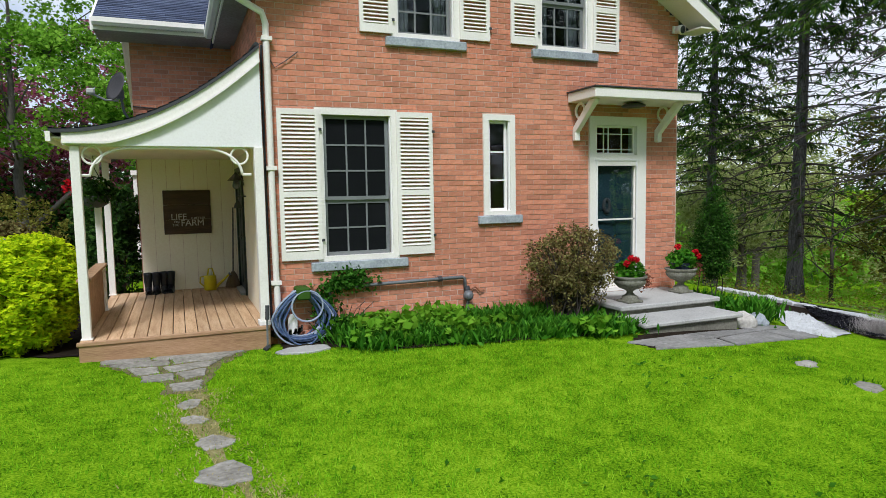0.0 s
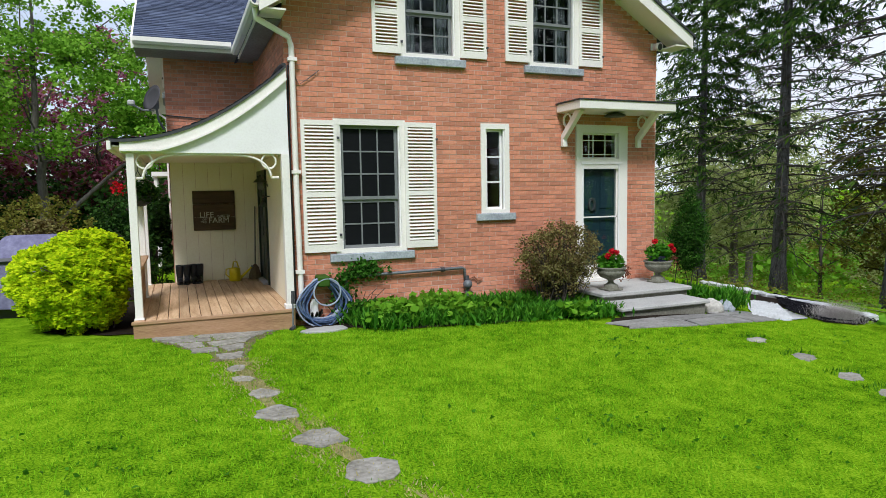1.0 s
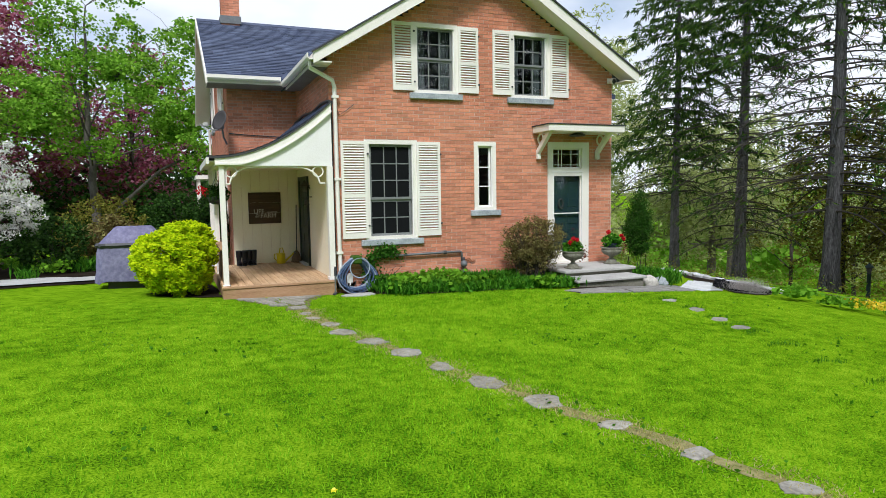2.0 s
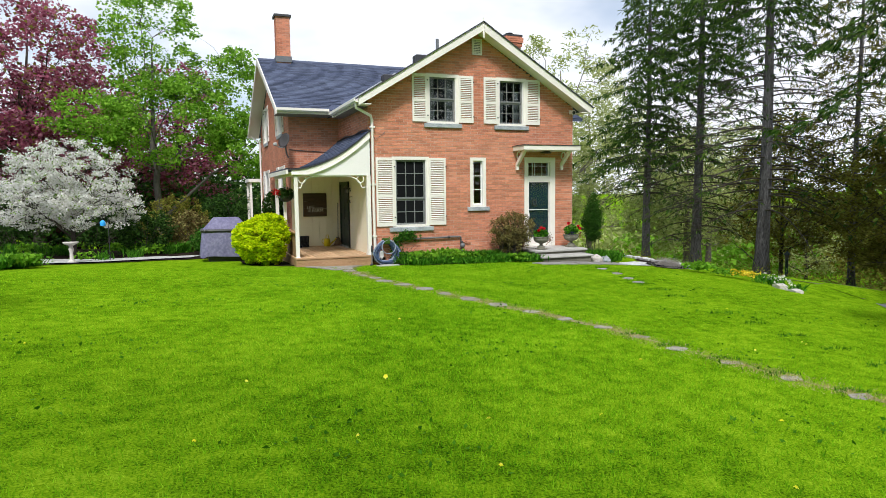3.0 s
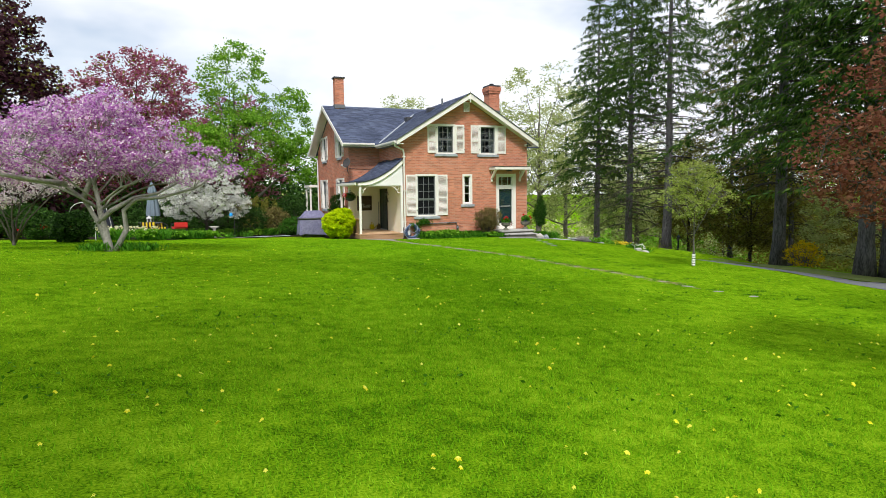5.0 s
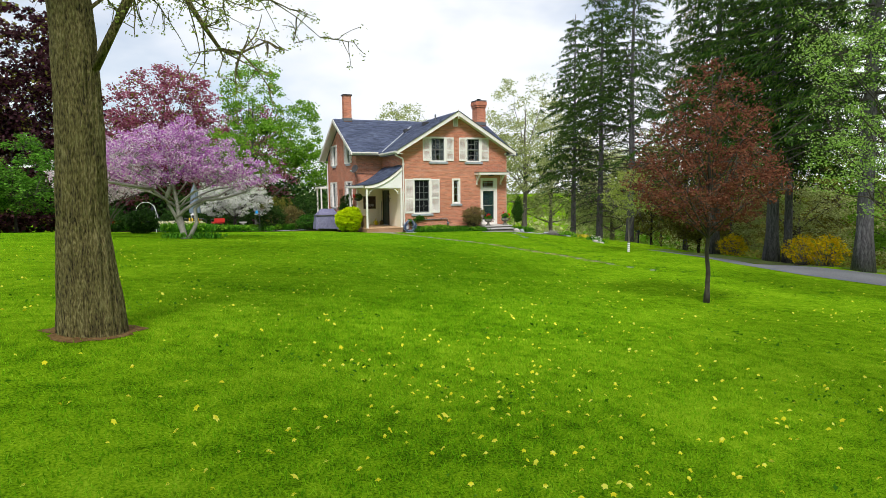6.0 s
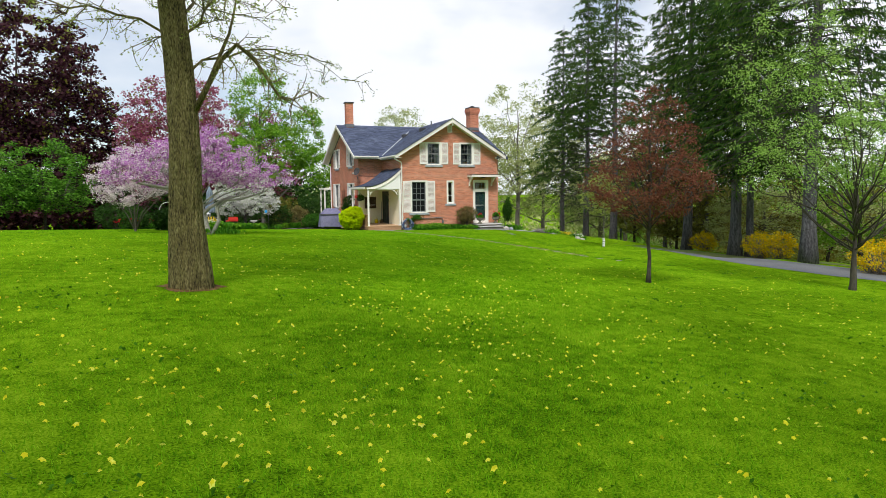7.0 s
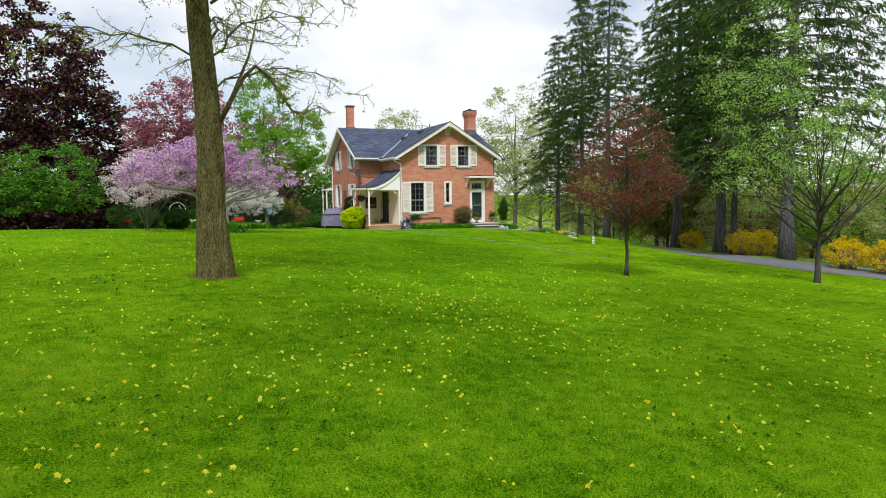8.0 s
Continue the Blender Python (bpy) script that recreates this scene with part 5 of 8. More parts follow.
# ---- stones in the lawn ----
def flat_stone(name, x, y, rx, ry, turn, label, group, seed, thick=0.06, corners=7, lift=0.025, square=0.0, material=None):
    r = rng_of(seed)
    edge = []
    for k in range(corners):
        a = 2 * math.pi * (k + r.uniform(-0.26, 0.26)) / corners + 0.4
        q = r.uniform(0.88, 1.16) * (1.0 + square * 0.12 * (1 - abs(math.cos(2 * a))))
        edge.append((rx * q * math.cos(a), ry * q * math.sin(a)))
    pts = []
    for (p0, q0), (p1, q1) in zip(edge, edge[1:] + edge[:1]):
        for t in (0.10, 0.37, 0.63, 0.90):
            pts.append((p0 + (p1 - p0) * t + r.normal(0, 0.008), q0 + (q1 - q0) * t + r.normal(0, 0.008)))
    n = len(pts)
    c, s = math.cos(turn), math.sin(turn)
    pts = [(x + c * p - s * q, y + s * p + c * q) for p, q in pts]
    g = Geo()
    tilt = r.uniform(-0.012, 0.012)
    v = [(p, q, gz(p, q) + lift - thick) for p, q in pts] + [(p, q, gz(p, q) + lift * 0.6 + tilt * (p - x)) for p, q in pts] + [(x + (p - x) * 0.92, y + (q - y) * 0.92, gz(p, q) + lift + tilt * (p - x)) for p, q in pts]
    f = [(k, (k + 1) % n, (k + 1) % n + n, k + n) for k in range(n)] + [(k + n, (k + 1) % n + n, (k + 1) % n + 2 * n, k + 2 * n) for k in range(n)] + [tuple(2 * n + k for k in range(n))]
    g.add(v, f)
    return whole(name, g, material or FLAG, label, "stepping stone", group)


STEP_LABEL = "grey stepping stone sunk in the lawn"
row = [(-1.23, -2.40, 0.20, 0.19), (-1.19, -2.90, 0.19, 0.16), (-1.06, -3.48, 0.27, 0.22), (-1.03, -4.11, 0.33, 0.27),
       (-0.81, -4.82, 0.37, 0.26), (-0.60, -5.52, 0.34, 0.27), (-0.42, -6.27, 0.31, 0.26), (-0.21, -6.97, 0.34, 0.28), (0.02, -7.68, 0.36, 0.26), (0.28, -8.42, 0.33, 0.26),
       (0.52, -9.12, 0.34, 0.25), (0.74, -9.80, 0.32, 0.26), (0.86, -10.48, 0.34, 0.25), (0.93, -11.18, 0.35, 0.26), (1.10, -11.92, 0.34, 0.25),
       (1.26, -12.62, 0.33, 0.24), (1.46, -13.3, 0.34, 0.24), (1.70, -14.02, 0.33, 0.24), (1.85, -14.80, 0.34, 0.25), (2.02, -15.6, 0.33, 0.24), (2.12, -16.4, 0.33, 0.24), (2.35, -17.2, 0.33, 0.24), (2.68, -17.95, 0.33, 0.24)]
for i, (x, y, a, b) in enumerate(row):
    flat_stone("stepping_stone", x, y, a * (0.56 if y > -8 else 0.50), b * (0.82 if y > -8 else 0.40), 0.3 * math.sin(i * 2.1), STEP_LABEL, "stepping stones from the porch", 100 + i, corners=5 + i % 2, lift=0.012 if y > -10 else 0.005, square=0.7)
row = [(5.21, -3.58), (5.10, -4.36), (4.90, -5.07), (4.79, -5.60), (4.72, -6.05), (4.45, -6.70), (4.24, -7.5), (4.03, -8.3), (3.76, -9.2), (3.60, -10.1), (3.40, -11.0), (3.22, -11.8), (3.05, -12.6), (2.98, -13.4),
       (3.1, -14.4), (3.25, -15.4), (3.42, -16.4), (3.45, -17.5), (3.5, -18.7), (3.7, -19.8), (3.92, -20.9), (4.1, -22.0), (4.3, -23.1)]
for i, (x, y) in enumerate(row):
    flat_stone("stepping_stone", x, y, 0.19 if i < 4 else 0.15, 0.12 if i < 4 else 0.10, 0.5 + 0.3 * math.sin(i * 1.7), "grey stepping stone half grown over by grass", "stepping stones from the front door", 150 + i, corners=6, lift=0.004 if i < 4 else -0.010, square=0.6)
# flagged walk before the porch
for k, quad in enumerate((((-2.10, -0.49), (-1.61, -0.46), (-1.62, -0.29), (-2.12, -0.30)), ((-1.57, -0.46), (-0.62, -0.40), (-0.55, -0.28), (-1.58, -0.29)),
                          ((-1.92, -0.75), (-1.40, -0.74), (-1.42, -0.50), (-2.03, -0.53)), ((-1.37, -0.73), (-0.82, -0.64), (-0.70, -0.44), (-1.37, -0.49)),
                          ((-1.37, -1.13), (-0.97, -0.96), (-0.88, -0.70), (-1.46, -0.86)), ((-1.72, -1.16), (-1.50, -1.12), (-1.52, -0.82), (-1.82, -0.80)),
                          ((-1.62, -1.47), (-1.35, -1.46), (-1.37, -1.20), (-1.68, -1.22)), ((-1.25, -1.48), (-1.07, -1.40), (-1.02, -1.07), (-1.32, -1.19)),
                          ((-1.36, -1.95), (-1.12, -1.91), (-1.08, -1.60), (-1.39, -1.66)))):
    q = wobble(list(quad), 0.013, 200 + k, 5)
    cx, cy = np.mean(q, 0)
    n = len(q)
    v = [(x, w, gz(x, w) - 0.05) for x, w in q] + [(x, w, gz(x, w) + 0.008) for x, w in q] + [(cx + (x - cx) * 0.96, cy + (w - cy) * 0.92, gz(x, w) + 0.018) for x, w in q]
    f = [(i, (i + 1) % n, (i + 1) % n + n, i + n) for i in range(n)] + [(i + n, (i + 1) % n + n, (i + 1) % n + 2 * n, i + 2 * n) for i in range(n)] + [tuple(2 * n + i for i in range(n))]
    whole("flagstone", Geo().add(v, f), FLAG, "pale grey flagstone before the porch", "flagstone", "flagstones before the porch")
patch("flag_bed", wobble([(-2.12, -0.52), (-1.95, -0.80), (-1.72, -1.2), (-1.45, -1.6), (-1.42, -2.0), (-1.05, -2.0), (-0.98, -1.5), (-0.84, -0.9), (-0.55, -0.42), (-0.5, -0.27), (-2.12, -0.27)], 0.03, 18), JOINTSOIL, "earthy joints between the flagstones", "soil", 0.003, 0.3)
# paving before the entrance
patch("paving_bed", wobble([(3.92, -2.12), (4.03, -2.52), (5.1, -2.64), (6.3, -2.52), (6.92, -2.38), (7.4, -1.72), (7.0, -1.5), (6.2, -1.7), (6.15, -1.8), (4.3, -1.8)], 0.02, 17), SOIL, "dark soil in the joints of the paving", "soil", 0.002, 0.3)
PAVING = mat("slate_paving", [(0.14, 0.135, 0.12), (0.25, 0.24, 0.225), (0.36, 0.35, 0.33)], 2.4, 22, 0.7, 0.5, spread=0.12)
for i, outline in enumerate((((3.97, -2.58), (5.08, -2.70), (5.13, -2.36), (4.05, -2.46)), ((5.12, -2.70), (6.28, -2.58), (6.33, -2.04), (5.18, -2.35)), ((6.32, -2.58), (6.98, -2.42), (7.46, -1.75), (6.38, -2.02)),
                             ((4.05, -2.42), (5.14, -2.32), (4.84, -2.05), (3.88, -2.14)), ((5.20, -2.31), (6.33, -2.00), (6.12, -1.89), (4.88, -2.03)), ((6.40, -1.98), (7.42, -1.71), (7.02, -1.47), (6.22, -1.74)))):
    r = rng_of(240 + i)
    q = wobble(list(outline), 0.007, 241 + i, 4)
    cx, cy = np.mean(q, 0)
    n = len(q)
    v = [(x, y, gz(x, y) - 0.05) for x, y in q] + [(x, y, gz(x, y) + 0.010) for x, y in q] + [(cx + (x - cx) * 0.985, cy + (y - cy) * 0.97, gz(x, y) + 0.018) for x, y in q]
    f = [(k, (k + 1) % n, (k + 1) % n + n, k + n) for k in range(n)] + [(k + n, (k + 1) % n + n, (k + 1) % n + 2 * n, k + 2 * n) for k in range(n)] + [tuple(2 * n + k for k in range(n))]
    whole("paving_slab", Geo().add(v, f), PAVING, "wide grey slate paving slab before the entrance steps", "paving slab", "paving slabs at the entrance")
flat_stone("hose_slab", 0.15, -0.58, 0.36, 0.2, 0.1, "flat grey stone under the garden hose", "", 260, lift=0.03, square=0.8, material=CONCRETE)


def boulder(name, x, y, r0, label, group, seed, material=STONE, squash=0.7):
    bm = bmesh.new()
    bmesh.ops.create_icosphere(bm, subdivisions=3, radius=r0)
    off = Vector((seed * 1.7, seed * 0.9, 3.1))
    for v in bm.verts:
        v.co *= 1 + 0.35 * noise.noise(v.co / r0 * 1.1 + off) + 0.12 * noise.noise(v.co / r0 * 3.3 + off)
        v.co.z *= squash
    bmesh.ops.translate(bm, verts=bm.verts, vec=(x, y, gz(x, y) + r0 * squash * 0.55))
    me = bpy.data.meshes.new(name)
    bm.to_mesh(me)
    bm.free()
    me.materials.append(material)
    me.shade_smooth()
    return tagged(new(name, me), label, "rock", group)


PALEROCK = mat("pale_limestone", [(0.34, 0.31, 0.27), (0.52, 0.49, 0.44), (0.68, 0.66, 0.62)], 4, 25, 0.9, 0.8)
boulder("rock", 6.40, -1.62, 0.20, "pale rounded limestone rock by the steps", "rocks by the steps", 3, PALEROCK)
boulder("rock", 6.82, -1.50, 0.17, "grey-brown rock by the steps", "rocks by the steps", 5, STONE)
WHITEROCK = mat("white_limestone", [(0.38, 0.385, 0.39), (0.53, 0.535, 0.54), (0.66, 0.665, 0.67)], 4, 25, 0.9, 0.8)
edge = np.array([(11.75, 3.9), (11.35, 2.6), (11.0, 1.4), (10.75, 0.4), (10.25, -1.1), (9.6, -2.3)])
run = np.concatenate([[0], np.cumsum(np.linalg.norm(np.diff(edge, axis=0), axis=1))])
r = rng_of(279)
s = 0.0
for i in range(15):
    w = r.uniform(0.32, 0.62)
    p = [np.array([np.interp(s + q, run, edge[:, 0]), np.interp(s + q, run, edge[:, 1])]) for q in (0.02, w)]
    side = np.array([-(p[1] - p[0])[1], (p[1] - p[0])[0]]) / np.linalg.norm(p[1] - p[0]) * r.uniform(0.10, 0.16)
    q = wobble([tuple(p[0] - side), tuple(p[1] - side), tuple(p[1] + side), tuple(p[0] + side)], 0.02, 280 + i, 3)
    cx, cy = np.mean(q, 0)
    h = r.uniform(0.07, 0.12)
    n = len(q)
    v = [(x, y, gz(x, y) - 0.05) for x, y in q] + [(x + r.normal(0, 0.008), y + r.normal(0, 0.008), gz(x, y) + h * 0.75) for x, y in q] + [(cx + (x - cx) * 0.8, cy + (y - cy) * 0.75, gz(x, y) + h + r.normal(0, 0.006)) for x, y in q]
    f = [(k, (k + 1) % n, (k + 1) % n + n, k + n) for k in range(n)] + [(k + n, (k + 1) % n + n, (k + 1) % n + 2 * n, k + 2 * n) for k in range(n)] + [tuple(2 * n + k for k in range(n))]
    whole("edging_rock", Geo().add(v, f), WHITEROCK, "flat pale limestone edging rock behind the mulch", "rock", "limestone edging")
    s += w + 0.03
    if s > run[-1] - 0.4:
        break
for x, y, w, turn in ((8.90, -6.0, 0.17, 72), (8.96, -6.40, 0.15, 80)):
    z = gz(x, y)
    whole("edging_rock", Geo().prism([(-w, -0.12), (w, -0.10), (w * 0.96, 0.10), (w * 0.3, 0.13), (-w * 0.92, 0.09)], "y", -0.11, 0.11).moved(pose(x, y, z, 0, 0, turn)), PALEROCK, "squared pale limestone block at the lawn's edge", "rock", "limestone edging")
r = rng_of(77)
n = 5200
px = np.stack([r.uniform(7.0, 9.7, n), r.uniform(-2.5, 0.35, n)], -1)
keepm = np.abs((px[:, 0] - 7.2) * 0.69 - (px[:, 1] + 2.15) * 0.72) < 0.30
px = px[keepm]
g = Geo()
for x, y in px:
    s = r.uniform(0.012, 0.026)
    z = gz(x, y) + 0.016
    g.add([(x - s, y, z), (x + s * 0.6, y + s, z), (x + s * 0.7, y - s * 0.8, z), (x, y, z + s * 1.1)], [(0, 3, 1), (1, 3, 2), (2, 3, 0)])
CHIP = mat("bark_chips", [(0.006, 0.006, 0.008), (0.014, 0.014, 0.017), (0.034, 0.033, 0.038)], 20, 60, 1.0, 0.5, island=0.5, specular=0.05)
chips = Geo()
for i in range(5200):
    t = r.random()
    x = np.interp(t, (0, 0.35, 1), (11.0, 10.3, 8.7)) + r.uniform(-0.75, 0.55)
    y = np.interp(t, (0, 0.35, 1), (1.9, 0.2, -2.3)) + r.uniform(-0.4, 0.4)
    if y < -2.75 or (x - 7.2) * 0.69 - (y + 2.15) * 0.72 < 0.36:
        continue
    s, a, z = r.uniform(0.02, 0.055), r.uniform(0, 6.28), gz(x, y) + 0.045
    c, d = math.cos(a), math.sin(a)
    chips.add([(x - s * c, y - s * d, z), (x + s * 0.4 * d, y - s * 0.4 * c, z + r.uniform(0.0, 0.03)), (x + s * c, y + s * d, z + r.uniform(0.0, 0.02)), (x - s * 0.4 * d, y + s * 0.4 * c, z + 0.03)], [(0, 1, 2), (0, 2, 3)])
tagged(part("mulch_chips", chips, CHIP), "black bark chips of the mulch", "mulch", kind="stuff")
tagged(part("gravel_stones", g, WHITEROCK), "white crushed stones in the strip by the entrance", "gravel", kind="stuff")

# ---- gas pipe and meter, hose ----
gas = thing("gas_meter", 2.6, -0.1, 0.3, "grey gas regulator and pipe on the brick wall", "gas meter")
part("pipe", Geo().tube([(0.60, -0.07, 0.12), (0.60, -0.07, 0.79), (0.66, -0.07, 0.80), (2.42, -0.07, 0.82), (2.56, -0.07, 0.82), (2.60, -0.07, 0.80), (2.61, -0.08, 0.60)], 0.026, 8), GALV, gas, smooth=True)
part("regulator", Geo().lathe([(0.02, -0.08), (0.05, -0.07), (0.078, -0.015), (0.078, 0.015), (0.05, 0.07), (0.025, 0.08)], 0, 0, 0, 16).moved(pose(2.63, -0.13, 0.55, 90)), GALV, gas, smooth=True)
part("valve", Geo().lathe([(0.035, 0.0), (0.045, 0.04), (0.03, 0.09)], 2.63, -0.10, 0.60, 10), DARKGREY, gas)
part("riser", Geo().tube([(2.63, -0.10, 0.05), (2.63, -0.10, 0.47)], 0.03, 8), GALV, gas)
part("union", Geo().tube([(2.18, -0.07, 0.815), (2.24, -0.07, 0.817)], 0.04, 8), DARKGREY, gas)
COPPER = mat("rusty_copper", [(0.20, 0.07, 0.03), (0.32, 0.13, 0.06)], 6, 40, 0.6, 0.3)
part("wire", Geo().tube([(2.70, -0.04, 0.62), (2.78, -0.05, 0.66), (2.86, -0.05, 0.58), (2.93, -0.04, 0.60)], 0.012, 5), COPPER, gas)

hose = thing("garden_hose", 0.2, -0.15, 0.5, "coils of blue-grey garden hose on a green wall hanger", "garden hose")
HOSEBLUE = mat("blue_hose", [(0.035, 0.055, 0.14), (0.07, 0.11, 0.22), (0.16, 0.20, 0.30)], 5, 20, 0.4, 0.1, island=0.35)
HOSEPALE = mat("pale_hose", [(0.25, 0.30, 0.42), (0.42, 0.46, 0.55)], 5, 20, 0.4, 0.1)
r = rng_of(88)
for i in range(20):
    w, h = r.uniform(0.23, 0.41), r.uniform(0.30, 0.37)
    cxh, top = 0.21 + r.normal(0, 0.025), 0.80 + r.normal(0, 0.02)
    y = -0.05 - i * 0.011
    loop = []
    for t in np.linspace(0, 2 * math.pi, 32, endpoint=False):
        s = math.sin(t)
        loop.append((cxh + w * math.cos(t) * (1.0 - 0.38 * max(0.0, s)) + 0.01 * math.sin(3 * t + i), y, top - h + h * s))
    part("coil", Geo().tube(loop, 0.0125, 6, True), HOSEBLUE if i % 4 else HOSEPALE, hose)
part("coil", Geo().tube([(0.26 + 0.20 * math.cos(t), -0.29, 0.62 + 0.20 * math.sin(t)) for t in np.linspace(0, 2 * math.pi, 28, endpoint=False)], 0.0125, 6, True), HOSEPALE, hose)
part("hanger", Geo().box(0.13, 0.31, -0.30, -0.015, 0.70, 0.86), L_BUSH, hose, "dark green hose hanger", 0.02)
part("sprayer", Geo().tube([(0.36, -0.20, 0.22), (0.40, -0.22, 0.30), (0.46, -0.24, 0.33)], [0.02, 0.025, 0.03], 8), HOSEPALE, hose)
whole("white_bottle", Geo().prism([(0.03, 0.18), (0.15, 0.18), (0.15, 0.44), (0.12, 0.50), (0.06, 0.50), (0.03, 0.44)], "y", -0.14, -0.08), WHITE, "white plastic bottle standing behind the hose", "bottle", bevel=0.01)
rodt = thing("hand_spade", -0.28, -0.36, 0.1, "black and grey tool leaning at the porch corner", "garden tool")
part("shaft", Geo().tube([(-0.27, -0.36, 0.14), (-0.26, -0.34, 0.56)], 0.014, 6), GALV, rodt)
part("grip", Geo().tube([(-0.26, -0.34, 0.50), (-0.25, -0.33, 0.68)], 0.026, 8), DARKGREY, rodt)
part("foot", Geo().tube([(-0.31, -0.40, 0.13), (-0.25, -0.34, 0.16)], 0.03, 6), DARKGREY, rodt)

flood = thing("security_lamp", 6.5, -0.1, 4.62, "white security lamp under the eave at the house corner, unlit", "lamp")
part("mount", Geo().box(6.44, 6.54, -0.06, -0.014, 4.60, 4.72), WHITE, flood, bevel=0.01)
part("housing", Geo().lathe([(0.03, 0.0), (0.06, 0.02), (0.075, 0.10), (0.075, 0.13)], 0, 0, 0, 16).moved(pose(6.50, -0.06, 4.66, 100, 0, 10)), WHITE, flood, smooth=True)
part("lens", Geo().lathe([(0.0, 0.0), (0.05, 0.01), (0.062, 0.0)], 0, 0, 0.131, 16).moved(pose(6.50, -0.06, 4.66, 100, 0, 10)), DARKGREY, flood, "dark glass lens")

# ---- urns ----
URNSTONE = mat("lichened_urn_stone", [(0.075, 0.075, 0.05), (0.17, 0.165, 0.125), (0.30, 0.29, 0.25)], 6, 35, 0.9, 0.6)
URN_PROFILE = [(0.135, 0.0), (0.135, 0.045), (0.115, 0.05), (0.12, 0.085), (0.09, 0.10), (0.05, 0.13), (0.045, 0.16), (0.08, 0.185), (0.17, 0.22), (0.225, 0.28), (0.235, 0.33), (0.215, 0.345), (0.25, 0.365), (0.25, 0.39), (0.21, 0.39), (0.18, 0.33), (0.0, 0.32)]


def urn(x, y, z, label):
    u = thing("urn", x, y, z, label, "urn", "stone urns at the entrance")
    body = part("bowl", Geo().lathe(URN_PROFILE, x, y, z, 24), URNSTONE, u, smooth=True)
    for k in range(18):
        a = 2 * math.pi * k / 18
        part("gadroon", Geo().tube([(x + q * math.cos(a), y + q * math.sin(a), z + h) for q, h in ((0.10, 0.19), (0.175, 0.222), (0.222, 0.275), (0.232, 0.32))], [0.008, 0.018, 0.022, 0.016], 6), URNSTONE, body)
    part("plinth", Geo().box(x - 0.14, x + 0.14, y - 0.14, y + 0.14, z, z + 0.035), URNSTONE, u, bevel=0.008)
    return u


urn(4.88, -0.95, 0.396, "weathered stone urn planted with red geraniums on the landing")
urn(6.17, -0.60, 0.396, "grey stone urn with red geraniums and trailing plants")
whole("plastic_pot", Geo().lathe([(0.12, 0.0), (0.16, 0.14), (0.165, 0.16), (0.14, 0.16), (0.13, 0.05), (0.0, 0.05)], 6.17, -0.60, 0.72, 16), mat("blue_plastic", [(0.015, 0.02, 0.05), (0.03, 0.035, 0.08)], 4, 30, 0.4, 0.05), "dark blue plastic pot set in the urn", "flower pot")
whole("dark_planter", Geo().lathe([(0.14, 0.0), (0.18, 0.30), (0.19, 0.32), (0.16, 0.32), (0.15, 0.1), (0.0, 0.1)], 6.80, 0.2, gz(6.8, 0.2), 16), DARKGREY, "black planter standing at the house corner", "planter")
# worn dry strip round the stepping stones
DRYSOIL = mat("dry_soil_and_thatch", [(0.10, 0.115, 0.025), (0.22, 0.20, 0.07), (0.36, 0.31, 0.15)], 6, 40, 0.98, 0.8)
trail = [(-1.2, -2.0), (-1.15, -2.95), (-1.03, -4.05), (-0.6, -5.45), (-0.2, -6.95), (0.28, -8.4), (0.74, -9.8), (0.93, -11.2), (1.26, -12.65), (1.70, -14.05), (2.02, -15.6), (2.2, -16.8)]
r = rng_of(270)
left = [(x - 0.045 + r.normal(0, 0.03), y + r.normal(0, 0.05)) for x, y in trail]
right = [(x + 0.055 + r.normal(0, 0.03), y + r.normal(0, 0.05)) for x, y in trail[::-1]]
patch("worn_trail", wobble(left + right, 0.05, 271, 5), DRYSOIL, "worn strip of dry grass and soil round the stepping stones", "trail", 0.003, 0.5)

# ---- plants: tools ----
def rand_unit(r, n):
    v = r.normal(size=(n, 3))
    return v / (np.linalg.norm(v, axis=1)[:, None] + 1e-9)


def leaves(r, centres, size, width=0.6, flat=0.5, vary=0.35):
    """Diamond leaves at the centres, turned at random, lying flatter as flat nears 1."""
    n = len(centres)
    a = rand_unit(r, n)
    a[:, 2] *= 1 - flat
    a /= np.linalg.norm(a, axis=1)[:, None] + 1e-9
    q = rand_unit(r, n)
    b = np.cross(a, q)
    b[:, 2] *= 1 - flat * 0.6
    b /= np.linalg.norm(b, axis=1)[:, None] + 1e-9
    L = size * r.uniform(1 - vary, 1 + vary, n)[:, None] / 2
    W = L * width
    fold = np.cross(a, b) * L * 0.25
    return np.stack([centres - a * L, centres + b * W + fold, centres + a * L, centres - b * W + fold], 1)


def blades(r, base, height, width, lean=0.5):
    """Pointed blades rising from base points."""
    n = len(base)
    t = r.uniform(0, 2 * np.pi, n)
    d = np.stack([np.cos(t), np.sin(t), np.zeros(n)], -1)
    side = np.stack([-np.sin(t), np.cos(t), np.zeros(n)], -1)
    h = height * r.uniform(0.6, 1.3, n)[:, None]
    tip = base + d * h * lean * r.uniform(0.2, 1.0, n)[:, None] + np.array([0, 0, 1.0]) * h
    w = width * r.uniform(0.7, 1.3, n)[:, None] / 2
    return np.stack([base - side * w, base + side * w, tip], 1)


def bezier(p0, p1, p2, n):
    t = np.linspace(0, 1, n)[:, None]
    return (1 - t) ** 2 * p0 + 2 * t * (1 - t) * p1 + t * t * p2


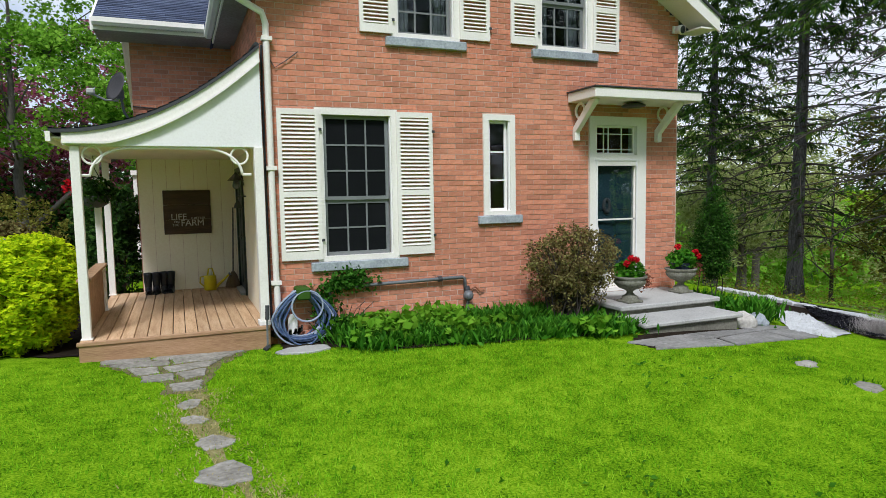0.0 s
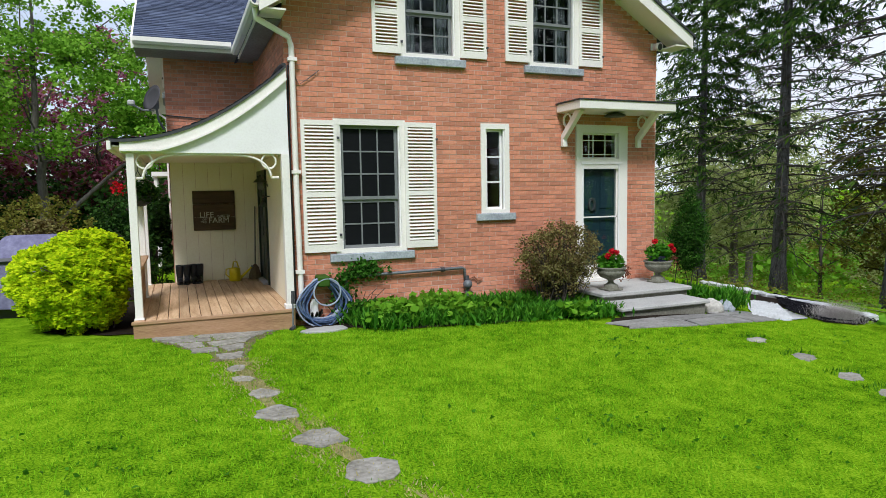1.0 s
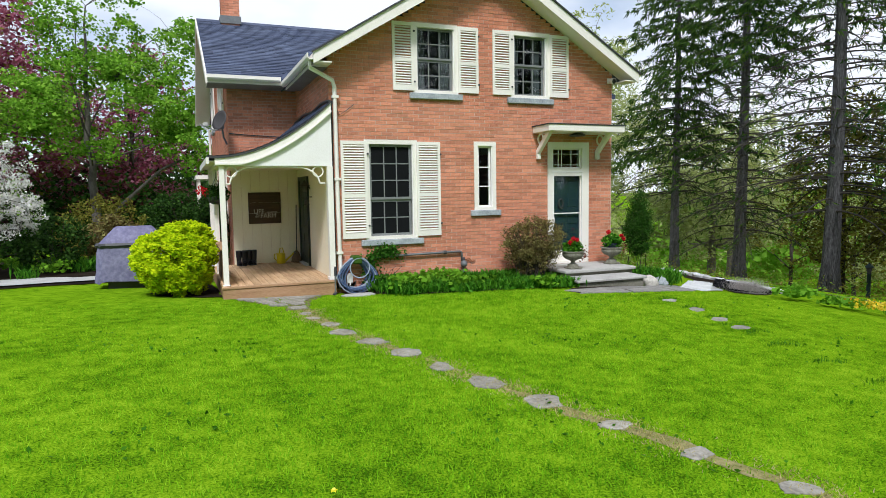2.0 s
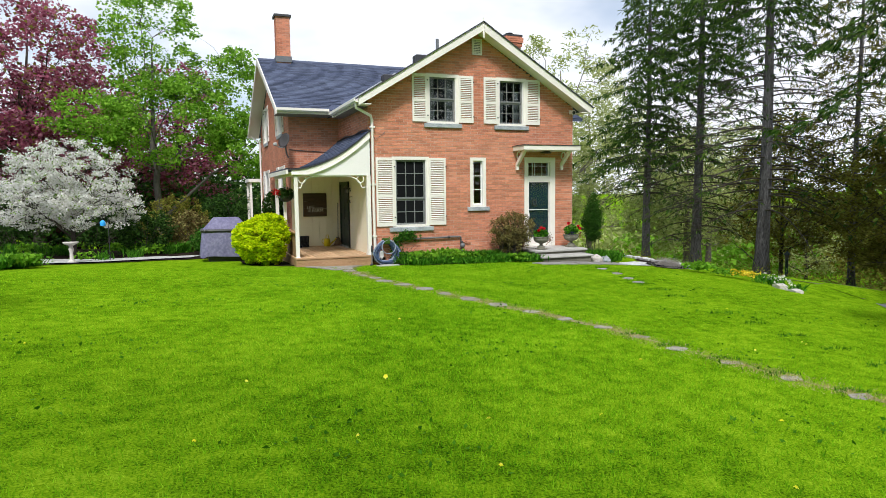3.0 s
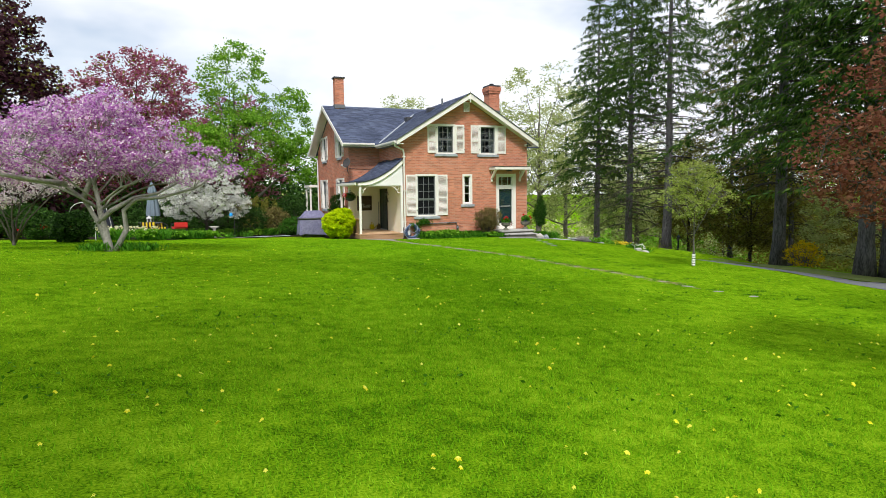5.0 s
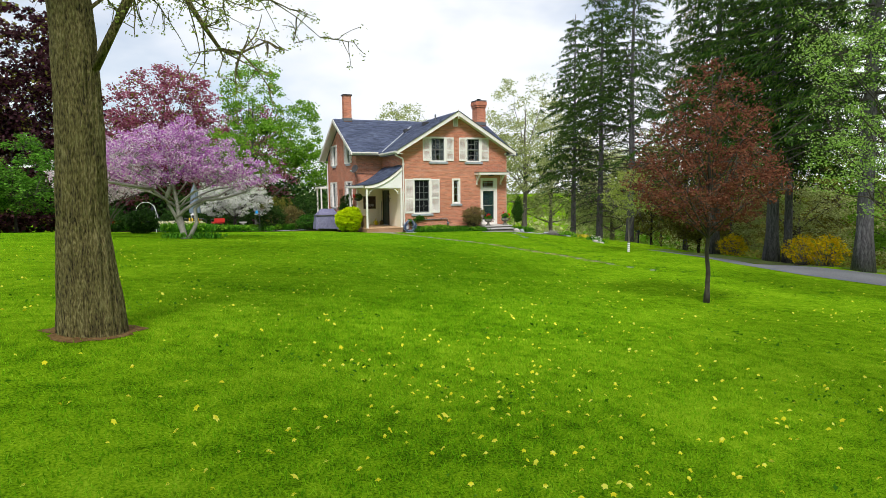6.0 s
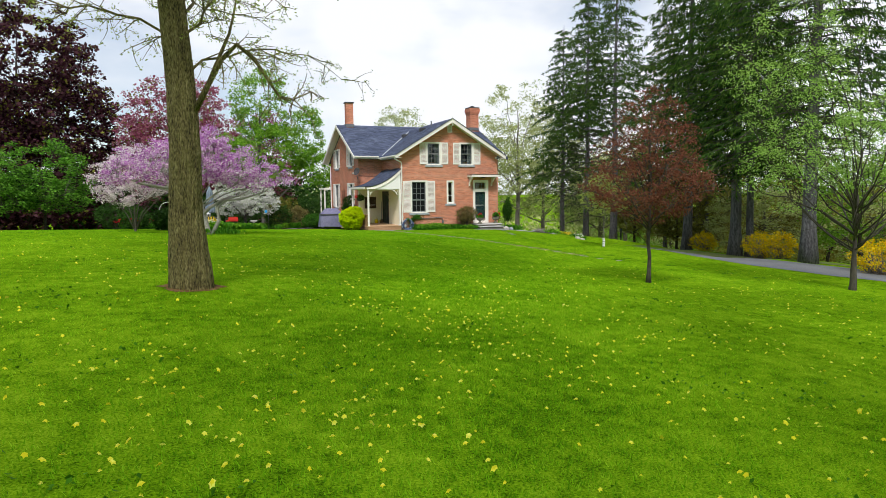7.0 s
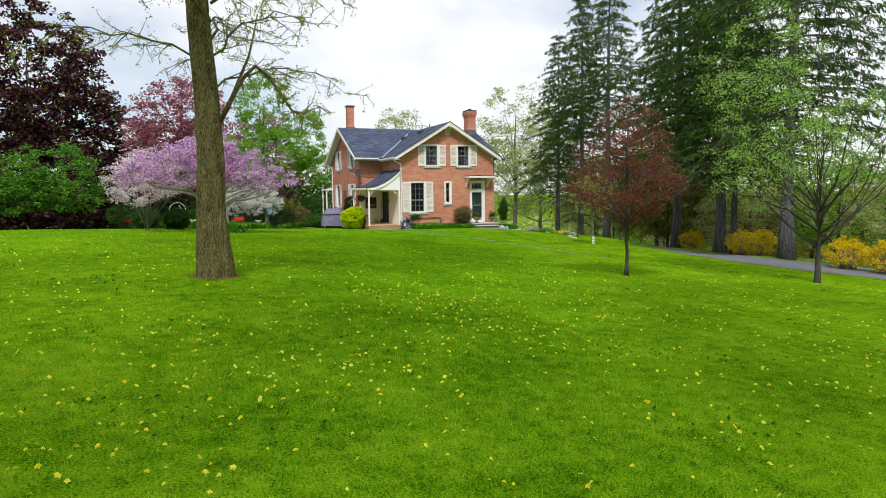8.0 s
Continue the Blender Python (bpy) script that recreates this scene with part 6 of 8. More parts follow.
def in_ellipsoids(r, n, blobs, shell=0.55):
    """n points in a union of ellipsoids (cx, cy, cz, rx, ry, rz), crowded towards their skins."""
    vol = np.array([b[3] * b[4] * b[5] for b in blobs]) ** (2 / 3)
    which = r.choice(len(blobs), n, p=vol / vol.sum())
    d = rand_unit(r, n)
    rad = shell + (1 - shell) * r.random(n) ** 0.6
    B = np.array(blobs)[which]
    return B[:, :3] + d * rad[:, None] * B[:, 3:]


def crooked(r, p0, p1, n, amount, lift=0.15):
    p0, p1 = np.array(p0, float), np.array(p1, float)
    L = np.linalg.norm(p1 - p0)
    mid = (p0 + p1) / 2 + np.array([0, 0, lift * L]) + r.normal(0, amount * L, 3)
    pts = bezier(p0, mid, p1, n)
    pts[1:-1] += r.normal(0, amount * L * 0.15, (n - 2, 3))
    return pts


def broadleaf(name, label, x, y, height, trunk_r, blobs, seed, clumps, per_clump, clump_r, leaf_size, leaf_mat, bark, fork=0.35, limbs=7, lean=(0, 0), leaf2=None, share2=0.0,
              width=0.7, flat=0.4, group="", category="tree", twig=0.006, z=None, extra_limbs=(), top=0.8, flare=1.5, furrows=0, stout=0.5):
    """A tree: tapered trunk, crooked limbs to the clumps of its crown, twigs, and loose leaves round them."""
    r = rng_of(seed)
    z0 = gz(x, y) if z is None else z
    t = thing(name, x, y, z0, label, category, group)
    base = np.array([x, y, z0 - 0.1])
    tip = np.array([x + lean[0], y + lean[1], z0 + height * top])
    tp = crooked(r, base, tip, 14, 0.02, 0.0)
    k = np.linspace(0, 1, 14)
    rad = trunk_r * (1 - 0.88 * k) * (1 + (flare - 1) * np.exp(-k * 30))
    wood = Geo().tube(tp, rad, 12)
    if furrows:
        kk, a = np.linspace(0, 1, 150), np.linspace(0, 2 * np.pi, 96, endpoint=False)
        P = np.stack([np.interp(kk, k, tp[:, i]) for i in range(3)], -1)
        A, Z = np.meshgrid(a, P[:, 2])
        s = np.sin(A * furrows + 1.4 * np.sin(Z * 1.3) + 0.8 * np.sin(Z * 3.1 + A * 3))
        s2 = np.sin(A * furrows * 1.7 + 1.1 * np.sin(Z * 2.3 + 2) + Z * 0.8)
        R = np.interp(kk, k, rad)[:, None] * (1 - 0.10 * (1 - np.abs(s)) ** 2 - 0.05 * (1 - np.abs(s2)) ** 2 + 0.02 * np.sin(Z * 9 + 5 * np.sin(A * 4)))
        V = np.stack([P[:, None, 0] + R * np.cos(A), P[:, None, 1] + R * np.sin(A), Z], -1)
        wood = Geo().add(V, [(i * 96 + q, i * 96 + (q + 1) % 96, (i + 1) * 96 + (q + 1) % 96, (i + 1) * 96 + q) for i in range(149) for q in range(96)])
    centres = in_ellipsoids(r, clumps, blobs)
    nodes, node_r = [p for p in tp[4:]], [q for q in rad[4:]]
    order = [int(r.integers(clumps))]
    dist = np.linalg.norm(centres - centres[order[0]], axis=1)
    for _ in range(limbs - 1):
        order.append(int(dist.argmax()))
        dist = np.minimum(dist, np.linalg.norm(centres - centres[order[-1]], axis=1))
    for i in order:
        f = min(0.92, max(fork, ((centres[i][2] - z0) / (height * top)) * 0.55 + r.uniform(-0.08, 0.08)))
        j = f * 13
        p0 = tp[int(j)] + (tp[min(13, int(j) + 1)] - tp[int(j)]) * (j - int(j))
        r0 = trunk_r * (1 - 0.88 * f) * stout
        path = crooked(r, p0, centres[i], 9, 0.07)
        rr = np.linspace(r0, max(0.012, r0 * 0.15), 9)
        part("limb", Geo().tube(path, rr, 7), bark, t, smooth=True)
        nodes += list(path[2:])
        node_r += list(rr[2:])
    fine = Geo()
    for pts, ra, rb in extra_limbs:
        pts = np.array(pts, float)
        if ra > 0.025:
            part("limb", Geo().tube(pts, np.linspace(ra, rb, len(pts)), 8), bark, t, smooth=True)
        else:
            fine.tube(pts, np.linspace(ra, rb, len(pts)), 5)
        nodes += list(pts[1:])
        node_r += list(np.linspace(ra, rb, len(pts))[1:])
    N, NR = np.array(nodes), np.array(node_r)
    tw = Geo()
    for c in centres[:: 1 if clumps < 300 or leaf_size < 0.12 else 2]:
        j = int(np.linalg.norm(N - c, axis=1).argmin())
        tw.tube(crooked(r, N[j], c, 4, 0.08), np.linspace(min(NR[j] * 0.6, 0.05), twig, 4), 3)
    part("trunk", wood, bark, t, smooth=True)
    if fine.n:
        part("fine_twig_mass", fine, bark, t, kind="stuff")
    part("twig_mass", tw, bark, t, kind="stuff")
    C = np.repeat(centres, per_clump, axis=0)
    off = rand_unit(r, len(C)) * (r.random(len(C)) ** 0.5)[:, None] * clump_r * r.uniform(0.6, 1.25, (clumps, 1)).repeat(per_clump, axis=0)
    off[:, 2] *= 0.6
    C = C + off
    pick = r.random(len(C)) < share2 if leaf2 else np.zeros(len(C), bool)
    part("crown", many("crown", leaves(r, C[~pick], leaf_size, width, flat)), leaf_mat, t, kind="stuff")
    if leaf2:
        part("crown_flush", many("crown_flush", leaves(r, C[pick], leaf_size, width, flat)), leaf2, t, kind="stuff")
    return t


def shrub(name, label, x, y, blobs, seed, stems, n_leaves, leaf_size, leaf_mat, bark, width=0.6, flat=0.35, group="", category="shrub", clump=0.12, clumps=160, stem_r=0.012, shell=0.6, spread=0.15, leaf2=None, share2=0.0):
    """A bush of stems from the ground to clumps of leaves; the blobs are given over the ground at x, y."""
    r = rng_of(seed)
    z0 = gz(x, y)
    t = thing(name, x, y, z0, label, category, group)
    blobs = [(x + b[0], y + b[1], z0 + b[2], *b[3:]) for b in blobs]
    cen = in_ellipsoids(r, clumps, blobs, shell)
    cen[:, 2] = np.maximum(cen[:, 2], z0 + 0.05)
    g = Geo()
    for i in range(stems):
        c = cen[int(r.integers(clumps))]
        b = np.array([x + r.normal(0, spread), y + r.normal(0, spread), z0 - 0.03])
        g.tube(crooked(r, b, c, 6, 0.06, 0.2), np.linspace(stem_r, stem_r * 0.3, 6), 5)
    part("stem_mass", g, bark, t, kind="stuff")
    C = cen[r.integers(0, clumps, n_leaves)] + rand_unit(r, n_leaves) * (r.random(n_leaves) ** 0.5)[:, None] * clump
    C[:, 2] = np.maximum(C[:, 2], z0 + 0.02)
    pick = r.random(n_leaves) < share2 if leaf2 else np.zeros(n_leaves, bool)
    part("foliage", many("foliage", leaves(r, C[~pick], leaf_size, width, flat)), leaf_mat, t, kind="stuff")
    if leaf2:
        part("blossom", many("blossom", leaves(r, C[pick], leaf_size, width, flat)), leaf2, t, kind="stuff")
    return t


def spruce(label, x, y, height, trunk_r, first, reach, seed, sprays=60, lean=0.0, droop=0.35, bare_to=0.0, gap=0.46, thin=1.0, name="spruce_tree", group="spruces along the drive", needle=None):
    """A spruce: straight trunk, whorls of drooping boughs with hanging sprays of needles; bare dead boughs below bare_to."""
    r = rng_of(seed)
    z0 = gz(x, y)
    t = thing(name, x, y, z0, label, "spruce tree", group)
    k = np.linspace(0, 1, 16)
    tp = np.stack([x + lean * k + 0.05 * np.sin(k * 9 + seed), y + 0.05 * np.cos(k * 7 + seed), z0 - 0.2 + height * k], -1)
    part("trunk", Geo().tube(tp, trunk_r * (1 - 0.93 * k) * (1 + 0.5 * np.exp(-k * 40)), 12), BARK_GREY, t, smooth=True)
    C, D, side_twigs = [], [], Geo()
    z = first
    while z < height - 0.5:
        f = (z - first) / (height - first)
        L0 = reach * (1 - f) ** 0.75 * (0.75 + 0.25 * min(1.0, f * 6)) + 0.25
        n = int(r.integers(4, 7))
        turn = r.uniform(0, 2 * math.pi)
        for i in range(n):
            a = turn + 2 * math.pi * i / n + r.normal(0, 0.2)
            L = L0 * r.uniform(0.5, 1.25)
            d = np.array([math.cos(a), math.sin(a), 0.0])
            p0 = np.array([x + lean * z / height, y, z0 + z + r.normal(0, 0.12)])
            p1 = p0 + d * L * 0.5 + np.array([0, 0, 0.05 * L])
            p2 = p0 + d * L + np.array([0, 0, -droop * L * r.uniform(0.5, 1.3)])
            path = bezier(p0, p1, p2, 7)
            br = 0.012 + trunk_r * 0.10 * (1 - f)
            part("bough", Geo().tube(path, np.linspace(br, 0.006, 7), 5), BARK_DARK, t)
            dead = z < bare_to
            for q in range(6):
                s = path[1 + q * 5 // 6] + (path[2 + q * 5 // 6] - path[1 + q * 5 // 6]) * r.random()
                reach_q = L * (0.55 - 0.05 * q) * r.uniform(0.7, 1.2)
                e = s + d * reach_q * r.uniform(0.3, 0.7) + np.cross(d, [0, 0, 1]) * (1 if q % 2 else -1) * reach_q * r.uniform(0.5, 0.9) + np.array([0, 0, -0.16 * reach_q])
                side_twigs.tube(np.array([s, (s + e) / 2 + [0, 0, 0.03], e]), [0.010, 0.007, 0.003], 3)
                m = int(sprays * thin * 0.105 * (0.14 if dead else 1) * max(0.45, L / 2.4))
                if m:
                    u = r.random(m)[:, None]
                    C.append(s + (e - s) * u)
                    D.append(np.tile(e - s, (m, 1)))
            m = int(sprays * thin * 0.22 * (0.10 if dead else 1) * max(0.45, L / 2.4))
            if m:
                u = r.uniform(0.18, 1.0, m)
                idx = np.clip((u * 6).astype(int), 0, 5)
                C.append(path[idx] + (path[idx + 1] - path[idx]) * (u * 6 - idx)[:, None])
                D.append(np.tile(d * L, (m, 1)))
        z += gap * r.uniform(0.7, 1.25)
    part("twig_mass", side_twigs, BARK_DARK, t, kind="stuff")
    C, D = np.concatenate(C), np.concatenate(D)
    C, D = np.repeat(C, 3, axis=0), np.repeat(D, 3, axis=0)        # three sprays to a tuft
    n = len(C)
    D = D / (np.linalg.norm(D, axis=1)[:, None] + 1e-9) * 0.65 + rand_unit(r, n) * 0.55 + np.array([0, 0, -0.50])
    D /= np.linalg.norm(D, axis=1)[:, None]
    S = np.cross(D, rand_unit(r, n))
    S /= np.linalg.norm(S, axis=1)[:, None] + 1e-9
    L = r.uniform(0.16, 0.36, n)[:, None]
    W = r.uniform(0.018, 0.038, n)[:, None]
    C = C + r.normal(0, 0.035, (n, 3))
    part("needles", many("needles", np.stack([C, C + D * L * 0.45 + S * W, C + D * L, C + D * L * 0.5 - S * W], 1)), needle or L_NEEDLE, t, kind="stuff")
    return t


# ---- plants by the house ----
shrub("spirea_bush", "rounded bright yellow-green spirea bush beside the porch", -3.07, 0.75, [(-0.10, 0, 0.72, 0.76, 0.80, 0.60), (-0.04, 0.0, 0.42, 0.60, 0.66, 0.42), (0.12, 0, 1.02, 0.48, 0.55, 0.40)], 301, 60, 36000, 0.085, L_LIME, BARK_DARK, 0.5, 0.65, clump=0.10, clumps=620, shell=0.80)
shrub("twiggy_shrub", "twiggy brown shrub just coming into leaf below the wall", 3.98, -0.72, [(0.02, 0, 0.95, 0.78, 0.60, 0.52), (-0.02, 0, 0.62, 0.60, 0.48, 0.40)], 302, 320, 13000, 0.045, L_TWIGGY, BARK_DARK, 0.5, 0.2, clump=0.09, clumps=520, stem_r=0.009, shell=0.35, spread=0.13)
shrub("dark_shrub", "dark leafy shrub growing beyond the porch posts", -2.35, 5.0, [(0, 0, 0.8, 0.5, 0.7, 0.85), (0.1, 0, 1.7, 0.4, 0.6, 0.6)], 303, 30, 6500, 0.09, L_BUSH, BARK_DARK, clumps=200)
shrub("conical_evergreen", "dark conical evergreen past the house corner", 7.28, -0.15, [(0, 0, 0.95, 0.26, 0.26, 0.30), (0, 0, 1.30, 0.33, 0.33, 0.34), (0.03, 0, 1.62, 0.27, 0.27, 0.34), (0.06, 0, 1.92, 0.13, 0.13, 0.28)], 304, 4, 13000, 0.05, L_BUSH, BARK_DARK, 0.4, 0.1, clumps=420, category="evergreen", leaf2=L_GREENBUSH, share2=0.4)


def straps(r, base, height, width, lean):
    """Upright lance-shaped leaves rising from base points."""
    n = len(base)
    t = r.uniform(0, 2 * np.pi, n)
    d, side = np.stack([np.cos(t), np.sin(t), np.zeros(n)], -1), np.stack([-np.sin(t), np.cos(t), np.zeros(n)], -1)
    h = height * r.uniform(0.55, 1.15, n)[:, None]
    tip = base + d * h * lean * r.uniform(0.1, 1.0, n)[:, None] + np.array([0, 0, 1.0]) * h
    mid = base + (tip - base) * 0.55 + np.array([0, 0, 0.10]) * h
    w = width * r.uniform(0.7, 1.3, n)[:, None] / 2
    return np.stack([base, mid - side * w, tip, mid + side * w], 1)


def perennial(x, y, h, seed, n, kind, label):
    """A clump of broad arching leaves or of narrow blades."""
    r = rng_of(seed)
    z = gz(x, y) + 0.01
    t = thing("perennial_clump", x, y, z, label, "perennial", "perennials along the wall")
    b = np.stack([x + r.normal(0, 0.14, n), y + r.normal(0, 0.10, n), np.full(n, z)], -1)
    if kind == "blade":
        c = b + np.stack([r.normal(0, 0.10, n), r.normal(0, 0.10, n), h * 0.3 + h * 0.6 * r.random(n)], -1)
        m = many("leaves", np.concatenate([straps(r, b, h, 0.042, 1.0), leaves(r, c[: n // 4] - [0, 0, h * 0.2], 0.10, 0.5, 0.3)]))
    else:
        c = b + np.stack([r.normal(0, 0.10, n), r.normal(0, 0.08, n), h * r.uniform(0.35, 1.0, n)], -1)
        m = many("leaves", leaves(r, c, 0.12, 0.8, 0.4))
    part("leaves", m, L_PERENNIAL if kind == "blade" else L_BROAD, t, kind="stuff")
    return t


r0 = rng_of(310)
k = 0
for x in np.arange(0.84, 4.3, 0.26):
    front = -0.72 - 0.24 * x if x < 3.6 else -1.72
    for y in np.arange(-0.25, front, -0.24):
        xx, yy = x + r0.normal(0, 0.05), y + r0.normal(0, 0.04)
        broad = ((0.9 < xx < 1.45 or 1.8 < xx < 2.2) and yy > -0.8) or r0.random() < 0.08
        h = (0.40 if broad else 0.29) * r0.uniform(0.75, 1.1) * (1.0 if yy > -0.9 else 0.72)
        perennial(xx, yy, h, 400 + k, 60 if broad else 130, "broad" if broad else "blade", "broad-leaved green perennial clump in the bed" if broad else "narrow-leaved green perennial clump in the bed")
        k += 1
for x, y in ((7.0, -0.6), (7.4, -0.2), (7.8, 0.2), (7.2, -1.1), (7.7, -0.7), (8.1, -0.3), (6.95, -1.35), (7.3, -1.25), (8.0, 0.9), (7.1, 0.3), (7.5, 0.5)):
    perennial(x, y, 0.36, 400 + k, 90, "blade", "tall narrow-leaved perennial clump past the steps")
    k += 1
for i, (x, y, h, kind) in enumerate(((8.80, -3.15, 0.30, "broad"), (8.62, -3.40, 0.27, "broad"), (8.95, -3.40, 0.27, "broad"), (8.85, -4.1, 0.20, "broad"), (8.95, -4.45, 0.20, "broad"), (9.05, -5.3, 0.22, "blade"), (9.15, -5.7, 0.24, "blade"), (9.2, -6.2, 0.24, "blade"))):
    perennial(x, y, h, 480 + i, 60, kind, "low green perennial at the edge of the lawn")
for name, lab, x, y, n, cols in (("yellow_blooms", "yellow spring flowers at the lawn's edge", 8.95, -4.85, 90, [(0.62, 0.42, 0.01), (0.80, 0.60, 0.03), (0.88, 0.72, 0.10)]), ("white_blooms", "white daffodils below the spruce", 9.15, -5.75, 40, [(0.70, 0.68, 0.55), (0.84, 0.83, 0.76), (0.90, 0.90, 0.86)])):
    c = np.stack([r0.normal(x, 0.16, n), r0.normal(y, 0.22, n), r0.uniform(0.12, 0.26, n)], -1)
    c[:, 2] += ground(c[:, 0], c[:, 1])
    tagged(part(name, many(name, leaves(r0, np.repeat(c, 3, axis=0) + r0.normal(0, 0.012, (n * 3, 3)), 0.055, 0.8, 0.2)), leaf(name, cols, 0.3)), lab, "flowers", kind="stuff")
# ivy round the pipe
r = rng_of(330)
ivy = thing("ivy", 0.7, -0.05, 0.6, "dark green ivy climbing the brick under the window", "ivy")
c = np.concatenate([np.stack([r.normal(0.85, 0.17, 520), -0.05 - r.random(520) * 0.10, r.normal(0.90, 0.075, 520)], -1), np.stack([r.normal(0.55, 0.10, 420), -0.05 - r.random(420) * 0.12, r.uniform(0.25, 0.85, 420)], -1),
                    np.stack([r.normal(0.75, 0.14, 420), -0.10 - r.random(420) * 0.2, r.uniform(0.12, 0.45, 420)], -1)])
part("leaves", many("leaves", leaves(r, c, 0.06, 0.8, 0.1)), L_GREENBUSH, ivy, kind="stuff")
g = Geo()
for i in range(26):
    p = np.array([r.normal(0.8, 0.15), -0.05, 0.12])
    g.tube(crooked(r, p, p + [r.normal(0.1, 0.25), r.uniform(-0.15, 0.0), r.uniform(0.2, 0.5)], 5, 0.1), 0.005, 4)
part("stem_mass", g, BARK_DARK, ivy, kind="stuff")


def geranium(x, y, z, seed, label, heads, spill):
    r = rng_of(seed)
    t = thing("geranium", x, y, z, label, "geranium", "geraniums in the urns")
    n = 420
    c = np.array([x, y, z + 0.12]) + rand_unit(r, n) * (r.random(n) ** 0.4)[:, None] * np.array([0.24, 0.22, 0.17])
    part("leaves", many("leaves", leaves(r, c, 0.07, 0.9, 0.4)), L_PERENNIAL, t, kind="stuff")
    for dx, dz in heads:
        q = np.array([x + dx, y - 0.10, z + dz]) + rand_unit(r, 70) * (r.random(70) ** 0.4)[:, None] * 0.045
        part("flower_head", many("flower_head", leaves(r, q, 0.04, 0.9, 0.2)), L_RED, t, "bright red flower head")
    if spill:
        q = np.array([x + 0.22, y - 0.1, z - 0.05]) + r.normal(0, 1, (130, 3)) * np.array([0.07, 0.06, 0.07])
        part("trailing_bloom", many("trailing_bloom", leaves(r, q, 0.035, 0.8, 0.2)), L_COPPER, t, "rusty red trailing flowers", kind="stuff")
    return t


geranium(4.88, -0.95, 0.74, 341, "red geraniums in the weathered urn", ((-0.14, 0.24), (-0.05, 0.32), (0.04, 0.29)), True)
geranium(6.17, -0.60, 0.80, 342, "red geraniums in the grey urn", ((-0.16, 0.34), (0.20, 0.24), (0.26, 0.17)), True)
r = rng_of(343)
bp = thing("basket_plants", -2.30, 1.78, 2.05, "trailing plants with red flowers in the hanging basket", "trailing plant")
c = np.array([-2.30, 1.78, 2.15]) + rand_unit(r, 1000) * (r.random(1000) ** 0.4)[:, None] * np.array([0.28, 0.28, 0.22])
part("leaves", many("leaves", leaves(r, c, 0.06, 0.6, 0.2)), L_BUSH, bp, kind="stuff")
c = np.array([-2.58, 1.70, 2.22]) + rand_unit(r, 60) * (r.random(60) ** 0.4)[:, None] * 0.13
part("flower_mass", many("flower_mass", leaves(r, c, 0.05, 0.9, 0.2)), L_RED, bp, kind="stuff")
c = np.stack([r.normal(8.55, 0.17, 2600), r.normal(-2.3, 0.15, 2600), np.zeros(2600)], -1)
c[:, 2] = ground(c[:, 0], c[:, 1]) + 0.02
tagged(part("grey_grass_tuft", many("grey_grass_tuft", blades(r, c, 0.25, 0.004, 1.3)), leaf("pale_dry_grass", [(0.30, 0.27, 0.26), (0.42, 0.38, 0.37), (0.55, 0.50, 0.49)], 0.3)), "pale dry tuft of lavender beside the mulch", "dry tuft", kind="stuff")

# ---- garden at the side ----
COVER = mat("grey_violet_cover", [(0.085, 0.078, 0.155), (0.155, 0.147, 0.25), (0.26, 0.25, 0.37)], 1.6, 14, 0.7, 0.5)
cover = thing("covered_grill", -4.0, 2.75, 0.1, "garden grill under a grey-violet fabric cover with a dark strap", "grill cover")
x0, x1, y0, y1, zg = -4.72, -3.25, 2.25, 3.2, gz(-4.0, 2.7) + 0.02
secs = [(0.15, -0.04), (0.24, -0.03), (0.48, 0.0), (0.78, 0.03), (0.90, 0.05), (0.96, 0.07), (1.14, 0.24), (1.28, 0.36), (1.31, 0.40)]
g, n, r = Geo(), 40, rng_of(350)
rings = []
for h, inset in secs:
    ring = []
    for i in range(n):
        a = 2 * math.pi * i / n
        c, s = math.cos(a), math.sin(a)
        p = 0.28
        ux, uy = math.copysign(abs(c) ** p, c), math.copysign(abs(s) ** p, s)
        fold = 0.018 * math.sin(a * 9 + h * 3) + 0.012 * math.sin(a * 17 + 1 + h * 7)
        ring.append(((x0 + x1) / 2 + ux * ((x1 - x0) / 2 - inset + fold), (y0 + y1) / 2 + uy * ((y1 - y0) / 2 - inset * 0.8 + fold), zg + h + (0.03 * math.sin(a * 6) if h == 0.15 else 0)))
    rings.append(ring)
g.add([p for q in rings for p in q], [(j * n + i, j * n + (i + 1) % n, (j + 1) * n + (i + 1) % n, (j + 1) * n + i) for j in range(len(secs) - 1) for i in range(n)] + [tuple((len(secs) - 1) * n + i for i in range(n))])
part("fabric", g, COVER, cover, smooth=True)
part("strap", Geo().tube([(p[0] * 1.0 + (p[0] - (x0 + x1) / 2) * 0.012, p[1] + (p[1] - (y0 + y1) / 2) * 0.012, zg + 0.93) for p in rings[4]], 0.05, 5, True), DARKGREY, cover, "dark strap round the cover")
part("stand", Geo().box(x0 + 0.2, x1 - 0.2, y0 + 0.15, y1 - 0.15, zg - 0.05, zg + 0.26), DARKGREY, cover)

